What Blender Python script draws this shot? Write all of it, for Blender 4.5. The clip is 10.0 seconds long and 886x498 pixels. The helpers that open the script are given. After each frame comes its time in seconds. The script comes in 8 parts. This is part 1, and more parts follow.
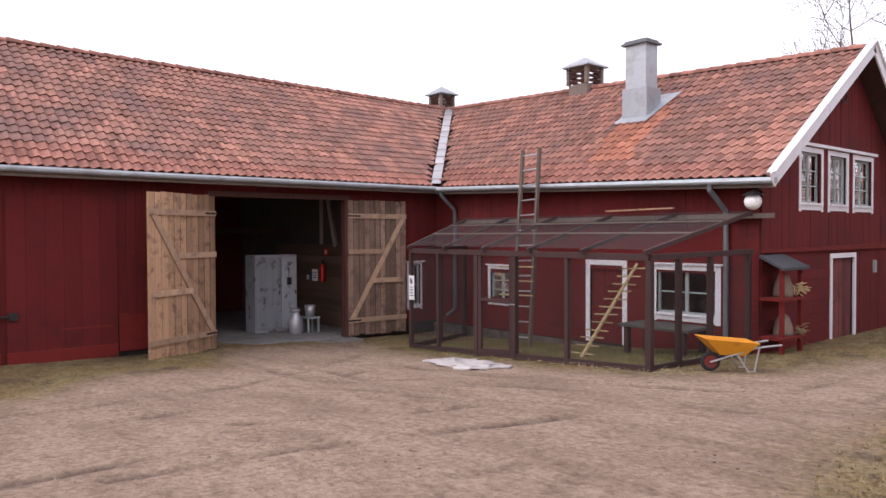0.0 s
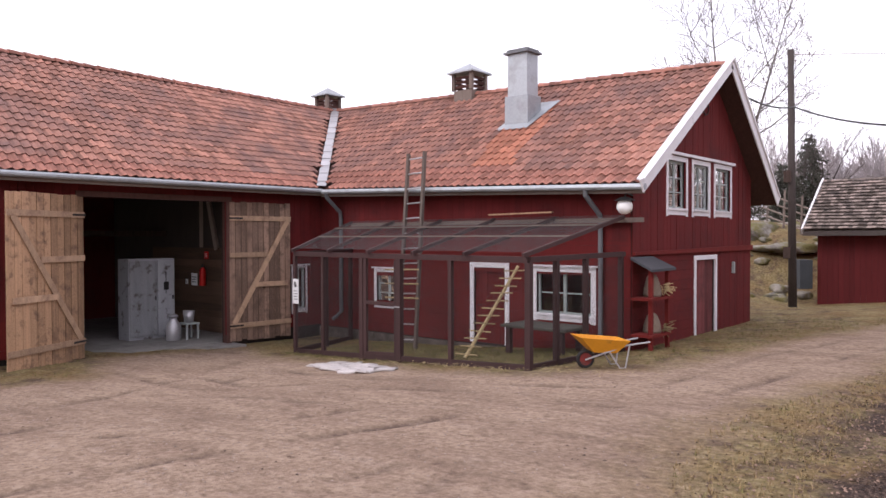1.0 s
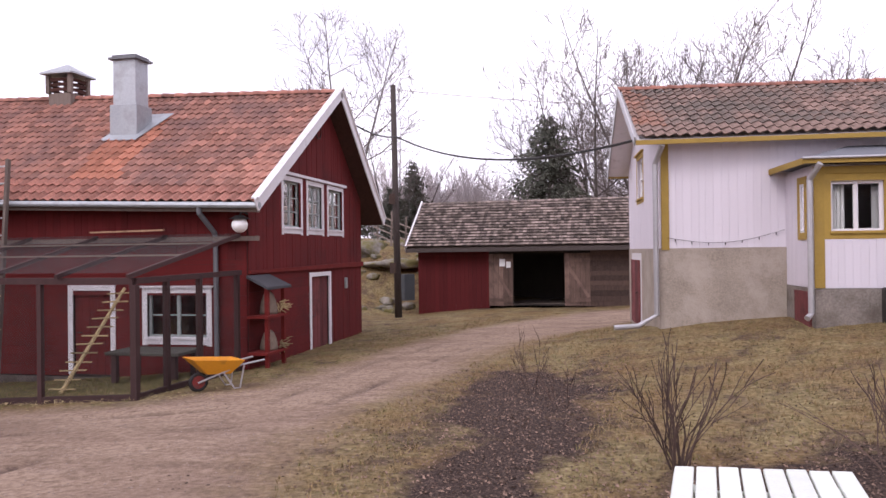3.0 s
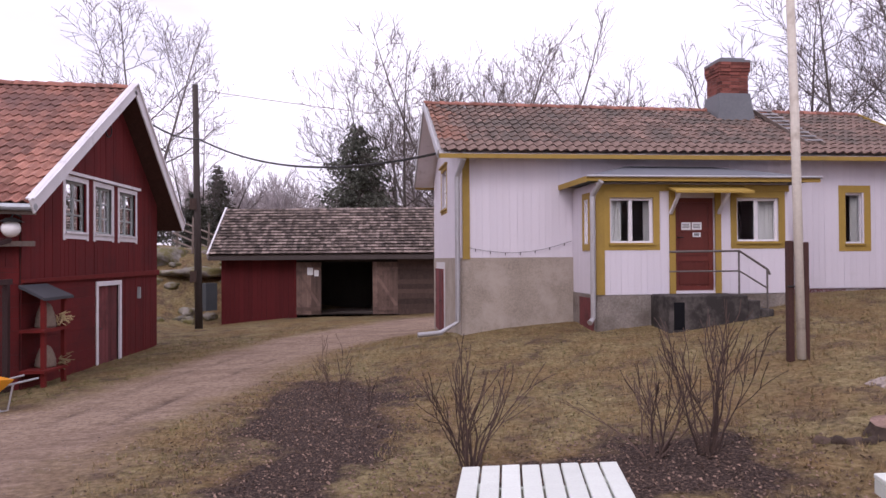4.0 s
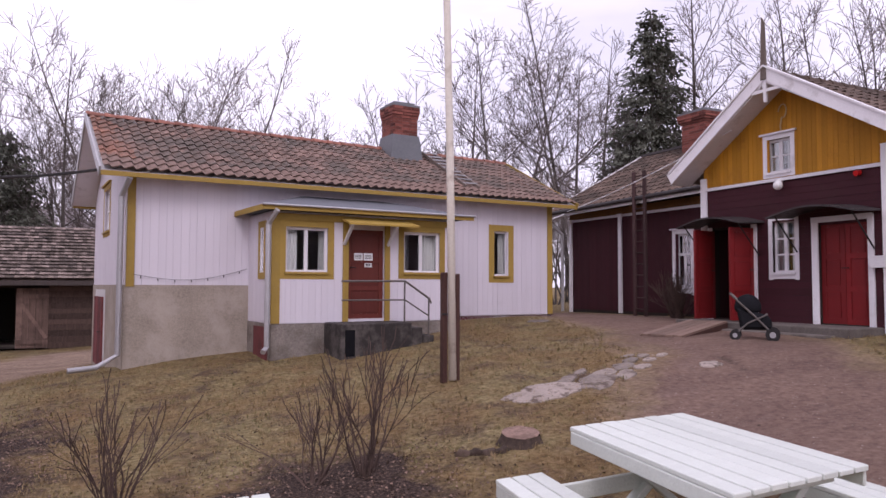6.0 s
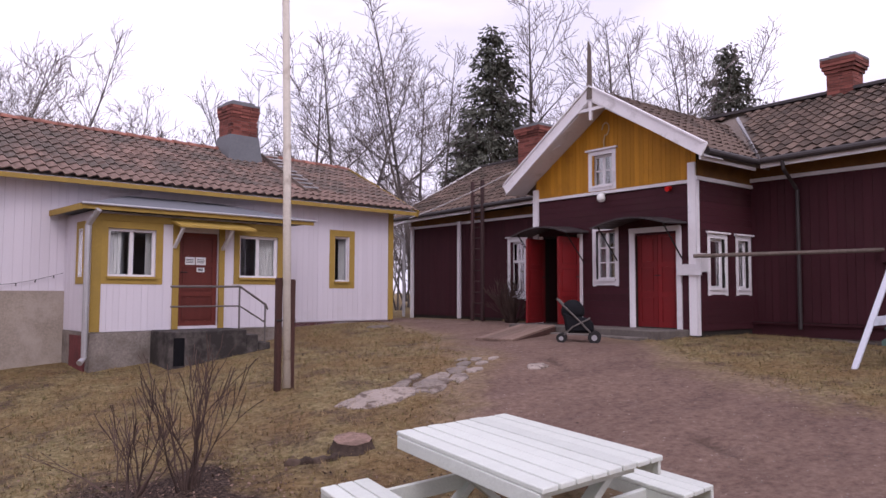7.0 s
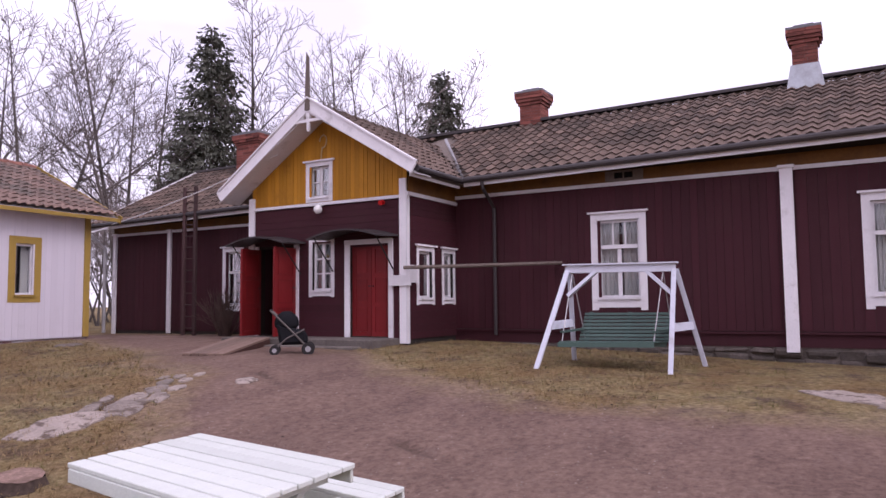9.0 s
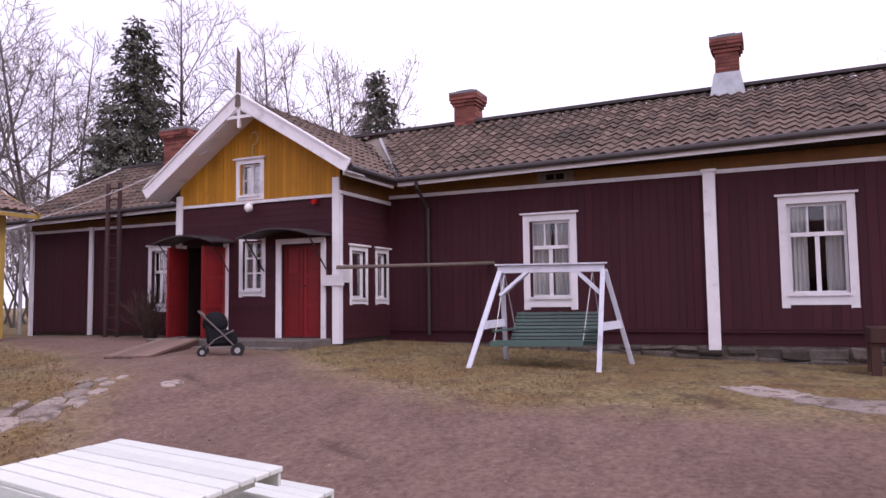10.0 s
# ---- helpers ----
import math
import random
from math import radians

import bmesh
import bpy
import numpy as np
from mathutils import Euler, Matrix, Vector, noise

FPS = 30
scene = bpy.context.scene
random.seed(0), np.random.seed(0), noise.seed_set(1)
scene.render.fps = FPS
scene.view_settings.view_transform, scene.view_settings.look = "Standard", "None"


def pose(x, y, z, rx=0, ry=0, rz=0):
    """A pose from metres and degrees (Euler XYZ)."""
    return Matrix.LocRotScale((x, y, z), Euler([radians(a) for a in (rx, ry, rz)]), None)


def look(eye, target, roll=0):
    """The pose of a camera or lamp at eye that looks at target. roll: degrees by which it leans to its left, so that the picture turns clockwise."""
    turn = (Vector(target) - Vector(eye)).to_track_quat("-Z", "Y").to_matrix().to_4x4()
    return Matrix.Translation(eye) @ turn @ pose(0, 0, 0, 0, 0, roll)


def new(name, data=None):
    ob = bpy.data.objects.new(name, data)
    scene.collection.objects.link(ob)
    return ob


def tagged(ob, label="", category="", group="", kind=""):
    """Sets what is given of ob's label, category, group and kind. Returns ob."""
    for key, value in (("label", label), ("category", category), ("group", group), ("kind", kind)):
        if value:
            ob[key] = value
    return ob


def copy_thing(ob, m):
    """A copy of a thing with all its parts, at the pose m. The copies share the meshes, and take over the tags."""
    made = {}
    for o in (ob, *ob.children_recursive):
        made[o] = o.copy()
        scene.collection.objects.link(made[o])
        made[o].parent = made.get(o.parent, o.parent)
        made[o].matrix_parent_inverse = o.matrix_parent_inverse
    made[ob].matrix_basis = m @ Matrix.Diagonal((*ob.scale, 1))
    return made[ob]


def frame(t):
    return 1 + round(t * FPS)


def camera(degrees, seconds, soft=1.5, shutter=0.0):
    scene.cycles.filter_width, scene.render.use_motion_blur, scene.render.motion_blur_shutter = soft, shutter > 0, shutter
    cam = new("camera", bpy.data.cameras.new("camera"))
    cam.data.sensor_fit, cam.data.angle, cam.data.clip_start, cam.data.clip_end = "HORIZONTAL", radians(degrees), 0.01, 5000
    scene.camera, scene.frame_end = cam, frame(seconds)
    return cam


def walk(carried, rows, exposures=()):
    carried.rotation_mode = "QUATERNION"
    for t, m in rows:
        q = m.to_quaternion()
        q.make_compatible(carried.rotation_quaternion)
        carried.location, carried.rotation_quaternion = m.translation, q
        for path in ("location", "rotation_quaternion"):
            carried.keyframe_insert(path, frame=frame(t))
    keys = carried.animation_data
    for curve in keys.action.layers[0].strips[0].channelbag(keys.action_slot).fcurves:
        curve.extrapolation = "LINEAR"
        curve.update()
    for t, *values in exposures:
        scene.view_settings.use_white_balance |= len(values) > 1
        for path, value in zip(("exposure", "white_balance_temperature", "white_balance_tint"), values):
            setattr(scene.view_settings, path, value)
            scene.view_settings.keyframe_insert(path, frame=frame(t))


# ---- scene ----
cam = camera(62.4, 10.0)
PATH = [
    (0, (-0.371, 0.312, 1.650), (-1.892, 1.611, 1.608), -0.24),
    (0.5, (-0.336, 0.332, 1.650), (-1.784, 1.711, 1.609), -0.07),
    (1, (-0.287, 0.351, 1.650), (-1.595, 1.863, 1.615), -0.16),
    (1.5, (-0.225, 0.375, 1.650), (-1.344, 2.033, 1.627), -0.16),
    (2, (-0.174, 0.393, 1.650), (-1.063, 2.185, 1.634), 0.00),
    (2.5, (-0.133, 0.402, 1.650), (-0.796, 2.289, 1.644), -0.34),
    (4, (0.013, 0.417, 1.650), (0.099, 2.415, 1.676), -0.37),
    (4.5, (0.056, 0.409, 1.650), (0.384, 2.381, 1.701), 0.40),
    (5, (0.091, 0.405, 1.650), (0.629, 2.330, 1.721), 0.56),
    (6.5, (0.218, 0.356, 1.650), (1.294, 2.038, 1.763), 0.18),
    (7, (0.263, 0.319, 1.650), (1.516, 1.874, 1.770), 0.23),
    (7.5, (0.306, 0.287, 1.650), (1.720, 1.696, 1.778), -0.22),
    (8, (0.358, 0.255, 1.650), (1.908, 1.511, 1.785), -0.20),
    (8.5, (0.388, 0.243, 1.650), (2.045, 1.355, 1.791), -0.41),
    (9, (0.415, 0.225, 1.650), (2.146, 1.216, 1.798), -0.55),
    (9.5, (0.424, 0.216, 1.650), (2.199, 1.125, 1.801), -0.55),
    (10, (0.435, 0.210, 1.650), (2.248, 1.043, 1.796), -0.67),
]
walk(cam, [(t, look(eye, target, roll)) for t, eye, target, roll in PATH],
     [(0, 0.68, 6280, 14), (2.5, 0.64, 6250, 18), (4.5, 0.15, 6100, 25), (6.5, 0.13, 6100, 25), (8.5, 0.22, 6050, 28), (10, 0.38, 6040, 30)])

# ---- sky and sun: a bright overcast day ----
SUN_EL, SUN_AZ = 42.0, 205.0
world = bpy.data.worlds.new("overcast")
scene.world = world
world.use_nodes = True
wn, wl = world.node_tree.nodes, world.node_tree.links
bg = wn["Background"]
sky = wn.new("ShaderNodeTexSky")
sky.sky_type, sky.sun_disc = "NISHITA", False
sky.sun_elevation, sky.sun_rotation = radians(SUN_EL), radians(SUN_AZ)
sky.dust_density, sky.air_density = 4.0, 1.0
geo = wn.new("ShaderNodeTexCoord")
cloud = wn.new("ShaderNodeTexNoise")
cloud.inputs["Scale"].default_value, cloud.inputs["Detail"].default_value = 2.2, 5
stretch = wn.new("ShaderNodeMapping")
stretch.inputs["Scale"].default_value = (1, 1, 3)
wl.new(geo.outputs["Generated"], stretch.inputs["Vector"])
wl.new(stretch.outputs["Vector"], cloud.inputs["Vector"])
tone = wn.new("ShaderNodeValToRGB")
tone.color_ramp.elements[0].position, tone.color_ramp.elements[0].color = 0.34, (9.0, 8.6, 9.6, 1)
tone.color_ramp.elements[1].position, tone.color_ramp.elements[1].color = 0.6, (12.6, 12.0, 12.6, 1)
wl.new(cloud.outputs["Fac"], tone.inputs["Fac"])
veil = wn.new("ShaderNodeMixRGB")
veil.inputs["Fac"].default_value = 0.9
wl.new(sky.outputs["Color"], veil.inputs["Color1"])
wl.new(tone.outputs["Color"], veil.inputs["Color2"])
wl.new(veil.outputs["Color"], bg.inputs["Color"])
bg.inputs["Strength"].default_value = 0.1
sun = new("sun", bpy.data.lights.new("sun", "SUN"))
sun.data.energy, sun.data.angle, sun.data.color = 0.8, radians(25), (1.0, 0.96, 0.92)
sun_dir = Vector((math.sin(radians(SUN_AZ)) * math.cos(radians(SUN_EL)), math.cos(radians(SUN_AZ)) * math.cos(radians(SUN_EL)), math.sin(radians(SUN_EL))))
sun.matrix_world = look(sun_dir * 60, (0, 0, 0))

# ---- materials ----


def surface(name, base, spread=0.15, rough=0.8, grain=(8, 8, 8), fine=60, bump=0.3, worn=None, worn_at=0.62, worn_scale=3.0,
            worn_soft=0.12, metal=0.0, per="object", coords="Object", spec=0.3, step=0.01):
    """A base colour with grain at two scales, an optional worn colour in patches, and relief."""
    m = bpy.data.materials.new(name)
    m.use_nodes = True
    n, l = m.node_tree.nodes, m.node_tree.links
    b = n["Principled BSDF"]
    b.inputs["Roughness"].default_value, b.inputs["Metallic"].default_value = rough, metal
    b.inputs["Specular IOR Level"].default_value = spec
    tc = n.new("ShaderNodeTexCoord")
    mp = n.new("ShaderNodeMapping")
    mp.inputs["Scale"].default_value = grain
    l.new(tc.outputs[coords], mp.inputs["Vector"])
    info = n.new("ShaderNodeObjectInfo") if per == "object" else n.new("ShaderNodeNewGeometry")
    rnd = info.outputs["Random"] if per == "object" else info.outputs["Random Per Island"]
    n1 = n.new("ShaderNodeTexNoise")
    n1.noise_dimensions = "4D"
    n1.inputs["Scale"].default_value, n1.inputs["Detail"].default_value = 1.0, 6
    n2 = n.new("ShaderNodeTexNoise")
    n2.inputs["Scale"].default_value, n2.inputs["Detail"].default_value = fine, 3
    l.new(mp.outputs["Vector"], n1.inputs["Vector"])
    l.new(tc.outputs[coords], n2.inputs["Vector"])
    off = n.new("ShaderNodeMath")
    off.operation = "MULTIPLY"
    off.inputs[1].default_value = 37.0 if per == "object" else 0.0
    l.new(rnd, off.inputs[0])
    l.new(off.outputs[0], n1.inputs["W"])
    value = n.new("ShaderNodeMath")
    value.operation = "ADD"
    l.new(n1.outputs["Fac"], value.inputs[0])
    l.new(n2.outputs["Fac"], value.inputs[1])
    vary = n.new("ShaderNodeMath")
    vary.operation = "MULTIPLY_ADD"
    vary.inputs[1].default_value = 0.9
    l.new(rnd, vary.inputs[0])
    l.new(value.outputs[0], vary.inputs[2])
    scale = n.new("ShaderNodeMapRange")
    scale.inputs["From Min"].default_value, scale.inputs["From Max"].default_value = 0.8, 2.1
    scale.inputs["To Min"].default_value, scale.inputs["To Max"].default_value = 1 - 1.6 * spread, 1 + 1.6 * spread
    l.new(vary.outputs[0], scale.inputs["Value"])
    tint = n.new("ShaderNodeMixRGB")
    tint.blend_type = "MULTIPLY"
    tint.inputs["Fac"].default_value = 1
    tint.inputs["Color1"].default_value = (*base, 1)
    l.new(scale.outputs["Result"], tint.inputs["Color2"])
    colour = tint.outputs["Color"]
    if worn:
        n3 = n.new("ShaderNodeTexNoise")
        n3.inputs["Scale"].default_value, n3.inputs["Detail"].default_value, n3.inputs["Roughness"].default_value = worn_scale, 8, 0.65
        l.new(tc.outputs[coords], n3.inputs["Vector"])
        ramp = n.new("ShaderNodeMapRange")
        ramp.inputs["From Min"].default_value, ramp.inputs["From Max"].default_value = worn_at - worn_soft, worn_at + worn_soft
        l.new(n3.outputs["Fac"], ramp.inputs["Value"])
        mixw = n.new("ShaderNodeMixRGB")
        l.new(ramp.outputs["Result"], mixw.inputs["Fac"])
        l.new(colour, mixw.inputs["Color1"])
        mixw.inputs["Color2"].default_value = (*worn, 1)
        colour = mixw.outputs["Color"]
    l.new(colour, b.inputs["Base Color"])
    bp = n.new("ShaderNodeBump")
    bp.inputs["Strength"].default_value, bp.inputs["Distance"].default_value = bump, step
    l.new(value.outputs[0], bp.inputs["Height"])
    l.new(bp.outputs["Normal"], b.inputs["Normal"])
    return m


VERT, ALONG = (14, 14, 1.2), (2, 14, 14)
RED = surface("falu_red", (0.118, 0.0128, 0.0125), 0.09, 0.9, VERT, 45, 0.35, (0.075, 0.012, 0.012), 0.6, 1.3)
RED_TRIM = surface("red_trim", (0.16, 0.016, 0.013), 0.2, 0.85, (6, 6, 6), 45, 0.3)
MAROON = surface("maroon_paint", (0.046, 0.0095, 0.0145), 0.13, 0.75, VERT, 45, 0.3, (0.05, 0.016, 0.018), 0.66, 1.6)
DOOR_RED = surface("door_red", (0.172, 0.012, 0.013), 0.12, 0.45, VERT, 40, 0.15)
DOOR_BROWN = surface("door_brown", (0.115, 0.025, 0.018), 0.15, 0.5, VERT, 40, 0.15)
OCHRE = surface("ochre_paint", (0.41, 0.185, 0.012), 0.16, 0.75, VERT, 45, 0.3, (0.26, 0.11, 0.01), 0.66, 2.0)
# darker copy of the ochre paint, with the eaves' shade put into it
OCHRE_SHADED = surface("ochre_shaded", (0.19, 0.085, 0.022), 0.2, 0.75, (2, 14, 14), 45, 0.3, (0.11, 0.05, 0.02), 0.6, 2.0)
TRIM_OCHRE = surface("ochre_trim", (0.34, 0.225, 0.05), 0.14, 0.7, (5, 5, 5), 40, 0.2, (0.28, 0.19, 0.06), 0.68, 2.5)
WHITE = surface("white_trim", (0.72, 0.70, 0.72), 0.08, 0.6, (5, 5, 5), 40, 0.2, (0.42, 0.39, 0.38), 0.7, 3.0)
WHITE_WALL = surface("white_boards", (0.66, 0.62, 0.67), 0.025, 0.7, VERT, 40, 0.15, (0.56, 0.53, 0.55), 0.70, 1.1)
TABLE_WHITE = surface("table_white", (0.62, 0.655, 0.60), 0.07, 0.5, ALONG, 50, 0.35, (0.30, 0.27, 0.22), 0.74, 5.0, 0.05)
RENDERED = surface("plinth_render", (0.235, 0.20, 0.165), 0.38, 0.95, (2.2, 2.2, 2.2), 30, 0.7, (0.40, 0.345, 0.295), 0.54, 1.6, 0.09)
PORCH_RENDER = surface("porch_render", (0.275, 0.24, 0.21), 0.35, 0.95, (2.5, 2.5, 2.5), 30, 0.7, (0.13, 0.105, 0.085), 0.55, 2.4, 0.1)
CONCRETE = surface("concrete", (0.25, 0.235, 0.22), 0.16, 0.9, (2, 2, 2), 35, 0.4, (0.13, 0.12, 0.11), 0.6, 2.6)
DARK_CONCRETE = surface("dark_concrete", (0.12, 0.105, 0.095), 0.3, 0.9, (2, 2, 2), 35, 0.5, (0.035, 0.03, 0.028), 0.46, 2.2, 0.1)
TILE = surface("clay_tile", (0.245, 0.094, 0.066), 0.30, 0.85, (4, 4, 4), 30, 0.5, (0.135, 0.075, 0.066), 0.54, 0.5, 0.16)
TILE_PIECE = surface("clay_tile_piece", (0.32, 0.142, 0.105), 0.24, 0.85, (4, 4, 4), 30, 0.5, (0.105, 0.052, 0.045), 0.6, 5.0, 0.16)
TILE_J = surface("clay_tile_courses", (0.315, 0.152, 0.112), 0.34, 0.85, (4, 4, 4), 30, 0.5, (0.18, 0.105, 0.092), 0.54, 0.9, 0.14, per="island")
TILE_COT = surface("weathered_tile", (0.2, 0.132, 0.107), 0.34, 0.9, (4, 4, 4), 30, 0.5, (0.125, 0.10, 0.085), 0.5, 1.4, 0.1, per="island")
TILE_COT_NEW = surface("newer_cottage_tile", (0.245, 0.125, 0.088), 0.26, 0.85, (4, 4, 4), 30, 0.4, (0.15, 0.11, 0.09), 0.54, 1.6, 0.1, per="island")
TILE_NEW = surface("replaced_tile", (0.37, 0.155, 0.10), 0.22, 0.85, (4, 4, 4), 30, 0.4, per="island")
TILE_HOUSE = surface("brown_roof_tile", (0.13, 0.09, 0.071), 0.34, 0.9, (4, 4, 4), 30, 0.5, (0.055, 0.042, 0.034), 0.55, 1.3, 0.12, per="island")
SHINGLE = surface("grey_shingle", (0.19, 0.148, 0.128), 0.6, 0.9, (3, 3, 3), 30, 0.6, (0.075, 0.058, 0.046), 0.55, 2.6, 0.07, per="island")
BARE_WOOD = surface("bare_pine", (0.35, 0.215, 0.128), 0.36, 0.75, (26, 26, 0.8), 40, 0.5, (0.15, 0.09, 0.06), 0.6, 3.6, 0.08)
LEDGE_WOOD = surface("ledge_pine", (0.41, 0.275, 0.18), 0.25, 0.75, (12, 12, 3), 40, 0.5, (0.22, 0.14, 0.10), 0.62, 4.0)
OLD_PINE = surface("grey_pine", (0.25, 0.162, 0.118), 0.38, 0.8, (26, 26, 0.8), 40, 0.5, (0.13, 0.085, 0.062), 0.57, 3.6, 0.08)
DARK_FELT = surface("dark_felt", (0.05, 0.05, 0.056), 0.2, 0.9, (3, 3, 3), 50, 0.3)
TABLE_DARK = surface("dark_board", (0.062, 0.06, 0.05), 0.25, 0.85, (3, 14, 14), 40, 0.4)
SHED_DOOR = surface("weathered_door_plank", (0.15, 0.098, 0.078), 0.4, 0.85, (20, 20, 1.2), 40, 0.5, (0.075, 0.05, 0.042), 0.58, 3.0)
STEP_STONE = surface("worn_step", (0.165, 0.142, 0.126), 0.25, 0.9, (2, 2, 2), 35, 0.5, (0.09, 0.075, 0.065), 0.58, 3.0)
SHED_WOOD = surface("dark_shed_wood", (0.07, 0.045, 0.036), 0.45, 0.85, (20, 20, 1.2), 40, 0.5)
RAMP_WOOD = surface("ramp_plank", (0.20, 0.135, 0.105), 0.2, 0.85, (6, 20, 20), 40, 0.4)
SHRUB = surface("shrub_bark", (0.085, 0.056, 0.046), 0.25, 0.9, (6, 6, 6), 25, 0.3)
FOOTING = surface("footing_stone", (0.1, 0.083, 0.073), 0.4, 0.95, (4, 4, 4), 25, 0.9, (0.06, 0.05, 0.04), 0.55, 4.0)
BRICK_RED = surface("worn_rim", (0.22, 0.03, 0.025), 0.2, 0.7, (6, 6, 6), 40, 0.3, (0.07, 0.05, 0.045), 0.55, 9.0)
GREY_WOOD = surface("weathered_wood", (0.17, 0.135, 0.115), 0.25, 0.85, (20, 20, 1.5), 40, 0.4)
RED_DEEP = surface("deep_red", (0.088, 0.011, 0.0115), 0.15, 0.9, VERT, 45, 0.35)
POLE_WOOD = surface("dark_pole", (0.075, 0.06, 0.055), 0.25, 0.9, (20, 20, 1.2), 40, 0.5)
COOP_WOOD = surface("coop_timber", (0.05, 0.026, 0.025), 0.25, 0.8, (14, 14, 2), 40, 0.4)
POST_BROWN = surface("post_timber", (0.075, 0.035, 0.028), 0.3, 0.85, (16, 16, 1.5), 40, 0.4)
FLAG_WHITE = surface("flagpole_paint", (0.68, 0.63, 0.55), 0.12, 0.6, (18, 18, 0.6), 30, 0.3, (0.33, 0.26, 0.20), 0.66, 3.0)
# near-black: the shade inside the buildings is put into this colour
INNER_SHADE = surface("interior_shade", (0.035, 0.028, 0.024), 0.3, 0.95, (6, 6, 1.5), 30, 0.4)
LOG = surface("log_wall", (0.10, 0.062, 0.042), 0.3, 0.9, (1.2, 1.2, 12), 30, 0.5)
STONE = surface("grey_stone", (0.24, 0.215, 0.205), 0.3, 0.9, (3, 3, 3), 25, 0.8, (0.13, 0.115, 0.105), 0.56, 5.0)
ROCK = surface("mossy_rock", (0.21, 0.19, 0.165), 0.4, 0.95, (2, 2, 2), 8, 1.0, (0.13, 0.112, 0.04), 0.5, 1.6, 0.08, step=0.05)
ZINC = surface("zinc_sheet", (0.36, 0.38, 0.40), 0.12, 0.5, (2, 2, 2), 20, 0.1, (0.26, 0.26, 0.26), 0.62, 2.0, metal=0.55)
LEAD = surface("dark_sheet", (0.15, 0.155, 0.165), 0.15, 0.6, (2, 2, 2), 20, 0.1, metal=0.3)
GALV = surface("galvanised", (0.42, 0.41, 0.42), 0.12, 0.45, (4, 4, 4), 30, 0.1, metal=0.6)
GUTTER = surface("dark_gutter", (0.055, 0.047, 0.047), 0.15, 0.5, (3, 3, 3), 30, 0.1, metal=0.2)
FELT = surface("roofing_felt", (0.12, 0.125, 0.14), 0.15, 0.9, (2, 2, 2), 60, 0.3)
BRICK = surface("chimney_brick", (0.18, 0.062, 0.048), 0.42, 0.9, (6, 6, 6), 40, 0.5)
MORTAR = surface("mortar", (0.20, 0.165, 0.15), 0.2, 0.95, (6, 6, 6), 40, 0.4)
IRON = surface("black_iron", (0.03, 0.028, 0.028), 0.2, 0.55, (5, 5, 5), 40, 0.2, metal=0.4)
RAIL = surface("grey_rail", (0.16, 0.14, 0.13), 0.2, 0.6, (5, 5, 5), 40, 0.2, metal=0.3)
CURTAIN = surface("curtain", (0.62, 0.60, 0.60), 0.06, 0.9, (30, 30, 1), 60, 0.2)
SASH_GREY = surface("grey_sash", (0.33, 0.36, 0.35), 0.1, 0.6, (5, 5, 5), 40, 0.2)
BARK = surface("bark", (0.105, 0.09, 0.082), 0.3, 0.95, (6, 6, 2), 25, 0.8)
TWIG = surface("twig", (0.15, 0.125, 0.118), 0.25, 0.95, (6, 6, 6), 25, 0.3)
# twig colour lifted to a pale grey, as distance haze would
HAZED_TWIG = surface("hazed_twig", (0.36, 0.32, 0.325), 0.2, 0.95, (2, 2, 2), 25, 0.3)
NEEDLE = surface("needles", (0.098, 0.102, 0.08), 0.4, 0.9, (2, 2, 2), 20, 0.3, per="island")
PLASTIC_YELLOW = surface("yellow_tray", (0.56, 0.24, 0.015), 0.1, 0.45, (4, 4, 4), 30, 0.1, (0.30, 0.15, 0.03), 0.7, 5.0)
RUBBER = surface("rubber", (0.025, 0.022, 0.022), 0.15, 0.8, (6, 6, 6), 40, 0.3)
GREEN_SEAT = surface("green_slats", (0.062, 0.105, 0.09), 0.14, 0.5, ALONG, 40, 0.2)
SWING_WHITE = surface("swing_frame_paint", (0.58, 0.60, 0.68), 0.08, 0.6, (8, 8, 8), 40, 0.25, (0.36, 0.35, 0.36), 0.7, 4.0)
# black cloth of the pushchair, and the painted shade of small openings
FABRIC_SHADE_BLACK = surface("black_fabric_and_shade", (0.014, 0.014, 0.016), 0.2, 0.95, (8, 8, 8), 80, 0.3, spec=0.03)
STRAW = surface("straw", (0.36, 0.28, 0.15), 0.3, 0.9, (20, 20, 20), 60, 0.4)
PAPER = surface("paper", (0.75, 0.75, 0.75), 0.04, 0.8, (4, 4, 4), 40, 0.05)
INK = surface("ink", (0.06, 0.06, 0.06), 0.1, 0.8, (4, 4, 4), 40, 0.05)
EXT_RED = surface("extinguisher_red", (0.5, 0.012, 0.01), 0.08, 0.35, (4, 4, 4), 40, 0.05)
SHEET_GREY = surface("tarpaulin", (0.60, 0.55, 0.53), 0.2, 0.7, (4, 4, 4), 30, 0.3)
LAMP_WHITE = surface("opal_lamp", (0.82, 0.82, 0.80), 0.03, 0.3, (4, 4, 4), 30, 0.05)
CABINET = surface("worn_grey_paint", (0.29, 0.295, 0.31), 0.2, 0.6, (9, 9, 1.2), 40, 0.3, (0.10, 0.085, 0.08), 0.6, 4.0, 0.05)
WOOD_END = surface("sawn_end", (0.36, 0.235, 0.185), 0.35, 0.85, (9, 9, 9), 40, 0.6, (0.15, 0.095, 0.07), 0.55, 7.0)
STUMP_BARK = surface("stump_bark", (0.08, 0.055, 0.042), 0.35, 0.95, (12, 12, 3), 25, 0.9)
BOX_GREY = surface("grey_box", (0.045, 0.05, 0.055), 0.15, 0.6, (4, 4, 4), 30, 0.1)

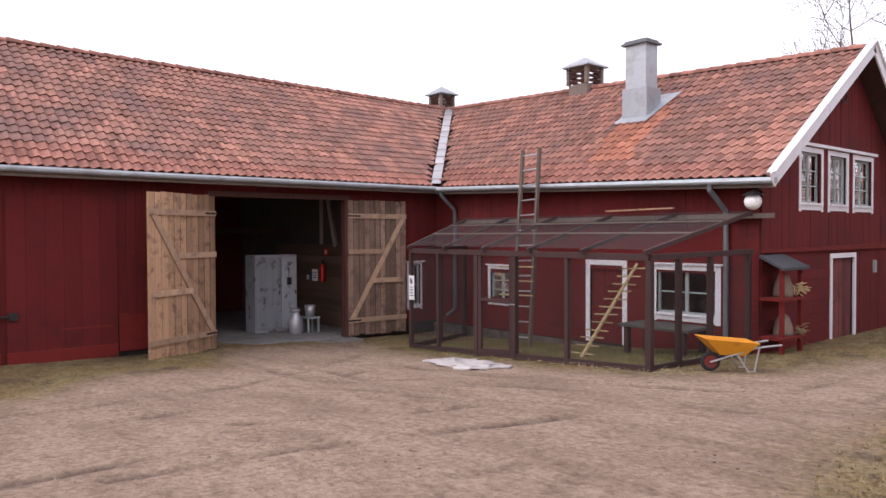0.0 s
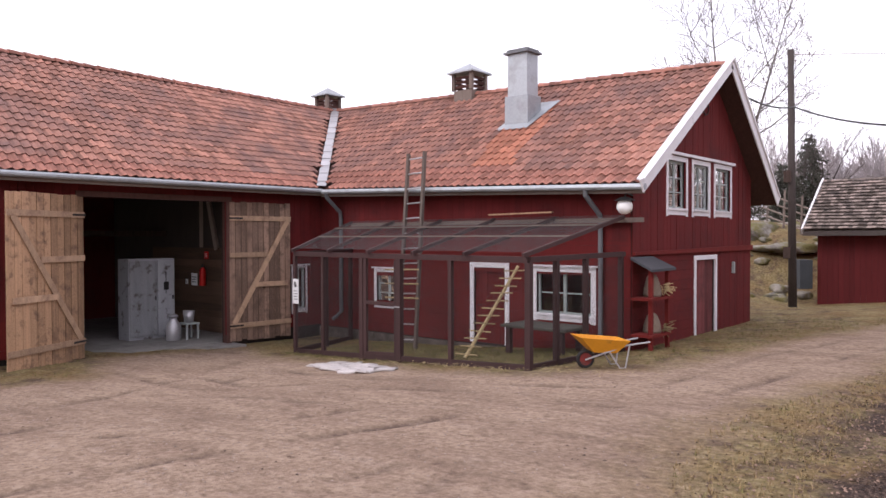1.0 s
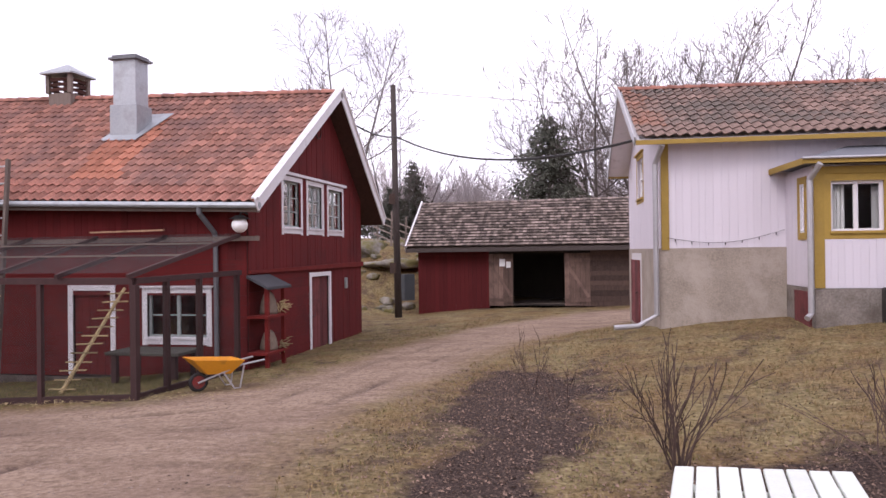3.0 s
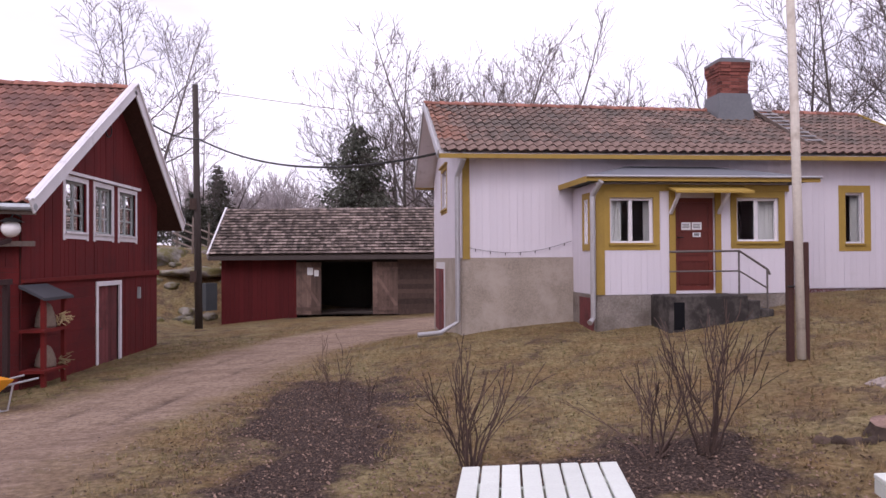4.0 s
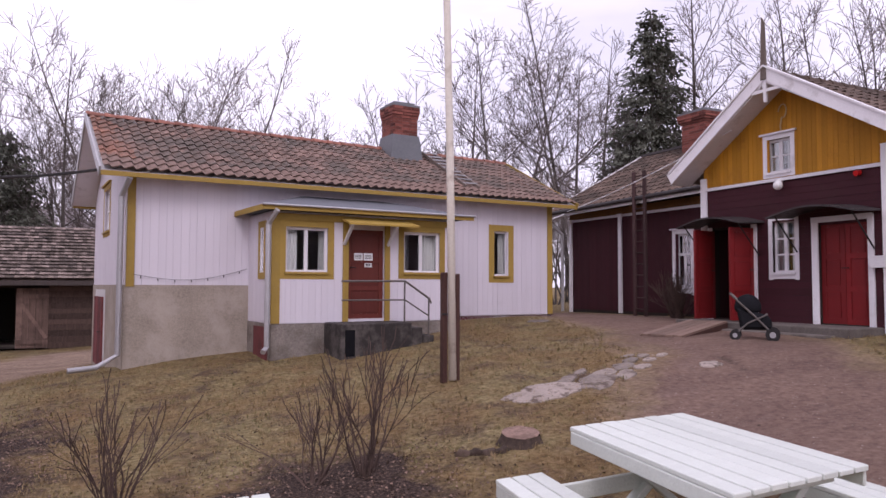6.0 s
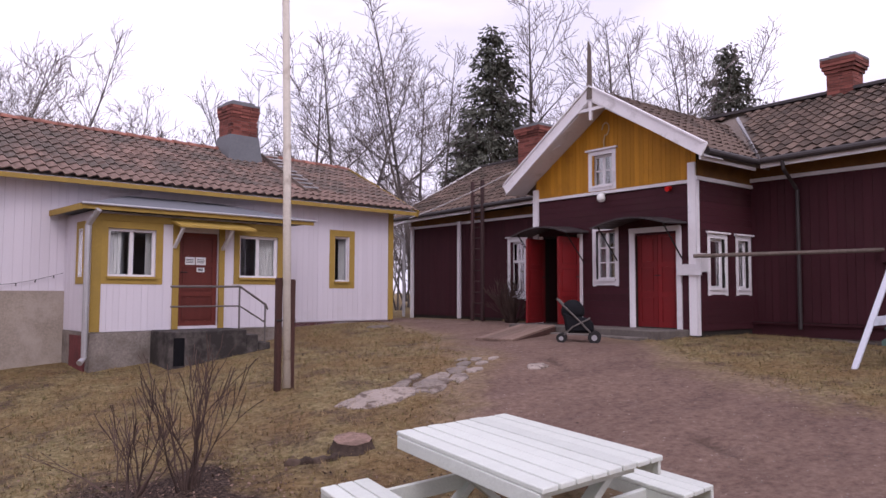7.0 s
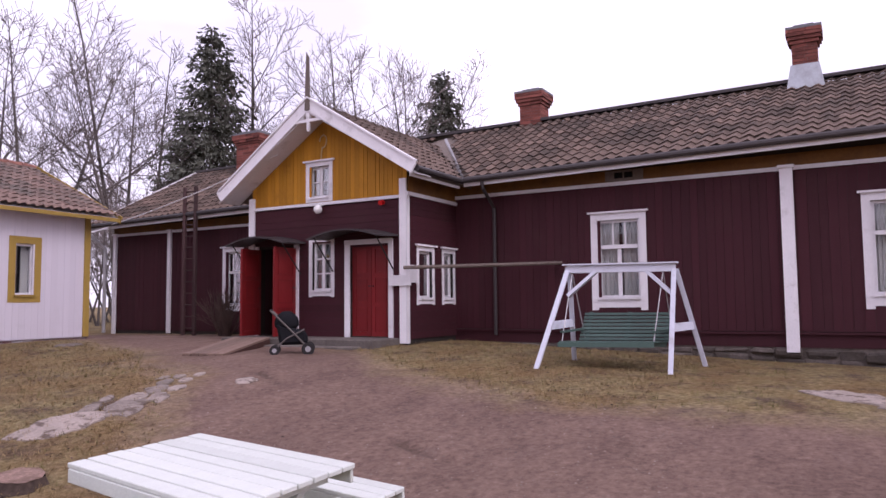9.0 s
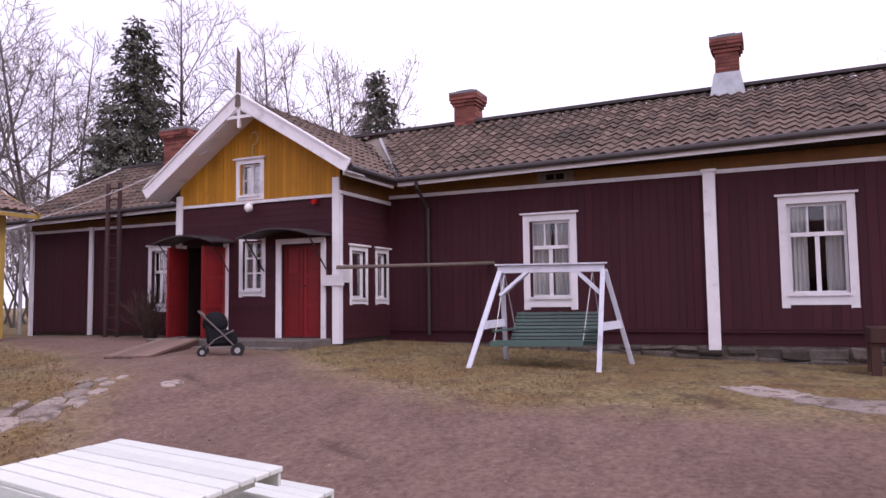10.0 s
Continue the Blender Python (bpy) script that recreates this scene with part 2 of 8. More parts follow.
GLASS = bpy.data.materials.new("window_glass")
GLASS.use_nodes = True
_g = GLASS.node_tree.nodes["Principled BSDF"]
_g.inputs["Base Color"].default_value = (0.9, 0.93, 0.92, 1)
_g.inputs["Transmission Weight"].default_value, _g.inputs["Roughness"].default_value, _g.inputs["IOR"].default_value = 1.0, 0.02, 1.45
MESH_WIRE = surface("chicken_wire", (0.07, 0.06, 0.06), 0.15, 0.6, (4, 4, 4), 40, 0.1, metal=0.3)

# ---- mesh helpers ----
PLACED = {}


def world_of(ob):
    return PLACED.get(ob.name, Matrix.Identity(4))


def thing(name, at, label, category, group="", kind="", turn=0):
    e = new(name)
    e.empty_display_size = 0.1
    e.matrix_basis = pose(*at, 0, 0, turn)
    PLACED[e.name] = e.matrix_basis.copy()
    return tagged(e, label, category, group, kind)


def link(name, data, parent=None, label="", m=None):
    """One mesh object whose vertices are world places (or lie at m), under parent."""
    ob = new(name, data)
    if parent is not None:
        ob.parent = parent
        ob.matrix_parent_inverse = world_of(parent).inverted()
    if m is not None:
        ob.matrix_basis = m
        PLACED[ob.name] = m.copy()
    if label:
        ob["label"] = label
    return ob


def part(name, bm, material, parent=None, label="", smooth=False, m=None):
    data = bpy.data.meshes.new(name)
    bm.normal_update()
    bm.to_mesh(data)
    bm.free()
    if smooth:
        data.polygons.foreach_set("use_smooth", [True] * len(data.polygons))
    data.materials.append(material)
    return link(name, data, parent, label, m)


def pymesh(name, verts, faces, material, parent=None, label="", kind="", smooth=False, m=None):
    data = bpy.data.meshes.new(name)
    data.from_pydata(verts, [], faces)
    data.materials.append(material)
    if smooth:
        data.polygons.foreach_set("use_smooth", [True] * len(data.polygons))
    ob = link(name, data, parent, label, m)
    if kind:
        ob["kind"] = kind
    return ob


def hexa(bm, c):
    """A solid from eight corners: bottom four, then the four above them."""
    v = [bm.verts.new(p) for p in c]
    for f in ((3, 2, 1, 0), (4, 5, 6, 7), (0, 1, 5, 4), (1, 2, 6, 5), (2, 3, 7, 6), (3, 0, 4, 7)):
        bm.faces.new([v[i] for i in f])
    return v


def box(bm, x0, x1, y0, y1, z0, z1, m=None):
    c = [(x0, y0, z0), (x1, y0, z0), (x1, y1, z0), (x0, y1, z0), (x0, y0, z1), (x1, y0, z1), (x1, y1, z1), (x0, y1, z1)]
    return hexa(bm, [m @ Vector(p) for p in c] if m is not None else c)


def beam(bm, a, b, w, h, up=(0, 0, 1)):
    """A bar from a to b, w wide and h high (towards up)."""
    a, b = Vector(a), Vector(b)
    d = (b - a).normalized()
    s = d.cross(Vector(up))
    s = s.normalized() if s.length > 1e-4 else Vector((1, 0, 0))
    t = s.cross(d).normalized()
    s, t = s * w / 2, t * h / 2
    hexa(bm, [a - s - t, b - s - t, b + s - t, a + s - t, a - s + t, b - s + t, b + s + t, a + s + t])


def tube(bm, pts, radii, n=8, cap=True):
    """A round bar through the points."""
    pts = [Vector(p) for p in pts]
    rings = []
    side = None
    for i, p in enumerate(pts):
        d = (pts[min(i + 1, len(pts) - 1)] - pts[max(i - 1, 0)]).normalized()
        if side is None:
            side = d.cross(Vector((0.3, 0.5, 0.81))).normalized()
        side = (side - d * side.dot(d)).normalized()
        up = d.cross(side)
        r = radii[i] if isinstance(radii, (list, tuple)) else radii
        rings.append([bm.verts.new(p + (side * math.cos(k * 2 * math.pi / n) + up * math.sin(k * 2 * math.pi / n)) * r) for k in range(n)])
    for a, b in zip(rings, rings[1:]):
        for k in range(n):
            bm.faces.new((a[k], a[(k + 1) % n], b[(k + 1) % n], b[k]))
    if cap:
        bm.faces.new(rings[0][::-1])
        bm.faces.new(rings[-1])


def soften(bm, w=0.006):
    bmesh.ops.bevel(bm, geom=list(bm.edges), offset=w, segments=1, affect="EDGES", clamp_overlap=True)


class Face:
    """An upright plane: place(u along, z up, d out of the wall)."""

    def __init__(self, origin, along, out):
        self.o, self.u, self.n = Vector(origin), Vector(along).normalized(), Vector(out).normalized()

    def at(self, u, z, d=0.0):
        p = self.o + self.u * u + self.n * d
        return Vector((p.x, p.y, z))

    def block(self, bm, u0, u1, z0, z1, d0, d1, z1b=None):
        """A block; z1b is the top's height at u1 where the top slopes."""
        zb = z1 if z1b is None else z1b
        c = [self.at(u0, z0, d0), self.at(u1, z0, d0), self.at(u1, z0, d1), self.at(u0, z0, d1),
             self.at(u0, z1, d0), self.at(u1, zb, d0), self.at(u1, zb, d1), self.at(u0, z1, d1)]
        if self.u.cross(Vector((0, 0, 1))).dot(self.n) < 0:
            c = [c[3], c[2], c[1], c[0], c[7], c[6], c[5], c[4]]
        hexa(bm, c)


def spans(u0, u1, z0, top, holes):
    """Rows of (z0, z1 at u0, z1 at u1) of a column, less the holes."""
    mid, out, z = (u0 + u1) / 2, [], z0
    for a, b, c, d in sorted((h for h in holes if h[0] < mid < h[1]), key=lambda h: h[2]):
        if c > z + 0.01:
            out.append((z, c, c))
        z = max(z, d)
    if min(top(u0), top(u1)) > z + 0.01:
        out.append((z, top(u0), top(u1)))
    return out


def wall(name, face, u0, u1, z0, top, holes, material, parent, thick=0.2, label="", cuts=()):
    bm = bmesh.new()
    top_at = top if callable(top) else (lambda u: top)
    marks = sorted({u0, u1, *[h[i] for h in holes for i in (0, 1) if u0 < h[i] < u1], *[c for c in cuts if u0 < c < u1]})
    for a, b in zip(marks, marks[1:]):
        for lo, h0, h1 in spans(a, b, z0, top_at, holes):
            face.block(bm, a, b, lo, h0, -thick, 0, h1)
    bmesh.ops.remove_doubles(bm, verts=bm.verts, dist=1e-4)
    return part(name, bm, material, parent, label)


def boarding(face, u0, u1, z0, top, holes, material, parent, width=0.16, thick=0.022, name="board", seed=1, gap=0.005, skew=0.004):
    """Upright boards, each a piece of its own."""
    rng = random.Random(seed)
    top_at = top if callable(top) else (lambda u: top)
    u = u0
    while u < u1 - 0.02:
        w = min(width * rng.uniform(0.85, 1.15), u1 - u)
        for lo, h0, h1 in spans(u, u + w, z0, top_at, holes):
            bm = bmesh.new()
            face.block(bm, u + gap / 2, u + w - gap / 2, lo + 0.002, h0, 0.001, thick + rng.uniform(-skew, skew), h1)
            part(name, bm, material, parent)
        u += w


def logs(face, u0, u1, z0, z1, holes, material, parent, height=0.12, thick=0.022, name="board", seed=2):
    """Level boards, each a piece of its own."""
    rng = random.Random(seed)
    z = z0
    while z < z1 - 0.02:
        h = min(height * rng.uniform(0.9, 1.1), z1 - z)
        cuts = [u0] + [v for a, b, c, d in sorted(holes) if c < z + h / 2 < d for v in (a, b)] + [u1]
        for a, b in zip(cuts[::2], cuts[1::2]):
            if b - a > 0.03:
                bm = bmesh.new()
                face.block(bm, a, b, z + 0.002, z + h - 0.002, 0.001, thick + rng.uniform(-0.004, 0.004))
                part(name, bm, material, parent)
        z += h


def window(parent, face, u0, u1, z0, z1, trim, sash, cols=2, rows=3, mid=None, casing=0.1, head=True, depth=0.2, curtain=None,
           apron=0.0, label="white-framed window", cover=0.03):
    """A cased window with its sashes, bars, panes and sill. u0..z1 is the hole in the wall; mid: height share of a transom."""
    bm = bmesh.new()
    face.block(bm, u0 - casing, u0, z0 - apron - casing, z1, 0.001, cover)
    face.block(bm, u1, u1 + casing, z0 - apron - casing, z1, 0.001, cover)
    face.block(bm, u0 - casing, u1 + casing, z1, z1 + casing, 0.001, cover)
    face.block(bm, u0, u1, z0 - casing - apron * 0.5, z0, 0.001, cover)
    if head:
        face.block(bm, u0 - casing - 0.05, u1 + casing + 0.05, z1 + casing, z1 + casing + 0.035, 0.001, cover + 0.05)
    w = part("window", bm, trim, parent, label)
    bm = bmesh.new()
    face.block(bm, u0 - 0.02, u1 + 0.02, z0 - 0.03, z0 + 0.012, 0, cover + 0.035)
    part("sill", bm, trim, w)
    bm = bmesh.new()
    s, d0, d1 = 0.05, -0.09, -0.04
    face.block(bm, u0, u0 + s, z0, z1, d0, d1)
    face.block(bm, u1 - s, u1, z0, z1, d0, d1)
    face.block(bm, u0 + s, u1 - s, z0, z0 + s, d0, d1)
    face.block(bm, u0 + s, u1 - s, z1 - s, z1, d0, d1)
    part("frame", bm, sash, w)
    us = [u0 + s + (u1 - u0 - 2 * s) * k / cols for k in range(cols + 1)]
    if mid:
        zm = z0 + (z1 - z0) * mid
        parts_z = [(z0 + s, zm, 2, 1), (zm, z1 - s, 3, 1)]
    else:
        parts_z = [(z0 + s, z1 - s, cols, rows)]
    bm = bmesh.new()
    if mid:
        face.block(bm, u0 + s, u1 - s, zm - 0.04, zm + 0.03, d0, d1 + 0.015)
    for a, b, nc, nr in parts_z:
        for k in range(1, nc):
            u = u0 + s + (u1 - u0 - 2 * s) * k / nc
            wide = 0.035 if nc == 2 else 0.014
            face.block(bm, u - wide, u + wide, a, b, d0 + 0.01, d1 - 0.004)
        for k in range(1, nr):
            z = a + (b - a) * k / nr
            face.block(bm, u0 + s, u1 - s, z - 0.014, z + 0.014, d0 + 0.012, d1 - 0.008)
    if len(bm.verts):
        part("glazing_bar", bm, sash, w)
    else:
        bm.free()
    for a, b, nc, nr in parts_z:
        for k in range(nc):
            for r in range(nr):
                bm = bmesh.new()
                ua, ub = (u0 + s + (u1 - u0 - 2 * s) * q / nc for q in (k, k + 1))
                za, zb = (a + (b - a) * q / nr for q in (r, r + 1))
                face.block(bm, ua, ub, za, zb, -0.068, -0.064)
                part("pane", bm, GLASS, w).visible_shadow = False
    if curtain:
        for a, b in curtain:
            bm = bmesh.new()
            n = 14
            col = []
            for k in range(n + 1):
                u = u0 + (u1 - u0) * (a + (b - a) * k / n)
                d = -0.16 + 0.02 * math.sin(k * 2.1)
                col.append((bm.verts.new(face.at(u, z0, d)), bm.verts.new(face.at(u, z1, d)), bm.verts.new(face.at(u, z1, d - 0.006)), bm.verts.new(face.at(u, z0, d - 0.006))))
            for p, q in zip(col, col[1:]):
                bm.faces.new((p[0], q[0], q[1], p[1]))
                bm.faces.new((p[3], p[2], q[2], q[3]))
            part("curtain", bm, CURTAIN, w, "white cloth curtain")
    return w


def tile_shape(width, length, wave=0.034, lip=0.029, n=8):
    """A curved roof tile lying in x (across) and y (up the slope)."""
    v, f = [], []
    for y, z in ((0.0, lip), (length, 0.0)):
        for k in range(n + 1):
            s = k / n
            v.append((width * (s - 0.5) * 1.06, y, z + wave * (math.cos(2 * math.pi * (s - 0.25)) * 0.62 + 0.24 * math.sin(4 * math.pi * (s - 0.25)))))
    for k in range(n + 1):
        v.append((v[k][0], 0.004, v[k][2] - 0.019))
    for k in range(n):
        f.append((k, k + 1, n + 2 + k, n + 1 + k))
        f.append((2 * n + 2 + k, 2 * n + 3 + k, k + 1, k))
    return np.array(v), f


def tiled(roof, e0, e1, r0, r1, width, length, material, piece, keep=None, near=0, wave=0.034, lip=0.029, seed=3, name="tile", other=None, odd=None):
    """Tiles in courses from the eave e0-e1 to the ridge r0-r1; the courses by the eave are pieces, the rest is joined."""
    rng = random.Random(seed)
    e0, e1, r0, r1 = (Vector(p) for p in (e0, e1, r0, r1))
    nc, nr = max(1, round((e1 - e0).length / width)), max(1, round(((r0 + r1) / 2 - (e0 + e1) / 2).length / length))
    shape, faces = tile_shape((e1 - e0).length / nc, ((r0 + r1) / 2 - (e0 + e1) / 2).length / nr * 1.12, wave, lip)
    data = bpy.data.meshes.new(name)
    data.from_pydata(shape.tolist(), [], faces)
    data.materials.append(piece)
    sets = {False: ([], []), True: ([], [])}
    made = 0
    for r in range(nr):
        for c in range(nc):
            s, t = (c + 0.5) / nc, r / nr
            p = e0.lerp(e1, s).lerp(r0.lerp(r1, s), t)
            if keep and not keep(p):
                continue
            x = (e1 - e0).normalized()
            y = (r0.lerp(r1, s) - e0.lerp(e1, s)).normalized()
            z = x.cross(y).normalized()
            if z.z < 0:
                x, z = -x, -z
            y = z.cross(x)
            m = Matrix((x, y, z)).transposed().to_4x4()
            m.translation = p + z * (0.055 + rng.uniform(-0.004, 0.006))
            m = m @ pose(0, 0, 0, rng.uniform(-0.8, 0.8), rng.uniform(-0.8, 0.8), rng.uniform(-1.0, 1.0))
            if made < near:
                made += 1
                link(name, data, roof, m=m)
                continue
            flag = bool(other) and odd(p)
            vs, fs = sets[flag]
            k = len(vs)
            vs.extend((shape @ np.array(m.to_3x3()).T + np.array(m.translation)).tolist())
            fs.extend([tuple(i + k for i in f) for f in faces])
    for flag, (vs, fs) in sets.items():
        if vs:
            pymesh("roof_covering", vs, fs, other if flag else material, roof, kind="stuff")


def slab(bm, corners, thick, down=(0, 0, -1)):
    d = Vector(down) * thick
    top = [Vector(c) for c in corners]
    hexa(bm, [c + d for c in top] + top)


def ridge_caps(roof, a, b, material, size=0.15, length=0.36):
    a, b = Vector(a), Vector(b)
    n = max(1, round((b - a).length / length))
    d = (b - a).normalized()
    side = d.cross(Vector((0, 0, 1))).normalized()
    for k in range(n):
        bm = bmesh.new()
        p, q = a.lerp(b, k / n) - d * 0.02, a.lerp(b, (k + 1) / n) + d * 0.03
        ra, rb = size * 1.16, size * 0.86
        rows = []
        for c, r in ((p, ra), (q, rb)):
            rows.append([bm.verts.new(c + side * r * math.cos(math.pi * i / 6) + Vector((0, 0, r * 0.75 * math.sin(math.pi * i / 6)))) for i in range(7)])
        for i in range(6):
            bm.faces.new((rows[0][i], rows[0][i + 1], rows[1][i + 1], rows[1][i]))
        bm.faces.new(rows[0][::-1])
        bm.faces.new(rows[1])
        part("ridge_tile", bm, material, roof)


def ground_z(x, y):
    """Height of the yard: it falls to the barn and rises to the dwelling house."""
    th, ex = math.tanh, math.exp
    z = (-0.122 - 0.413 * th(x / 7) + 0.703 * th((x - 5) / 5) + 0.545 * th((x + 8) / 6) - 0.029 * th((y - 9) / 6) + 0.134 * th((y - 9) / 6) * th((x - 3) / 6)
         + 0.086 * th((y - 3) / 6) * th((x - 6) / 4) + 0.094 * ex(-((x - 6) / 6) ** 2 - ((y - 20) / 9) ** 2) + 0.408 * ex(-((x - 2) / 3) ** 2 - ((y - 15) / 3) ** 2)
         + 0.274 * ex(-((x - 6) / 3.5) ** 2 - ((y - 9) / 3) ** 2) + 0.166 * ex(-((x - 13) / 4) ** 2 - ((y - 8) / 5) ** 2) - 0.054 * ex(-((x - 4) / 3) ** 2 - ((y - 3) / 3) ** 2))
    z += 0.25 * ex(-((x - 8) / 4) ** 2 - ((y - 14.5) / 2.5) ** 2) - 0.62 * ex(-((x + 7.5) / 2.2) ** 2 - ((y - 26.8) / 2) ** 2)
    z += 3.4 * ex(-((x + 13) / 6) ** 2 - ((y - 36) / 8) ** 2) + 1.3 * ex(-((x + 8.5) / 3) ** 2 - ((y - 31) / 4) ** 2)
    return z

# ---- the red barn with two wings ----
GZ = ground_z
barn = thing("barn", (-16, 13.4, -0.9), "red board barn with two wings under orange clay tiles", "barn")
AX, BY, GX = -16.0, 13.4, -6.75
A_WALL = Face((AX, 0, 0), (0, 1, 0), (1, 0, 0))      # u is y
B_WALL = Face((0, BY, 0), (1, 0, 0), (0, -1, 0))     # u is x
G_WALL = Face((GX, 0, 0), (0, 1, 0), (1, 0, 0))      # u is y
A_DOOR = (6.98, 10.4, -1.05, 2.5)
A_WIN = (12.42, 12.82, -0.28, 0.82)
B_WIN1, B_WIN2, B_DOOR = (-13.8, -13.02, -0.07, 0.75), (-8.93, -7.63, 0.02, 0.9), (-10.62, -9.75, -0.75, 0.95)
A_EAVE, YL = 2.88, -9.0
AR = lambda y: 6.28 - (y - YL) * 0.0117
EB = lambda x: 2.86 + (x + 15.5) * (2.58 - 2.86) / 9.2
RB = lambda x: 5.98 + (x + 20) * (5.54 - 5.98) / 13.7

# wall cores carry the painted interior shade on their inner faces
wa = wall("wall", A_WALL, YL, BY + 0.2, -1.3, A_EAVE + 0.02, [A_DOOR, A_WIN], INNER_SHADE, barn, 0.18)
boarding(A_WALL, YL, 0.0, -0.75, A_EAVE + 0.0, [A_DOOR], RED, wa, 0.24, seed=4)
boarding(A_WALL, 0.0, BY, -0.75, A_EAVE + 0.0, [(4.9, 6.98, -2, 0), A_DOOR, (A_WIN[0] - 0.05, A_WIN[1] + 0.05, A_WIN[2] - 0.05, A_WIN[3] + 0.05)], RED, wa, 0.17, seed=5)
wb = wall("wall", B_WALL, AX, GX, -1.1, 2.95, [B_WIN1, B_WIN2, B_DOOR], INNER_SHADE, barn, 0.18)
B_HOLES = [B_WIN1, B_WIN2, B_DOOR]
logs(B_WALL, AX + 0.03, GX - 0.02, -0.78, 1.55, B_HOLES, RED, wb, 0.2, seed=6)
boarding(B_WALL, AX + 0.03, GX - 0.02, 1.55, lambda u: EB(u) + 0.1, [], RED, wb, 0.16, seed=7)
G_DOOR = (16.45, 17.6, -0.75, 1.1)
G_WINS = [(14.98, 15.9, 2.22, 3.24), (16.33, 17.2, 2.22, 3.24), (17.62, 18.6, 2.22, 3.24)]
GT = lambda y: min(2.55 + (y - 12.95) * (5.46 - 2.55) / (17.4 - 12.95), 2.55 + (20.85 - y) * (5.46 - 2.55) / (20.85 - 17.4))
wg = wall("wall", G_WALL, BY + 0.2, 20.1, -1.1, GT, [G_DOOR, *G_WINS], INNER_SHADE, barn, 0.18, cuts=(17.4,))
g_holes = [G_DOOR, *[(a - 0.02, b + 0.02, c - 0.02, d + 0.02) for a, b, c, d in G_WINS]]
logs(G_WALL, BY - 0.02, 16.45, -0.6, 1.28, [], RED, wg, 0.22, seed=8)
boarding(G_WALL, 16.45, 20.12, -0.72, 1.28, [G_DOOR], RED, wg, 0.17, seed=9)
boarding(G_WALL, BY - 0.02, 20.12, 1.30, GT, g_holes, RED, wg, 0.15, seed=10)
wall("wall", Face((0, 20.1, 0), (1, 0, 0), (0, 1, 0)), -24, GX - 0.2, -1.2, 2.9, [], RED, barn, 0.18)
wall("wall", Face((-24, 0, 0), (0, 1, 0), (-1, 0, 0)), YL, 20.1, -1.3, 2.9, [], RED, barn, 0.18)
bm = bmesh.new()
G_WALL.block(bm, BY - 0.04, 20.14, 1.27, 1.33, 0.02, 0.075, 1.40)
part("ledge", bm, RED_TRIM, barn)
bm = bmesh.new()
box(bm, -24, AX - 0.2, YL, 20, -1.2, -0.93)
box(bm, AX - 0.2, AX + 0.55, 7.1, 10.6, -1.2, -0.955)
part("barn_floor", bm, CONCRETE, barn, "worn grey concrete barn floor")
bm = bmesh.new()
box(bm, AX - 0.05, GX - 0.1, BY - 0.09, BY - 0.03, -1.2, -0.8)
box(bm, GX - 0.001, GX + 0.07, BY - 0.09, 20.15, -1.2, -0.66)
part("foundation", bm, FOOTING, barn)

roof = link("roof", bpy.data.meshes.new("roof"), barn)
bm = bmesh.new()
slab(bm, [(-15.5, YL, A_EAVE), (-15.5, 13.0, A_EAVE), (-20, 17.4, AR(17.4)), (-20, YL, AR(YL))], 0.1)
bm.to_mesh(roof.data)
bm.free()
roof.data.materials.append(POST_BROWN)
bm = bmesh.new()
slab(bm, [(-24.5, YL, A_EAVE), (-20, YL, AR(YL)), (-20, 17.4, AR(17.4)), (-24.5, 21.2, A_EAVE)], 0.1)
part("roof_slope", bm, POST_BROWN, roof)
bm = bmesh.new()
slab(bm, [(-15.5, 13.0, EB(-15.5)), (-6.3, 13.0, EB(-6.3)), (-6.3, 17.4, RB(-6.3)), (-20, 17.4, RB(-20))], 0.1)
part("roof_slope", bm, POST_BROWN, roof)
bm = bmesh.new()
slab(bm, [(-6.3, 20.85, 2.55), (-24.5, 21.05, 2.8), (-20, 17.4, RB(-20)), (-6.3, 17.4, RB(-6.3))], 0.1)
part("roof_slope", bm, POST_BROWN, roof)
tiled(roof, (-15.45, YL, A_EAVE), (-15.45, 17.4, A_EAVE), (-20, YL, AR(YL)), (-20, 17.4, AR(17.4)), 0.2, 0.29, TILE_J, TILE_PIECE,
      keep=lambda p: p.y - 13.0 < (-15.5 - p.x) * 4.4 / 4.5 - 0.18 and p.y > 0.5, near=150, seed=11)
RECENT = lambda p: -10.9 < p.x + (p.y - 13.0) * 0.12 < -9.75 and p.y < 16.2
tiled(roof, (-20.0, 12.95, EB(-20)), (-6.33, 12.95, EB(-6.3)), (-20, 17.4, RB(-20)), (-6.33, 17.4, RB(-6.3)), 0.2, 0.29, TILE_J, TILE_PIECE,
      keep=lambda p: p.y - 13.0 > -1 and p.x > -15.5 - (p.y - 13.0) * 4.5 / 4.4 + 0.18, near=120, seed=12, other=TILE_NEW, odd=RECENT)
ridge_caps(roof, (-20, 0.5, AR(0.5) + 0.02), (-20, 17.4, AR(17.4) + 0.02), TILE_PIECE)
ridge_caps(roof, (-19.8, 17.4, RB(-20) + 0.02), (-6.35, 17.4, RB(-6.3) + 0.02), TILE_PIECE)
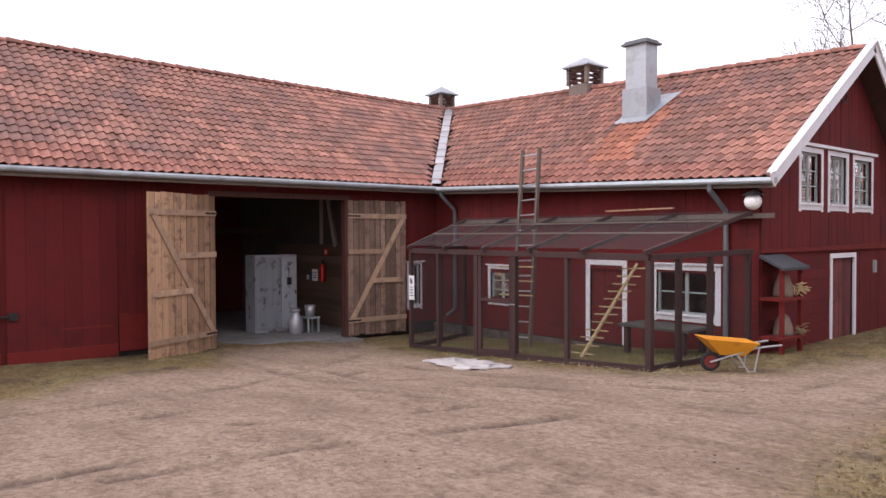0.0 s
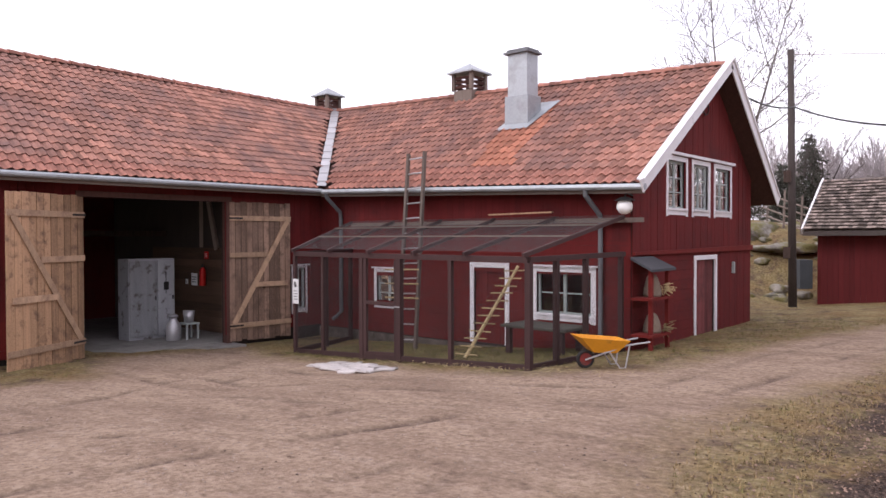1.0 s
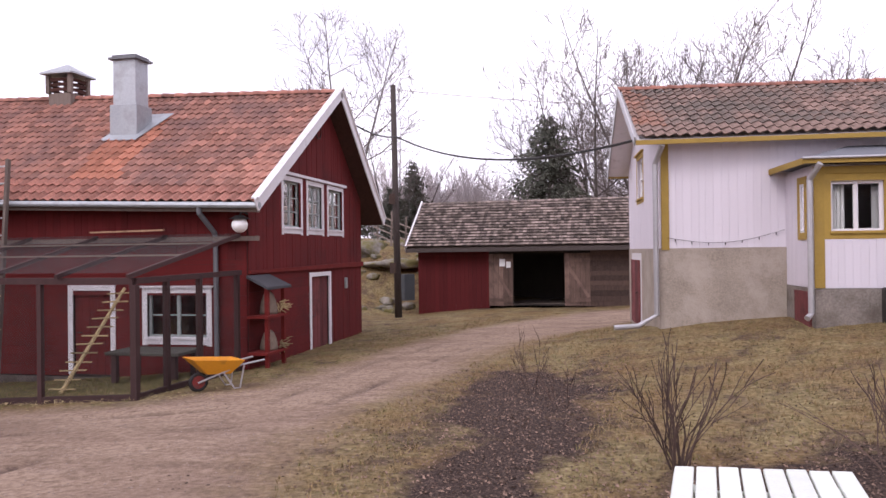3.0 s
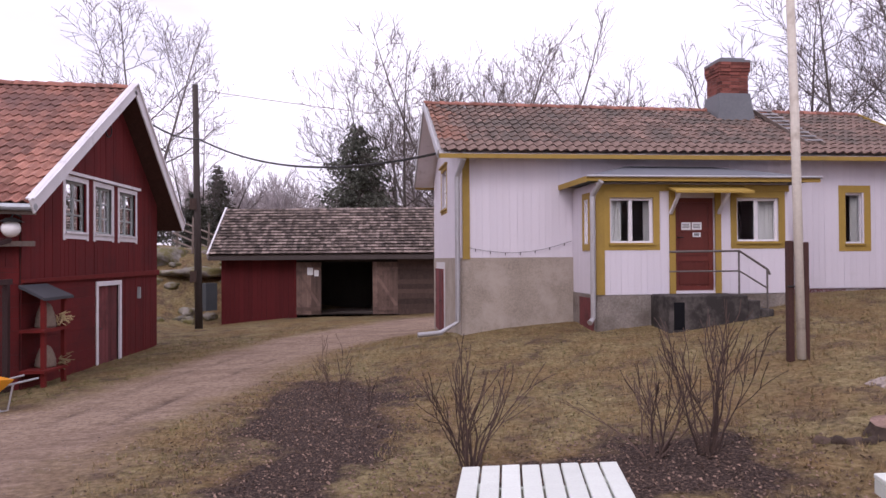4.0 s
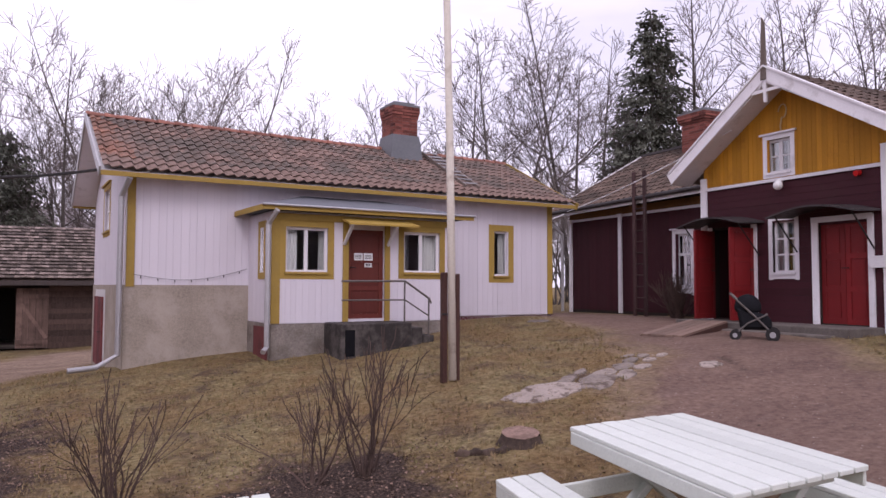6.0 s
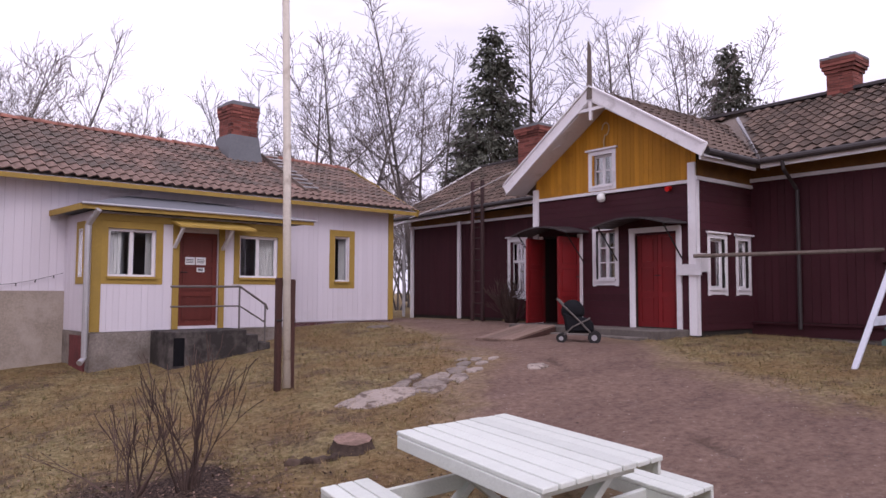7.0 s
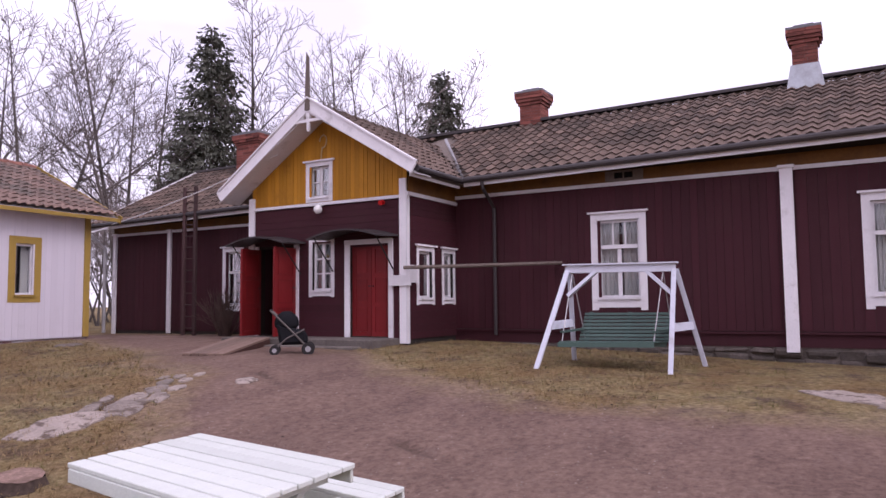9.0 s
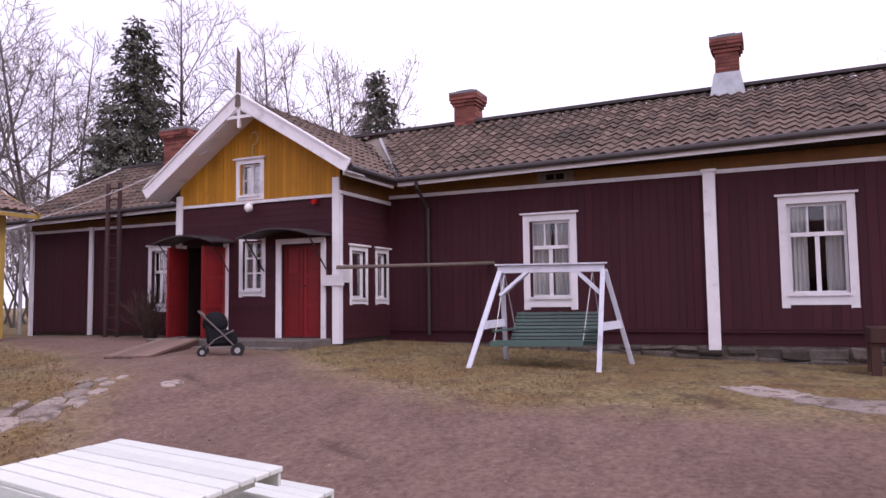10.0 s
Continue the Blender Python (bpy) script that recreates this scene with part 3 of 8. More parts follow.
# valley gutter in folded sheet
for k in range(24):
    t0, t1 = k / 24, (k + 1) / 24
    a, b = (Vector((-15.45 - 4.5 * t, 12.95 + 4.4 * t, A_EAVE + 0.08 + (AR(17.4) - A_EAVE) * t)) for t in (t0, t1 + 0.01))
    s = Vector((0.09, 0.09, 0.045))
    q = Vector((0, 0, 0.018 if k % 2 else 0.0))
    bm = bmesh.new()
    slab(bm, [a - Vector((0.09, 0.09, -0.05)) + q, a + s * Vector((1, 1, 1)) + q, b + s + q, b - Vector((0.09, 0.09, -0.05)) + q], 0.012)
    part("valley_flashing", bm, GALV, roof, "pale sheet-metal valley flashing")

# eave boards and gutters
bm = bmesh.new()
beam(bm, (-15.5, YL, A_EAVE - 0.08), (-15.5, 13.0, A_EAVE - 0.08), 0.03, 0.14)
beam(bm, (-15.5, 13.0, EB(-15.5) - 0.08), (-6.3, 13.0, EB(-6.3) - 0.08), 0.03, 0.14)
part("eave_board", bm, GREY_WOOD, roof)
for pts in (((-15.40, YL, A_EAVE - 0.02), (-15.40, 12.92, A_EAVE - 0.03)), ((-15.40, 12.90, EB(-15.5) - 0.03), (-6.25, 12.90, EB(-6.3) - 0.03))):
    bm = bmesh.new()
    tube(bm, pts, 0.062, 10)
    part("gutter", bm, ZINC, roof, "grey zinc gutter")
for x0 in (-15.2, -7.5):
    z = EB(x0) - 0.06
    bm = bmesh.new()
    tube(bm, [(x0, 12.90, z), (x0, 12.92, z - 0.12), (x0 + 0.12, 13.28, z - 0.5), (x0 + 0.12, 13.3, z - 0.65), (x0 + 0.12, 13.3, -0.35), (x0 + 0.0, 13.1, -0.55)], 0.05, 10)
    part("downpipe", bm, LEAD, barn, "dull grey metal downpipe")
# white barge boards on the gable
for a, b in (((12.8, 2.58), (17.4, 5.6)), ((20.9, 2.56), (17.4, 5.6))):
    bm = bmesh.new()
    beam(bm, (-6.27, a[0], a[1] - 0.03), (-6.27, b[0], b[1] - 0.02), 0.03, 0.26, (0, 0, 1))
    beam(bm, (-6.29, a[0], a[1] + 0.1), (-6.29, b[0], b[1] + 0.1), 0.16, 0.03, (0, 0, 1))
    part("barge_board", bm, WHITE, roof, "white-painted barge board")
# windows and doors of the barn
for k, (a, b, c, d) in enumerate(G_WINS):
    window(barn, G_WALL, a, b, c, d, WHITE, SASH_GREY, 2, 3, casing=0.1, head=False, apron=0.06, curtain=[(0.0, 1.0)], label="white-cased gable window with small panes")
bm = bmesh.new()
G_WALL.block(bm, 14.8, 18.8, 3.36, 3.42, 0.02, 0.09)
part("window_head", bm, WHITE, barn)
window(barn, B_WALL, *B_WIN2, WHITE, SASH_GREY, 2, 2, casing=0.11, head=True, apron=0.05, label="white-cased barn window with grey sashes")
window(barn, B_WALL, *B_WIN1, WHITE, SASH_GREY, 2, 3, casing=0.09, head=True, label="small barn window with grey sashes")
window(barn, A_WALL, *A_WIN, WHITE, SASH_GREY, 2, 2, casing=0.06, head=True, apron=0.06, label="narrow white-cased barn window")


def plank_door(parent, face, u0, u1, z0, z1, material, trim, n=5, casing=0.1, label="", d=-0.03):
    bm = bmesh.new()
    face.block(bm, u0 - casing, u0, z0, z1 + casing, 0.001, 0.045)
    face.block(bm, u1, u1 + casing, z0, z1 + casing, 0.001, 0.045)
    face.block(bm, u0, u1, z1, z1 + casing, 0.001, 0.045)
    door = part("door_frame", bm, trim, parent, label)
    for k in range(n):
        bm = bmesh.new()
        a, b = (u0 + (u1 - u0) * q / n for q in (k, k + 1))
        face.block(bm, a + 0.003, b - 0.003, z0, z1, d - 0.035, d + 0.004 * (k % 2))
        part("plank", bm, material, door)
    bm = bmesh.new()
    tube(bm, [face.at(u0 + 0.1, (z0 + z1) / 2, d + 0.01), face.at(u0 + 0.1, (z0 + z1) / 2, d + 0.06), face.at(u0 + 0.2, (z0 + z1) / 2, d + 0.06)], 0.01, 6)
    part("handle", bm, IRON, door)
    return door


OLD_RED = surface("faded_red", (0.16, 0.045, 0.045), 0.3, 0.85, VERT, 40, 0.4, (0.09, 0.03, 0.03), 0.58, 3.0)
plank_door(barn, G_WALL, *G_DOOR, OLD_RED, WHITE, 7, 0.1, "faded red plank door in a white frame")
plank_door(barn, B_WALL, *B_DOOR, RED, WHITE, 5, 0.11, "red plank door in a white frame")


def barn_leaf(hinge, width, z0, z1, swing, material, label, flip=False, side=1):
    """An open ledged and braced door leaf, hung at hinge, that swings about an upright edge."""
    leaf = thing("barn_door", (hinge[0], hinge[1], z0), label, "door", "open barn doors")
    a = radians(swing)
    f = Face((hinge[0], hinge[1], 0), (math.cos(a), math.sin(a), 0), (side * math.sin(a), -side * math.cos(a), 0))
    n = 11
    rng = random.Random(int(swing * 7) + 40)
    for k in range(n):
        bm = bmesh.new()
        u0, u1 = width * k / n, width * (k + 1) / n
        f.block(bm, u0 + rng.uniform(0.003, 0.009), u1 - rng.uniform(0.003, 0.009), z0 + rng.uniform(-0.03, 0.03), z1 + rng.uniform(-0.02, 0.02), -0.03, rng.uniform(-0.003, 0.004))
        part("plank", bm, material, leaf)
    zs = [z0 + (z1 - z0) * q for q in (0.11, 0.40, 0.62, 0.885)]
    for k, z in enumerate(zs):
        bm = bmesh.new()
        lo, hi = (0.0, 1.0) if k in (0, 3) else ((0.05, 0.62) if k == 1 else (0.4, 1.0))
        if flip:
            lo, hi = 1 - hi, 1 - lo
        f.block(bm, width * lo, width * hi, z - 0.06, z + 0.06, 0.004, 0.036)
        part("ledge", bm, LEDGE_WOOD, leaf)
    bm = bmesh.new()
    e = (0.06, 0.94) if not flip else (0.94, 0.06)
    beam(bm, f.at(width * e[0], zs[3] - 0.05, 0.02), f.at(width * e[1], zs[0] + 0.05, 0.02), 0.03, 0.13, f.u)
    part("brace", bm, LEDGE_WOOD, leaf)
    for z in (zs[0], zs[3]):
        bm = bmesh.new()
        f.block(bm, -0.03, 0.35, z - 0.02, z + 0.02, 0.037, 0.043)
        part("hinge", bm, IRON, leaf)
    return leaf


barn_leaf((-15.93, 6.98), 2.0, -0.88, 2.5, 298, BARE_WOOD, "open bare pine barn door with ledges and a brace", flip=True, side=-1)
barn_leaf((-15.93, 10.46), 1.76, -0.92, 2.5, 87, OLD_PINE, "open weathered pine barn door folded against the wall", flip=True)
bm = bmesh.new()
for y in (6.91, 10.46):
    A_WALL.block(bm, y - 0.07, y + 0.07, -1.0, 2.5, -0.12, 0.05)
A_WALL.block(bm, 6.84, 10.54, 2.5, 2.62, -0.12, 0.05)
part("door_frame", bm, POST_BROWN, barn)
# closed red barn doors in the same wing
for a, b in ((2.95, 4.92), (0.9, 2.85)):
    leaf = link("closed_door", bpy.data.meshes.new("closed_door"), barn, "closed red board barn door")
    bm = bmesh.new()
    A_WALL.block(bm, a, b, -0.8, -0.55, 0.025, 0.075)
    A_WALL.block(bm, a + 0.95, b - 0.1, -0.2, -0.16, 0.03, 0.06)
    bm.to_mesh(leaf.data)
    bm.free()
    leaf.data.materials.append(RED_TRIM)
    for k in range(6):
        bm = bmesh.new()
        u0, u1 = a + (b - a) * k / 6, a + (b - a) * (k + 1) / 6
        A_WALL.block(bm, u0 + 0.002, u1 - 0.002, -0.55, 2.45, 0.026, 0.05 + 0.003 * (k % 2))
        part("plank", bm, RED, leaf)
bm = bmesh.new()
A_WALL.block(bm, 2.98, 3.12, 0.06, 0.2, 0.05, 0.11)
A_WALL.block(bm, 2.7, 2.98, 0.11, 0.15, 0.05, 0.09)
part("hasp", bm, IRON, barn, "black iron hasp")
bm = bmesh.new()
A_WALL.block(bm, 4.95, 6.83, -0.72, -0.55, 0.0, 0.06)
A_WALL.block(bm, 4.95, 6.83, -0.55, 0.05, 0.0, 0.022)
part("base_board", bm, RED_TRIM, barn)
bm = bmesh.new()
A_WALL.block(bm, YL, 4.9, -1.2, -0.84, -0.1, 0.12)
part("sill_stone", bm, CONCRETE, barn)
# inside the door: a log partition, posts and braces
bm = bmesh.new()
# behind the logs the partition is coloured as dark as the barn's inner shade
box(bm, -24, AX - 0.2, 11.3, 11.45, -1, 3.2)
part("partition", bm, INNER_SHADE, barn)
inner = Face((-16.2, 11.29, 0), (-1, 0, 0), (0, -1, 0))
logs(inner, 0.0, 5.0, -0.93, 1.35, [], LOG, barn, 0.2, 0.05, "log", 13)
for p, q, w in (((-18.6, 11.36, 1.36), (-18.6, 11.36, 4.6), 0.15), ((-18.3, 11.28, 3.1), (-17.75, 11.26, 1.3), 0.12), ((-20.6, 6.0, 1.75), (-20.6, 11.3, 1.75), 0.16), ((-20.6, 8.2, -0.9), (-20.6, 8.2, 4.4), 0.14)):
    bm = bmesh.new()
    beam(bm, p, q, w, w, (1, 0.2, 0))
    part("roof_post", bm, SHED_WOOD if p[0] < -20 else GREY_WOOD, barn)
def cupola(at, size, height, label):
    c = thing("roof_cupola", at, label, "roof vent", "roof cupolas")
    x, y, z = at
    s = size / 2
    bm = bmesh.new()
    box(bm, x - s, x + s, y - s, y + s, z - 0.35, z + height * 0.25)
    part("base", bm, GREY_WOOD, c)
    for sx in (-1, 1):
        for sy in (-1, 1):
            bm = bmesh.new()
            box(bm, x + sx * s - 0.05, x + sx * s + 0.05, y + sy * s - 0.05, y + sy * s + 0.05, z + height * 0.25, z + height)
            part("post", bm, GREY_WOOD, c)
    for k in range(3):
        bm = bmesh.new()
        zz = z + height * (0.4 + 0.2 * k)
        for sx in (-1, 1):
            beam(bm, (x + sx * s, y - s, zz), (x + sx * s, y + s, zz), 0.02, 0.09, (0.4 * sx, 0, 1))
            beam(bm, (x - s, y + sx * s, zz), (x + s, y + sx * s, zz), 0.02, 0.09, (0, 0.4 * sx, 1))
        part("slat", bm, POST_BROWN, c)
    bm = bmesh.new()
    e = s + 0.15
    v = [bm.verts.new((x + a * e, y + b * e, z + height)) for a, b in ((-1, -1), (1, -1), (1, 1), (-1, 1))]
    w = [bm.verts.new((x + a * e, y + b * e, z + height + 0.04)) for a, b in ((-1, -1), (1, -1), (1, 1), (-1, 1))]
    top = bm.verts.new((x, y, z + height + 0.34))
    bm.faces.new(v[::-1])
    for k in range(4):
        bm.faces.new((v[k], v[(k + 1) % 4], w[(k + 1) % 4], w[k]))
        bm.faces.new((w[k], w[(k + 1) % 4], top))
    part("cap", bm, ZINC, c, "grey sheet-metal cap")


cupola((-20.3, 17.3, 5.98), 0.56, 0.58, "wooden louvred roof cupola with a sheet-metal cap")
cupola((-13.97, 17.4, 5.78), 0.66, 0.66, "brown wooden roof cupola with a pyramid metal cap")
vent = thing("metal_flue", (-10.8, 15.7, 4.5), "square grey sheet-metal flue on the barn roof", "chimney")
bm = bmesh.new()
box(bm, -11.2, -10.5, 15.35, 15.95, 4.35, 5.15)
soften(bm, 0.01)
part("base", bm, ZINC, vent)
bm = bmesh.new()
box(bm, -11.14, -10.56, 15.41, 15.89, 5.15, 6.2)
part("shaft", bm, ZINC, vent)
bm = bmesh.new()
box(bm, -11.22, -10.48, 15.33, 15.97, 6.2, 6.25)
box(bm, -11.16, -10.54, 15.39, 15.91, 6.25, 6.31)
part("cap", bm, LEAD, vent)
bm = bmesh.new()
slab(bm, [(-11.32, 15.15, EB(-11) + 2.15 * 0.68 + 0.13), (-10.4, 15.15, EB(-11) + 2.15 * 0.68 + 0.11), (-10.15, 16.3, EB(-11) + 3.3 * 0.68 + 0.11), (-11.1, 16.3, EB(-11) + 3.3 * 0.68 + 0.12)], 0.02)
part("flashing", bm, ZINC, vent)

# ---- the grey-roofed shed at the end of the drive ----
SY = 26.5
shed = thing("shed", (-3, 28, -0.6), "low red board shed with a grey shingle roof and open doors", "shed")
S_WALL = Face((0, SY, 0), (1, 0, 0), (0, -1, 0))
S_DOOR = (-3.18, -1.37, -0.25, 1.55)
ws = wall("wall", S_WALL, -6.68, 3.0, -1.0, 1.85, [S_DOOR], INNER_SHADE, shed, 0.15)
boarding(S_WALL, -6.68, -4.05, -0.78, 1.8, [], RED_DEEP, ws, 0.16, seed=14)
logs(S_WALL, -0.48, 3.0, -0.5, 1.8, [], SHED_WOOD, ws, 0.17, 0.06, "log", 15)
S_END = Face((-6.68, 0, 0), (0, 1, 0), (-1, 0, 0))
wall("wall", S_END, SY, 30.6, -1.1, lambda y: min(1.85 + (y - SY) * 0.8, 1.85 + (30.6 - y) * 0.8), [], RED, shed, 0.15, cuts=(28.55,))
wall("wall", Face((3.0, 0, 0), (0, 1, 0), (1, 0, 0)), SY, 30.6, -1.1, lambda y: min(1.85 + (y - SY) * 0.8, 1.85 + (30.6 - y) * 0.8), [], RED, shed, 0.15, cuts=(28.55,))
# back wall near-black instead of red: the shed's inner shade as colour
wall("wall", Face((0, 30.6, 0), (1, 0, 0), (0, 1, 0)), -6.68, 3.0, -0.9, 1.85, [], INNER_SHADE, shed, 0.15)
bm = bmesh.new()
box(bm, -6.3, 2.9, SY, 30.5, -0.7, -0.3)
part("floor", bm, GREY_WOOD, shed)
sroof = link("roof", bpy.data.meshes.new("roof"), shed)
bm = bmesh.new()
slab(bm, [(-7.0, 26.05, 1.78), (3.4, 26.05, 1.80), (3.4, 28.4, 3.55), (-6.95, 28.4, 3.5)], 0.08)
slab(bm, [(-7.0, 31.0, 1.78), (-6.95, 28.4, 3.5), (3.4, 28.4, 3.55), (3.4, 31.0, 1.80)], 0.08)
bm.to_mesh(sroof.data)
bm.free()
sroof.data.materials.append(GREY_WOOD)
tiled(sroof, (-7.0, 26.0, 1.78), (3.4, 26.0, 1.80), (-6.95, 28.4, 3.52), (3.4, 28.4, 3.57), 0.13, 0.19, SHINGLE, SHINGLE, near=0, wave=0.008, lip=0.055, seed=16, name="shingle")
bm = bmesh.new()
beam(bm, (-7.02, 26.0, 1.78), (-6.97, 28.4, 3.56), 0.06, 0.2)
part("barge_board", bm, WHITE, sroof)
bm = bmesh.new()
beam(bm, (-7.0, 25.98, 1.70), (3.4, 25.98, 1.72), 0.04, 0.14)
part("eave_board", bm, POLE_WOOD, sroof)
for u0, u1 in ((-4.05, -3.18), (-1.37, -0.48)):
    leaf = thing("shed_door", (u0, SY - 0.1, -0.3), "weathered grey plank shed door standing open", "door", "shed doors")
    for k in range(5):
        bm = bmesh.new()
        S_WALL.block(bm, u0 + (u1 - u0) * k / 5 + 0.004, u0 + (u1 - u0) * (k + 1) / 5 - 0.004, -0.3, 1.55, 0.06, 0.095 + 0.003 * (k % 2))
        part("plank", bm, SHED_DOOR, leaf)
    for z in (-0.1, 1.3):
        bm = bmesh.new()
        S_WALL.block(bm, u0, u1, z - 0.06, z + 0.06, 0.1, 0.125)
        part("ledge", bm, SHED_DOOR, leaf)
    bm = bmesh.new()
    beam(bm, S_WALL.at(u0 + 0.05, 1.2, 0.11), S_WALL.at(u1 - 0.05, 0.0, 0.11), 0.025, 0.1, S_WALL.u)
    part("brace", bm, SHED_DOOR, leaf)
for u, z, w, h in ((-3.66, 1.1, 0.2, 0.26), (-3.42, 1.05, 0.16, 0.22)):
    bm = bmesh.new()
    S_WALL.block(bm, u, u + w, z, z + h, 0.126, 0.132)
    notice = part("notice", bm, PAPER)
    tagged(notice, "white paper notice pinned to the shed door", "notice", "shed notices")

# ---- the white cottage ----
cth = radians(86)
CU, CN = Vector((math.sin(cth), math.cos(cth), 0)), Vector((math.cos(cth), -math.sin(cth), 0))
CO = Vector((1.02, 14.85, 0))
cottage = thing("cottage", tuple(CO), "white board cottage with ochre trim and a tiled roof", "house")
C_WALL = Face(CO, CU, CN)
C_LEN, C_DEPTH, C_PL = 9.87, 5.3, 1.66
C_WIN3 = (8.12, 8.54, 1.9, 2.98)
PU0, PU1, PD = 2.26, 5.95, 1.45
cw = wall("wall", C_WALL, 0, C_LEN, 0.0, 3.75, [C_WIN3, (PU0 + 0.3, PU1 - 0.3, 1.0, 2.9)], WHITE_WALL, cottage, 0.2)
boarding(C_WALL, 0.0, PU0, C_PL, 3.68, [], WHITE_WALL, cw, 0.14, seed=21, gap=0.0025, skew=0.002)
boarding(C_WALL, PU0, C_LEN, 0.98, 3.68, [(PU0, PU1, 0, 3.0), (C_WIN3[0], C_WIN3[1], C_WIN3[2], C_WIN3[3])], WHITE_WALL, cw, 0.14, seed=22, gap=0.0025, skew=0.002)
C_END = Face(CO, -CN, -CU)       # u runs to the back
C_FAR = Face(CO + CU * C_LEN, -CN, CU)
CT = lambda u: min(3.72 + u * 0.49, 3.72 + (C_DEPTH - u) * 0.49)
CW_END = (2.4, 3.45, 2.8, 3.72)
ce = wall("wall", C_END, 0.0, C_DEPTH, 0.0, CT, [CW_END], WHITE_WALL, cottage, 0.2, cuts=(C_DEPTH / 2,))
boarding(C_END, 0.0, C_DEPTH, C_PL, CT, [CW_END], WHITE_WALL, ce, 0.14, seed=23, gap=0.0025, skew=0.002)
wall("wall", C_FAR, 0.0, C_DEPTH, 0.0, CT, [], WHITE_WALL, cottage, 0.2, cuts=(C_DEPTH / 2,))
wall("wall", Face(CO - CN * C_DEPTH, CU, -CN), 0, C_LEN, 0.0, 3.75, [], WHITE_WALL, cottage, 0.2)
bm = bmesh.new()
C_WALL.block(bm, -0.03, PU0, -0.3, C_PL, 0.001, 0.035)
C_END.block(bm, -0.03, C_DEPTH, -0.6, C_PL, 0.001, 0.035)
part("plinth", bm, RENDERED, cottage, "grey-brown rendered plinth with pale patches")
bm = bmesh.new()
C_WALL.block(bm, PU1, C_LEN + 0.02, 0.3, 0.97, -0.05, 0.0)
part("plinth_end", bm, OLD_RED, cottage)
window(cottage, C_WALL, *C_WIN3, TRIM_OCHRE, WHITE, 1, 1, casing=0.15, head=False, curtain=[(0.55, 0.95)], label="narrow window in an ochre frame")
window(cottage, C_END, *CW_END, TRIM_OCHRE, WHITE, 2, 2, casing=0.1, head=True, label="gable window in an ochre frame")
plank_door(cottage, C_END, 2.9, 4.4, -0.1, 1.4, OLD_RED, CURTAIN, 6, 0.16, "faded red plank cellar door in a pale frame", 0.085)
for f, u in ((C_WALL, 0.0), (C_WALL, C_LEN - 0.14)):
    bm = bmesh.new()
    f.block(bm, u, u + 0.14, C_PL - 0.03 if u == 0 else 0.98, 3.68, 0.02, 0.055)
    part("corner_board", bm, TRIM_OCHRE, cottage, "ochre corner board")
croof = link("roof", bpy.data.meshes.new("roof"), cottage)
bm = bmesh.new()
E_OUT, R_IN, CEZ, CRZ = 0.42, -C_DEPTH / 2, 3.67, 5.2
cp = lambda u, d, z: C_WALL.at(u, z, d)
slab(bm, [cp(-0.5, E_OUT, CEZ), cp(C_LEN + 0.45, E_OUT, CEZ + 0.02), cp(C_LEN + 0.45, R_IN, CRZ - 0.1), cp(-0.5, R_IN, CRZ)], 0.07)
slab(bm, [cp(C_LEN + 0.45, 2 * R_IN - E_OUT, CEZ), cp(-0.5, 2 * R_IN - E_OUT, CEZ), cp(-0.5, R_IN, CRZ), cp(C_LEN + 0.45, R_IN, CRZ - 0.1)], 0.07)
bm.to_mesh(croof.data)
bm.free()
croof.data.materials.append(WHITE)
NEWT = lambda p: (Vector(p) - CO).dot(CU) < 0.1 + 0.5 * noise.noise(Vector(p) * 1.7)
tiled(croof, cp(-0.45, E_OUT + 0.03, CEZ), cp(C_LEN + 0.42, E_OUT + 0.03, CEZ + 0.02), cp(-0.45, R_IN, CRZ), cp(C_LEN + 0.42, R_IN, CRZ - 0.1), 0.2, 0.3, TILE_COT, TILE_COT,
      near=100, seed=24, other=TILE_COT_NEW, odd=NEWT)
ridge_caps(croof, cp(-0.5, R_IN, CRZ + 0.04), cp(C_LEN + 0.45, R_IN, CRZ - 0.06), TILE_PIECE, 0.12)
for s in (0, 1):
    bm = bmesh.new()
    u = -0.52 if s == 0 else C_LEN + 0.47
    zr_ = CRZ + 0.03 - 0.1 * s
    beam(bm, cp(u, E_OUT + 0.05, CEZ - 0.03), cp(u, R_IN, zr_), 0.03, 0.17)
    beam(bm, cp(u, 2 * R_IN - E_OUT - 0.05, CEZ - 0.03), cp(u, R_IN, zr_), 0.03, 0.17)
    part("barge_board", bm, GALV if s == 0 else TRIM_OCHRE, croof, "pale barge board")
bm = bmesh.new()
beam(bm, cp(-0.5, E_OUT + 0.02, CEZ - 0.05), cp(C_LEN + 0.45, E_OUT + 0.02, CEZ - 0.03), 0.03, 0.085)
beam(bm, cp(-0.5, 2 * R_IN - E_OUT - 0.02, CEZ - 0.06), cp(C_LEN + 0.45, 2 * R_IN - E_OUT - 0.02, CEZ - 0.06), 0.03, 0.12)
part("eave_board", bm, TRIM_OCHRE, croof, "ochre eave board")


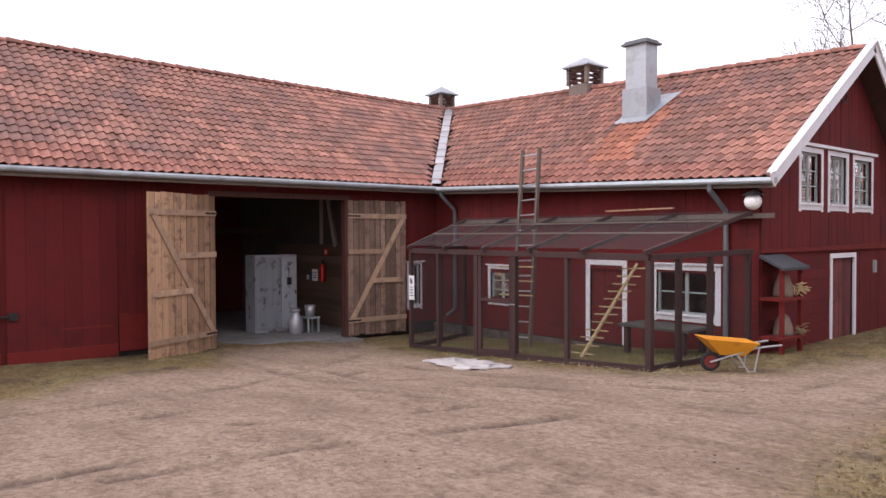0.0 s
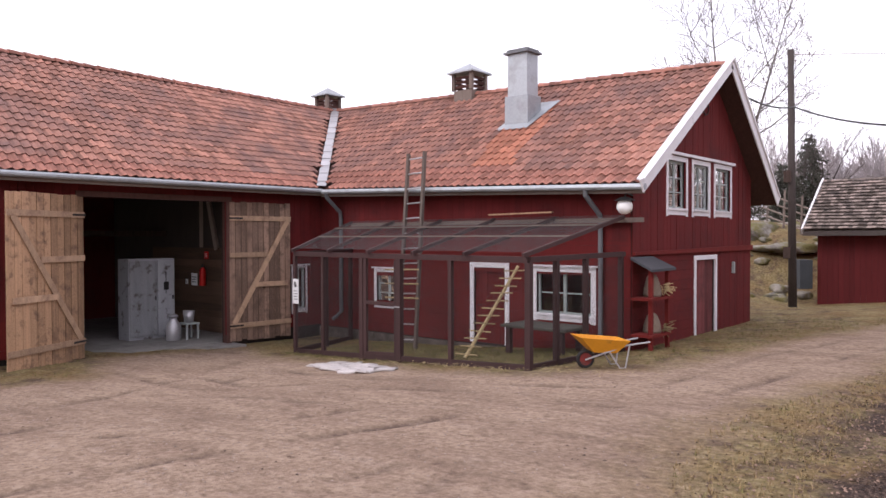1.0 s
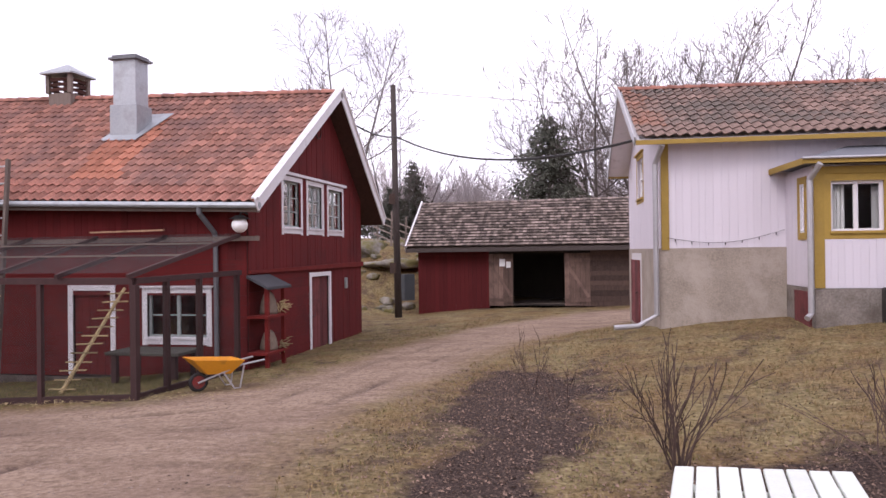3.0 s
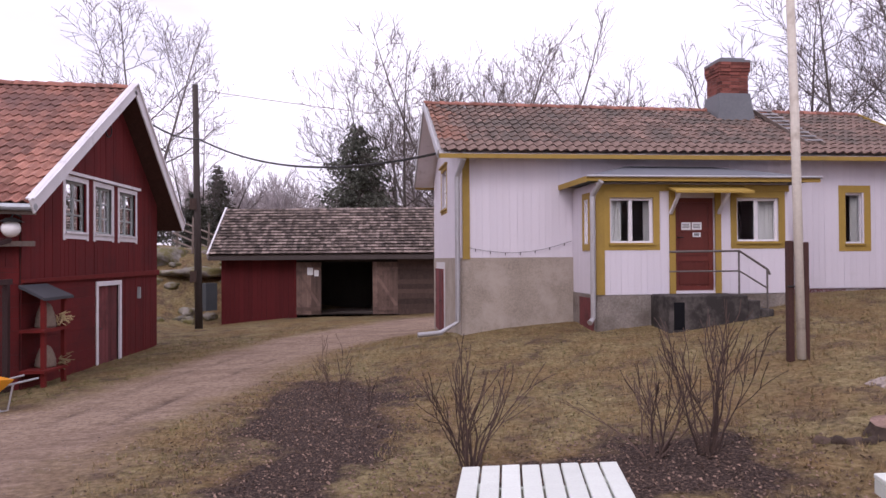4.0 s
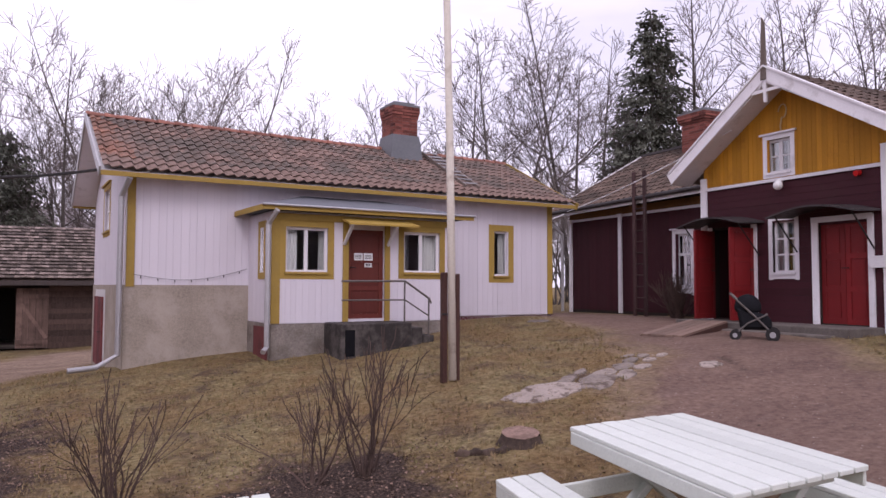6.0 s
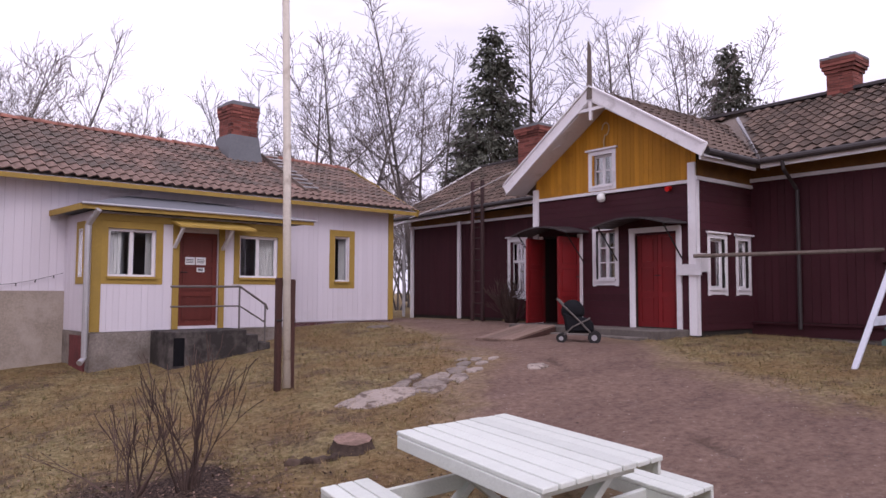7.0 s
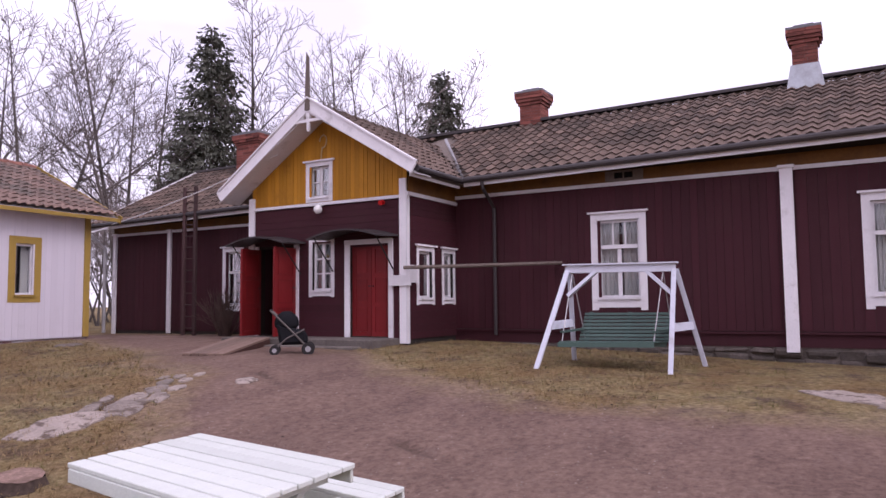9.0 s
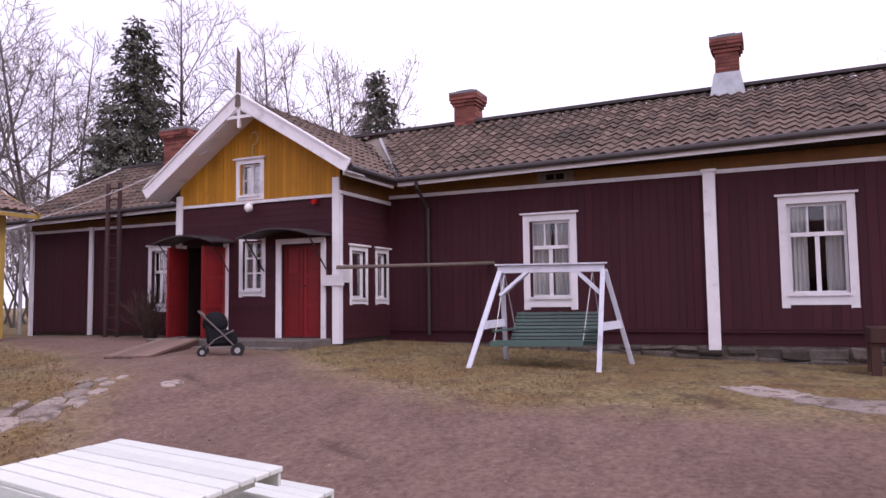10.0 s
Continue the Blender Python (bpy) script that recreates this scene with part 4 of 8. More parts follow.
def chimney(name, centre, sx, sy, z0, z1, mat_, label, sheet=None, turn=0.0, flare=1.0):
    """A brick stack laid brick by brick over a mortar core, with a corbelled head."""
    c = thing(name, (centre[0], centre[1], z0), label, "chimney")
    m = pose(centre[0], centre[1], 0, 0, 0, turn)
    bm = bmesh.new()
    box(bm, -sx / 2 + 0.012, sx / 2 - 0.012, -sy / 2 + 0.012, sy / 2 - 0.012, z0, z1 - 0.02, m)
    part("core", bm, MORTAR, c)
    zb = z0 if sheet is None else sheet - 0.02
    n = max(3, round((z1 - zb) / 0.078))
    h = (z1 - zb) / n
    for r in range(n):
        grow = 0.0
        if r >= n - 4:
            grow = flare * (0.035, 0.075, 0.1, 0.1)[r - n + 4]
        for side in range(4):
            long = sx if side % 2 == 0 else sy
            across = sy if side % 2 == 0 else sx
            k = max(2, round(long / 0.25))
            for q in range(k):
                a, b = -long / 2 - grow + (long + 2 * grow) * q / k, -long / 2 - grow + (long + 2 * grow) * (q + 1) / k
                if r % 2:
                    a, b = a + 0.05, b + 0.05
                    b = min(b, long / 2 + grow)
                bm = bmesh.new()
                mm = m @ pose(0, 0, 0, 0, 0, 90 * side)
                box(bm, a + 0.004, b - 0.004, -across / 2 - grow, -across / 2 + 0.09, zb + r * h + 0.005, zb + (r + 1) * h - 0.004, mm)
                part("brick", bm, mat_, c)
    bm = bmesh.new()
    e = 0.1 * flare
    box(bm, -sx / 2 - e, sx / 2 + e, -sy / 2 - e, sy / 2 + e, z1, z1 + 0.05, m)
    box(bm, -sx / 2 + 0.05, sx / 2 - 0.05, -sy / 2 + 0.05, sy / 2 - 0.05, z1 + 0.06, z1 + 0.12, m)
    part("cap", bm, LEAD, c)
    if sheet is not None:
        bm = bmesh.new()
        w = [(-sx / 2 - 0.13, -sy / 2 - 0.13, z0), (sx / 2 + 0.13, -sy / 2 - 0.13, z0), (sx / 2 + 0.13, sy / 2 + 0.13, z0), (-sx / 2 - 0.13, sy / 2 + 0.13, z0)]
        t = [(-sx / 2 - 0.03, -sy / 2 - 0.03, sheet), (sx / 2 + 0.03, -sy / 2 - 0.03, sheet), (sx / 2 + 0.03, sy / 2 + 0.03, sheet), (-sx / 2 - 0.03, sy / 2 + 0.03, sheet)]
        hexa(bm, [m @ Vector(p) for p in w + t])
        part("sheathing", bm, LEAD if name == "cottage_chimney" else ZINC, c, "sheet-metal chimney sheathing")
    return c


ck = cp(6.78, -2.33, 0)
chimney("cottage_chimney", (ck.x, ck.y), 0.7, 0.66, 4.6, 6.24, BRICK, "red brick chimney with a dark sheet-metal foot", sheet=5.5, turn=4, flare=0.45)
# roof ladder on the cottage
rl = thing("roof_ladder", tuple(cp(7.5, 0, 4.0)), "grey wooden ladder lying on the cottage tiles", "ladder")
for du in (0.0, 0.36):
    bm = bmesh.new()
    beam(bm, cp(7.34 + du, 0.0, 4.0), cp(7.46 + du, -2.35, 5.17), 0.05, 0.07)
    part("rail", bm, GREY_WOOD, rl)
for k in range(9):
    bm = bmesh.new()
    t = (k + 0.5) / 9
    a, b = cp(7.32, 0.0, 4.04).lerp(cp(7.44, -2.35, 5.21), t), cp(7.72, 0.0, 4.04).lerp(cp(7.84, -2.35, 5.21), t)
    beam(bm, a, b, 0.05, 0.03)
    part("rung", bm, GALV, rl)

# porch of the cottage
P_WALL = Face(CO + CN * PD, CU, CN)
P_WIN1, P_WIN2, P_DOOR = (2.5, 3.32, 1.9, 2.74), (4.93, 5.76, 1.92, 2.74), (3.73, 4.5, 1.03, 2.74)
porch = wall("porch", P_WALL, PU0, PU1, -0.1, 3.02, [P_WIN1, P_WIN2, P_DOOR], WHITE_WALL, cottage, 0.12, "white enclosed porch with ochre trim")
boarding(P_WALL, PU0, PU1, 0.97, 2.98, [P_WIN1, P_WIN2, P_DOOR], WHITE_WALL, porch, 0.12, seed=26, gap=0.0025, skew=0.002)
P_SIDE = Face(CO + CU * PU0, CN, -CU)
wall("porch_side", P_SIDE, 0.0, PD - 0.12, -0.1, 3.02, [], WHITE_WALL, cottage, 0.12)
boarding(P_SIDE, 0.02, PD + 0.02, 0.97, 2.98, [(0.7, 1.15, 1.78, 2.86)], WHITE_WALL, porch, 0.12, seed=27, gap=0.0025, skew=0.002)
bm = bmesh.new()
P_SIDE.block(bm, 0.7, 0.8, 1.78, 2.86, 0.001, 0.04)
P_SIDE.block(bm, 1.05, 1.15, 1.78, 2.86, 0.001, 0.04)
P_SIDE.block(bm, 0.8, 1.05, 2.74, 2.86, 0.001, 0.04)
P_SIDE.block(bm, 0.8, 1.05, 1.78, 1.9, 0.001, 0.04)
side_w = part("side_window", bm, TRIM_OCHRE, porch, "ochre-framed side window")
bm = bmesh.new()
for a_, b_, c_, d_ in ((0.8, 0.84, 1.9, 2.74), (1.01, 1.05, 1.9, 2.74), (0.84, 1.01, 1.9, 1.94), (0.84, 1.01, 2.7, 2.74)):
    P_SIDE.block(bm, a_, b_, c_, d_, 0.001, 0.03)
part("frame", bm, WHITE, side_w)
bm = bmesh.new()
P_SIDE.block(bm, 0.84, 1.01, 1.94, 2.7, 0.006, 0.012)
part("pane", bm, GLASS, side_w)
wall("porch_side", Face(CO + CU * PU1, CN, CU), 0.0, PD - 0.12, 0.3, 3.02, [], WHITE_WALL, cottage, 0.12)
bm = bmesh.new()
P_WALL.block(bm, PU0 - 0.02, PU1 + 0.02, -0.3, 0.96, 0.001, 0.03)
P_SIDE.block(bm, 0.0, PD + 0.001, -0.3, 0.96, 0.001, 0.03)
part("porch_plinth", bm, PORCH_RENDER, cottage, "grey rendered porch plinth")
bm = bmesh.new()
P_SIDE.block(bm, 0.55, PD - 0.12, -0.3, 0.9, 0.031, 0.06)
part("cellar_door", bm, OLD_RED, cottage, "small faded red cellar hatch")
for w_, cur in ((P_WIN1, [(0.0, 0.35), (0.85, 1.0)]), (P_WIN2, [(0.55, 1.0)])):
    window(cottage, P_WALL, *w_, TRIM_OCHRE, WHITE, 2, 1, casing=0.12, head=False, curtain=cur, label="two-light porch window in an ochre frame")
bm = bmesh.new()
P_WALL.block(bm, PU0 - 0.03, PU0 + 0.13, 0.97, 2.98, 0.02, 0.05)
P_WALL.block(bm, PU0 + 0.13, PU1, 2.86, 2.98, 0.02, 0.05)
P_WALL.block(bm, 3.62, 3.73, 0.97, 2.86, 0.02, 0.055)
P_WALL.block(bm, 4.5, 4.61, 0.97, 2.86, 0.02, 0.055)
part("porch_trim", bm, TRIM_OCHRE, cottage)


def panel_door(parent, face, u0, u1, z0, z1, material, leaves=1, d=-0.04, rows=4, label="", cols=2):
    bm = bmesh.new()
    face.block(bm, u0, u1, z0, z1, d - 0.05, d - 0.016)
    door = part("door", bm, material, parent, label)
    wl_ = (u1 - u0) / leaves
    for leaf in range(leaves):
        a = u0 + wl_ * leaf
        bm = bmesh.new()
        s = 0.09
        face.block(bm, a + 0.004, a + s, z0, z1, d - 0.016, d)
        face.block(bm, a + wl_ - s, a + wl_ - 0.004, z0, z1, d - 0.016, d)
        for k in range(rows + 1):
            z = z0 + (z1 - z0 - s) * k / rows
            face.block(bm, a + s, a + wl_ - s, z, z + s, d - 0.016, d)
        part("stile", bm, material, door)
        for k in range(rows):
            bm = bmesh.new()
            z = z0 + (z1 - z0 - s) * k / rows
            h = (z1 - z0 - s) / rows
            face.block(bm, a + s + 0.022, a + wl_ - s - 0.022, z + s + 0.022, z + h - 0.022, d - 0.017, d - 0.006)
            part("panel", bm, material, door)
    bm = bmesh.new()
    uh = u0 + 0.07 if leaves == 1 else (u0 + u1) / 2 - 0.06
    tube(bm, [face.at(uh, z0 + 0.98, d), face.at(uh, z0 + 0.98, d + 0.05), face.at(uh + 0.1, z0 + 0.98, d + 0.05)], 0.01, 6)
    part("handle", bm, IRON, door)
    return door


panel_door(cottage, P_WALL, *P_DOOR, DOOR_BROWN, 1, rows=3, label="red-brown panelled front door")
for u, z, w_, h in ((3.88, 2.15, 0.18, 0.14), (4.08, 2.15, 0.19, 0.14), (4.1, 2.02, 0.15, 0.08)):
    bm = bmesh.new()
    P_WALL.block(bm, u, u + w_, z, z + h, -0.036, -0.03)
    n_ = part("notice", bm, PAPER)
    tagged(n_, "small white paper notice on the cottage door", "notice", "door notices")
    bm = bmesh.new()
    for k in range(3):
        P_WALL.block(bm, u + 0.02, u + w_ - 0.03, z + h * (0.25 + 0.2 * k), z + h * (0.25 + 0.2 * k) + 0.012, -0.03, -0.029)
    part("print", bm, INK, n_)
pr = link("porch_roof", bpy.data.meshes.new("porch_roof"), cottage, "low hipped porch roof covered in grey felt")
bm = bmesh.new()
rim = [cp(1.98, 0.0, 3.1), cp(2.02, PD + 0.25, 3.1), cp(6.42, PD + 0.25, 3.1), cp(6.42, 0.0, 3.1)]
lo_ = [bm.verts.new(p - Vector((0, 0, 0.05))) for p in rim]
hi_ = [bm.verts.new(p) for p in rim]
ra_, rb_ = bm.verts.new(cp(3.35, 0.0, 3.5)), bm.verts.new(cp(5.2, 0.0, 3.5))
bm.faces.new(lo_[::-1])
for k in range(4):
    bm.faces.new((lo_[k], lo_[(k + 1) % 4], hi_[(k + 1) % 4], hi_[k]))
for f_ in ((hi_[0], hi_[1], ra_), (hi_[1], hi_[2], rb_, ra_), (hi_[2], hi_[3], rb_), (hi_[3], hi_[0], ra_, rb_)):
    bm.faces.new(f_)
bmesh.ops.recalc_face_normals(bm, faces=bm.faces)
bm.to_mesh(pr.data)
bm.free()
pr.data.materials.append(FELT)
bm = bmesh.new()
beam(bm, cp(2.0, PD + 0.265, 3.05), cp(6.43, PD + 0.265, 3.05), 0.025, 0.075)
beam(bm, cp(1.99, PD + 0.27, 3.05), cp(1.955, 0.0, 3.05), 0.025, 0.1)
part("fascia", bm, TRIM_OCHRE, pr)
bm = bmesh.new()
tube(bm, [cp(1.98, PD + 0.3, 3.1), cp(6.44, PD + 0.3, 3.1)], 0.022, 8)
part("gutter", bm, GALV, pr)
hood = link("door_hood", bpy.data.meshes.new("door_hood"), cottage, "small ochre door hood on brackets")
bm = bmesh.new()
slab(bm, [cp(3.55, PD + 0.5, 2.83), cp(5.02, PD + 0.5, 2.83), cp(5.0, PD + 0.04, 2.95), cp(3.57, PD + 0.04, 2.95)], 0.04)
bm.to_mesh(hood.data)
bm.free()
hood.data.materials.append(TRIM_OCHRE)
for u in (3.64, 4.56):
    bm = bmesh.new()
    beam(bm, cp(u, PD + 0.05, 2.45), cp(u, PD + 0.45, 2.8), 0.05, 0.05)
    part("bracket", bm, WHITE, hood)
for (u, d, z1) in ((-0.12, 0.16, 3.55), (PU0 - 0.13, PD + 0.16, 3.0)):
    bm = bmesh.new()
    gz = GZ(*cp(u, d, 0).xy)
    tube(bm, [cp(u + 0.1, d + 0.28, z1 + 0.02), cp(u, d, z1 - 0.3), cp(u, d, gz + 0.3), cp(u - 0.35 * (u < 0), d + 0.1, gz + 0.1), cp(u - 0.8 * (u < 0), d + 0.15, gz + 0.07)] if u < 0 else
         [cp(u + 0.1, d + 0.2, z1), cp(u, d, z1 - 0.25), cp(u, d, gz + 0.28), cp(u - 0.1, d + 0.1, gz + 0.2)], 0.05, 10)
    part("downpipe", bm, GALV, cottage, "galvanised downpipe")
steps = thing("entrance_steps", tuple(cp(4.2, 2.0, 0.3)), "dark stained concrete landing with side steps", "steps")
bm = bmesh.new()
C_WALL.block(bm, 3.25, 4.68, 0.0, 0.98, PD + 0.035, 2.3)
soften(bm, 0.02)
part("landing", bm, DARK_CONCRETE, steps)
for k in range(2):
    bm = bmesh.new()
    C_WALL.block(bm, 4.685 + 0.25 * k, 4.935 + 0.25 * k, 0.1, 0.88 - 0.15 * k, PD + 0.035, 2.25)
    soften(bm, 0.015)
    part("step", bm, DARK_CONCRETE, steps)
# no hole is cut: a thin black plate stands for its shade
bm = bmesh.new()
C_WALL.block(bm, 3.33, 3.52, 0.4, 0.87, 2.3, 2.306)
part("opening", bm, FABRIC_SHADE_BLACK, steps)
rail = link("handrail", bpy.data.meshes.new("handrail"), steps, "grey tubular handrail")
bm = bmesh.new()
tube(bm, [cp(3.28, 2.25, 1.74), cp(4.55, 2.25, 1.75), cp(5.09, 2.22, 1.42), cp(5.13, 2.22, 1.33)], 0.02, 8)
tube(bm, [cp(3.28, 2.25, 1.4), cp(4.55, 2.25, 1.4), cp(5.07, 2.22, 1.1)], 0.015, 8)
for u, z0, z1 in ((4.55, 0.9, 1.75), (5.07, 0.6, 1.42)):
    tube(bm, [cp(u, 2.235, z0), cp(u, 2.235, z1)], 0.016, 8)
bm.to_mesh(rail.data)
bm.free()
rail.data.materials.append(RAIL)

# ---- the dark red dwelling house ----
HX, VX = 14.05, 12.15
house = thing("house", (HX, 8, 0.8), "dark red board house with white trim and an ochre gable", "house")
H_WALL = Face((HX, 0, 0), (0, 1, 0), (-1, 0, 0))
V_WALL = Face((VX, 0, 0), (0, 1, 0), (-1, 0, 0))
VY0, VY1 = 7.72, 11.72
HE = lambda y: 4.16 - (y - 6.0) * 0.018
H_WIN2, H_WIN3, H_LWIN = (3.8, 4.6, 1.72, 3.2), (-0.83, 0.06, 1.72, 3.24), (13.98, 14.5, 1.65, 3.02)
H_HOLES = [H_WIN2, H_WIN3, H_LWIN]
hw = wall("wall", H_WALL, -10, 19.0, 0.3, lambda y: HE(y) + 0.1, H_HOLES, INNER_SHADE, house, 0.2)
boarding(H_WALL, -3.6, VY0, 1.12, 3.85, H_HOLES, MAROON, hw, 0.15, seed=31)
boarding(H_WALL, VY1, 18.98, 0.98, 3.66, H_HOLES, MAROON, hw, 0.15, seed=32)
bm = bmesh.new()
H_WALL.block(bm, -10, VY0, 0.86, 1.08, 0.0, 0.035)
H_WALL.block(bm, -10, VY0, 1.075, 1.11, 0.0, 0.085)
part("base_board", bm, MAROON, house)
# friezes take the ochre with eave shade in its colour
bm = bmesh.new()
H_WALL.block(bm, -10, VY0, 3.92, 4.14, 0.0, 0.03)
H_WALL.block(bm, VY1, 19.0, 3.72, 3.94, 0.0, 0.03, 3.90)
part("frieze", bm, OCHRE_SHADED, house, "ochre board frieze darkened by painted eave shade")
bm = bmesh.new()
H_WALL.block(bm, -10, VY0, 3.85, 3.92, 0.0, 0.06)
H_WALL.block(bm, VY1, 19.0, 3.65, 3.72, 0.0, 0.06)
part("trim_board", bm, WHITE, house, "white trim board")
for y, z0, z1 in ((1.27, 0.78, 3.88), (16.6, 0.92, 3.68), (18.9, 0.85, 3.68), (-4.6, 0.78, 3.88)):
    pil = link("pilaster", bpy.data.meshes.new("pilaster"), house, "white pilaster board")
    bm = bmesh.new()
    w_ = 0.1 if y < 10 else 0.06
    H_WALL.block(bm, y - w_, y + w_, z0, z1, 0.03, 0.03 + w_)
    H_WALL.block(bm, y - w_ - 0.03, y + w_ + 0.03, z1, z1 + 0.05, 0.03, 0.06 + w_)
    bm.to_mesh(pil.data)
    bm.free()
    pil.data.materials.append(WHITE)
for w_, cur in ((H_WIN2, [(0.0, 0.46), (0.54, 1.0)]), (H_WIN3, [(0.0, 0.36), (0.66, 1.0)])):
    window(house, H_WALL, *w_, WHITE, WHITE, 2, 2, mid=0.66, casing=0.13, head=True, apron=0.1, curtain=cur, label="tall white casement window with transom lights")
window(house, H_WALL, *H_LWIN, WHITE, WHITE, 2, 2, mid=0.62, casing=0.11, head=True, apron=0.08, curtain=[(0.0, 0.25)], label="white casement window with transom lights")
for y in (4.05, 13.2):
    bm = bmesh.new()
    zt = 3.94 if y < 8 else 3.75
    H_WALL.block(bm, y - 0.36, y + 0.36, zt - 0.01, zt + 0.19, 0.03, 0.06)
    v_ = part("attic_vent", bm, GREY_WOOD, house, "small attic opening with a grey frame")
    # the two holes are black sheets on the face, their shade given as colour
    for q in (-0.17, 0.02):
        bm = bmesh.new()
        H_WALL.block(bm, y + q, y + q + 0.16, zt + 0.04, zt + 0.15, 0.06, 0.064)
        part("opening", bm, FABRIC_SHADE_BLACK, v_)
# projecting wing with the two entrances
V_DOOR2, V_WIN, V_DOOR1 = (8.13, 9.06, 1.02, 2.82), (9.55, 10.03, 1.93, 2.93), (10.5, 11.5, 1.02, 2.85)
V_UWIN = (9.6, 10.12, 3.85, 4.5)
VR = lambda y: min(3.98 + (y - 7.3) * 0.62, 3.88 + (12.1 - y) * 0.66)
v_holes = [V_DOOR2, V_WIN, V_DOOR1, V_UWIN]
vw = wall("wall", V_WALL, VY0, VY1, 0.5, VR, v_holes, INNER_SHADE, house, 0.16, cuts=(9.7,))
logs(V_WALL, VY0, VY1, 0.98, 3.68, [h for h in v_holes if h[3] < 3.7] + [(a - 0.01, b + 0.01, c, d) for a, b, c, d in ()], MAROON, vw, 0.13, seed=33)
boarding(V_WALL, VY0, VY1, 3.75, VR, [V_UWIN], OCHRE, vw, 0.1, seed=34)
bm = bmesh.new()
V_WALL.block(bm, VY0, VY1, 3.68, 3.74, 0.0, 0.06)
part("trim_board", bm, WHITE, house)
for y in (VY0 + 0.07, VY1 - 0.02):
    bm = bmesh.new()
    V_WALL.block(bm, y - 0.075, y + 0.075, 0.9, 4.05 if y < 9 else 3.95, 0.025, 0.07)
    part("corner_board", bm, WHITE, house, "white corner board")
V_SIDE = Face((0, VY0, 0), (1, 0, 0), (0, -1, 0))
S1, S2 = (12.52, 13.02, 1.75, 2.68), (13.5, 13.88, 1.75, 2.68)
vs_ = wall("wall", V_SIDE, VX + 0.16, HX, 0.5, 4.2, [S1, S2], INNER_SHADE, house, 0.16)
logs(V_SIDE, VX + 0.02, HX, 0.98, 3.72, [S1, S2], MAROON, vs_, 0.13, seed=35)
bm = bmesh.new()
V_SIDE.block(bm, VX + 0.02, HX, 3.79, 4.1, 0.001, 0.025)
part("frieze", bm, OCHRE_SHADED, house)
bm = bmesh.new()
V_SIDE.block(bm, VX - 0.07, HX, 3.72, 3.79, 0.001, 0.06)
V_SIDE.block(bm, VX - 0.07, VX + 0.03, 0.9, 3.72, 0.006, 0.03)
part("trim_board", bm, WHITE, house)
wall("wall", Face((0, VY1, 0), (1, 0, 0), (0, 1, 0)), VX + 0.16, HX, 0.5, 4.0, [], MAROON, house, 0.16)
for s_ in (S1, S2):
    window(house, V_SIDE, *s_, WHITE, WHITE, 1, 1, casing=0.09, head=True, apron=0.04, curtain=[(0.05, 0.85)], label="narrow white side window")
window(house, V_WALL, *V_WIN, WHITE, WHITE, 2, 3, casing=0.09, head=False, apron=0.04, curtain=[(0.0, 0.4), (0.6, 1.0)], label="white window with small panes and curtains")
window(house, V_WALL, *V_UWIN, WHITE, WHITE, 2, 2, casing=0.09, head=True, curtain=[(0.0, 0.4), (0.6, 1.0)], label="small white window in the ochre gable")
for a, b, c, d, e in ((8.03, 8.13, 1.0, 2.9, 0.06), (9.06, 9.18, 1.0, 2.9, 0.06), (10.38, 10.5, 1.0, 2.9, 0.06), (11.5, 11.6, 1.0, 2.9, 0.06), (8.03, 9.18, 2.82, 2.92, 0.07)):
    bm = bmesh.new()
    V_WALL.block(bm, a, b, c, d, 0.025 if e < 0.07 else 0.061, e)
    part("door_casing", bm, WHITE, house, "white door casing")
panel_door(house, V_WALL, *V_DOOR2, DOOR_RED, 2, rows=3, label="bright red panelled double door, closed")
# the second entrance stands open, its two leaves folded out
for hy, ang_ in ((10.44, 178), (11.42, 186)):
    f_ = Face((VX - 0.05, hy, 0), (math.cos(radians(ang_)), math.sin(radians(ang_)), 0), (-math.sin(radians(ang_)), math.cos(radians(ang_)), 0))
    panel_door(house, f_, 0.0, 0.62, 1.02, 2.82, DOOR_RED, 1, d=0.0, rows=3, label="bright red door leaf, open")
bm = bmesh.new()
V_WALL.block(bm, 10.5, 11.5, 1.0, 2.85, -1.0, -0.95)
part("inner_door", bm, SASH_GREY, house, "grey glazed inner door")
# roofs of the house
hroof = link("roof", bpy.data.meshes.new("roof"), house)
HEX, HRX, HRZ = 13.48, 17.5, 6.3
bm = bmesh.new()
slab(bm, [(HEX, 19.4, HE(19.4)), (HEX, -10, HE(-10)), (HRX, -10, HRZ), (HRX, 19.4, HRZ - 0.25)], 0.08)
slab(bm, [(21.5, -10, HE(-10)), (21.5, 19.4, HE(19.4)), (HRX, 19.4, HRZ - 0.25), (HRX, -10, HRZ)], 0.08)
VAP = 5.62
slab(bm, [(11.62, 7.3, 4.12), (15.5, 7.3, 4.12), (17.0, 9.7, VAP), (11.62, 9.7, VAP)], 0.08)
slab(bm, [(15.5, 12.1, 3.98), (11.62, 12.1, 3.98), (11.62, 9.7, VAP), (17.0, 9.7, VAP)], 0.08)
bm.to_mesh(hroof.data)
bm.free()
hroof.data.materials.append(GREY_WOOD)
tiled(hroof, (HEX - 0.03, -9.9, HE(-10)), (HEX - 0.03, 19.4, HE(19.4)), (HRX, -9.9, HRZ), (HRX, 19.4, HRZ - 0.25), 0.24, 0.35, TILE_HOUSE, TILE_HOUSE,
      keep=lambda p: p.y > -4.5 and not (7.25 + (p.x - HEX) * 0.62 < p.y < 12.2 - (p.x - HEX) * 0.6), near=120, seed=36)
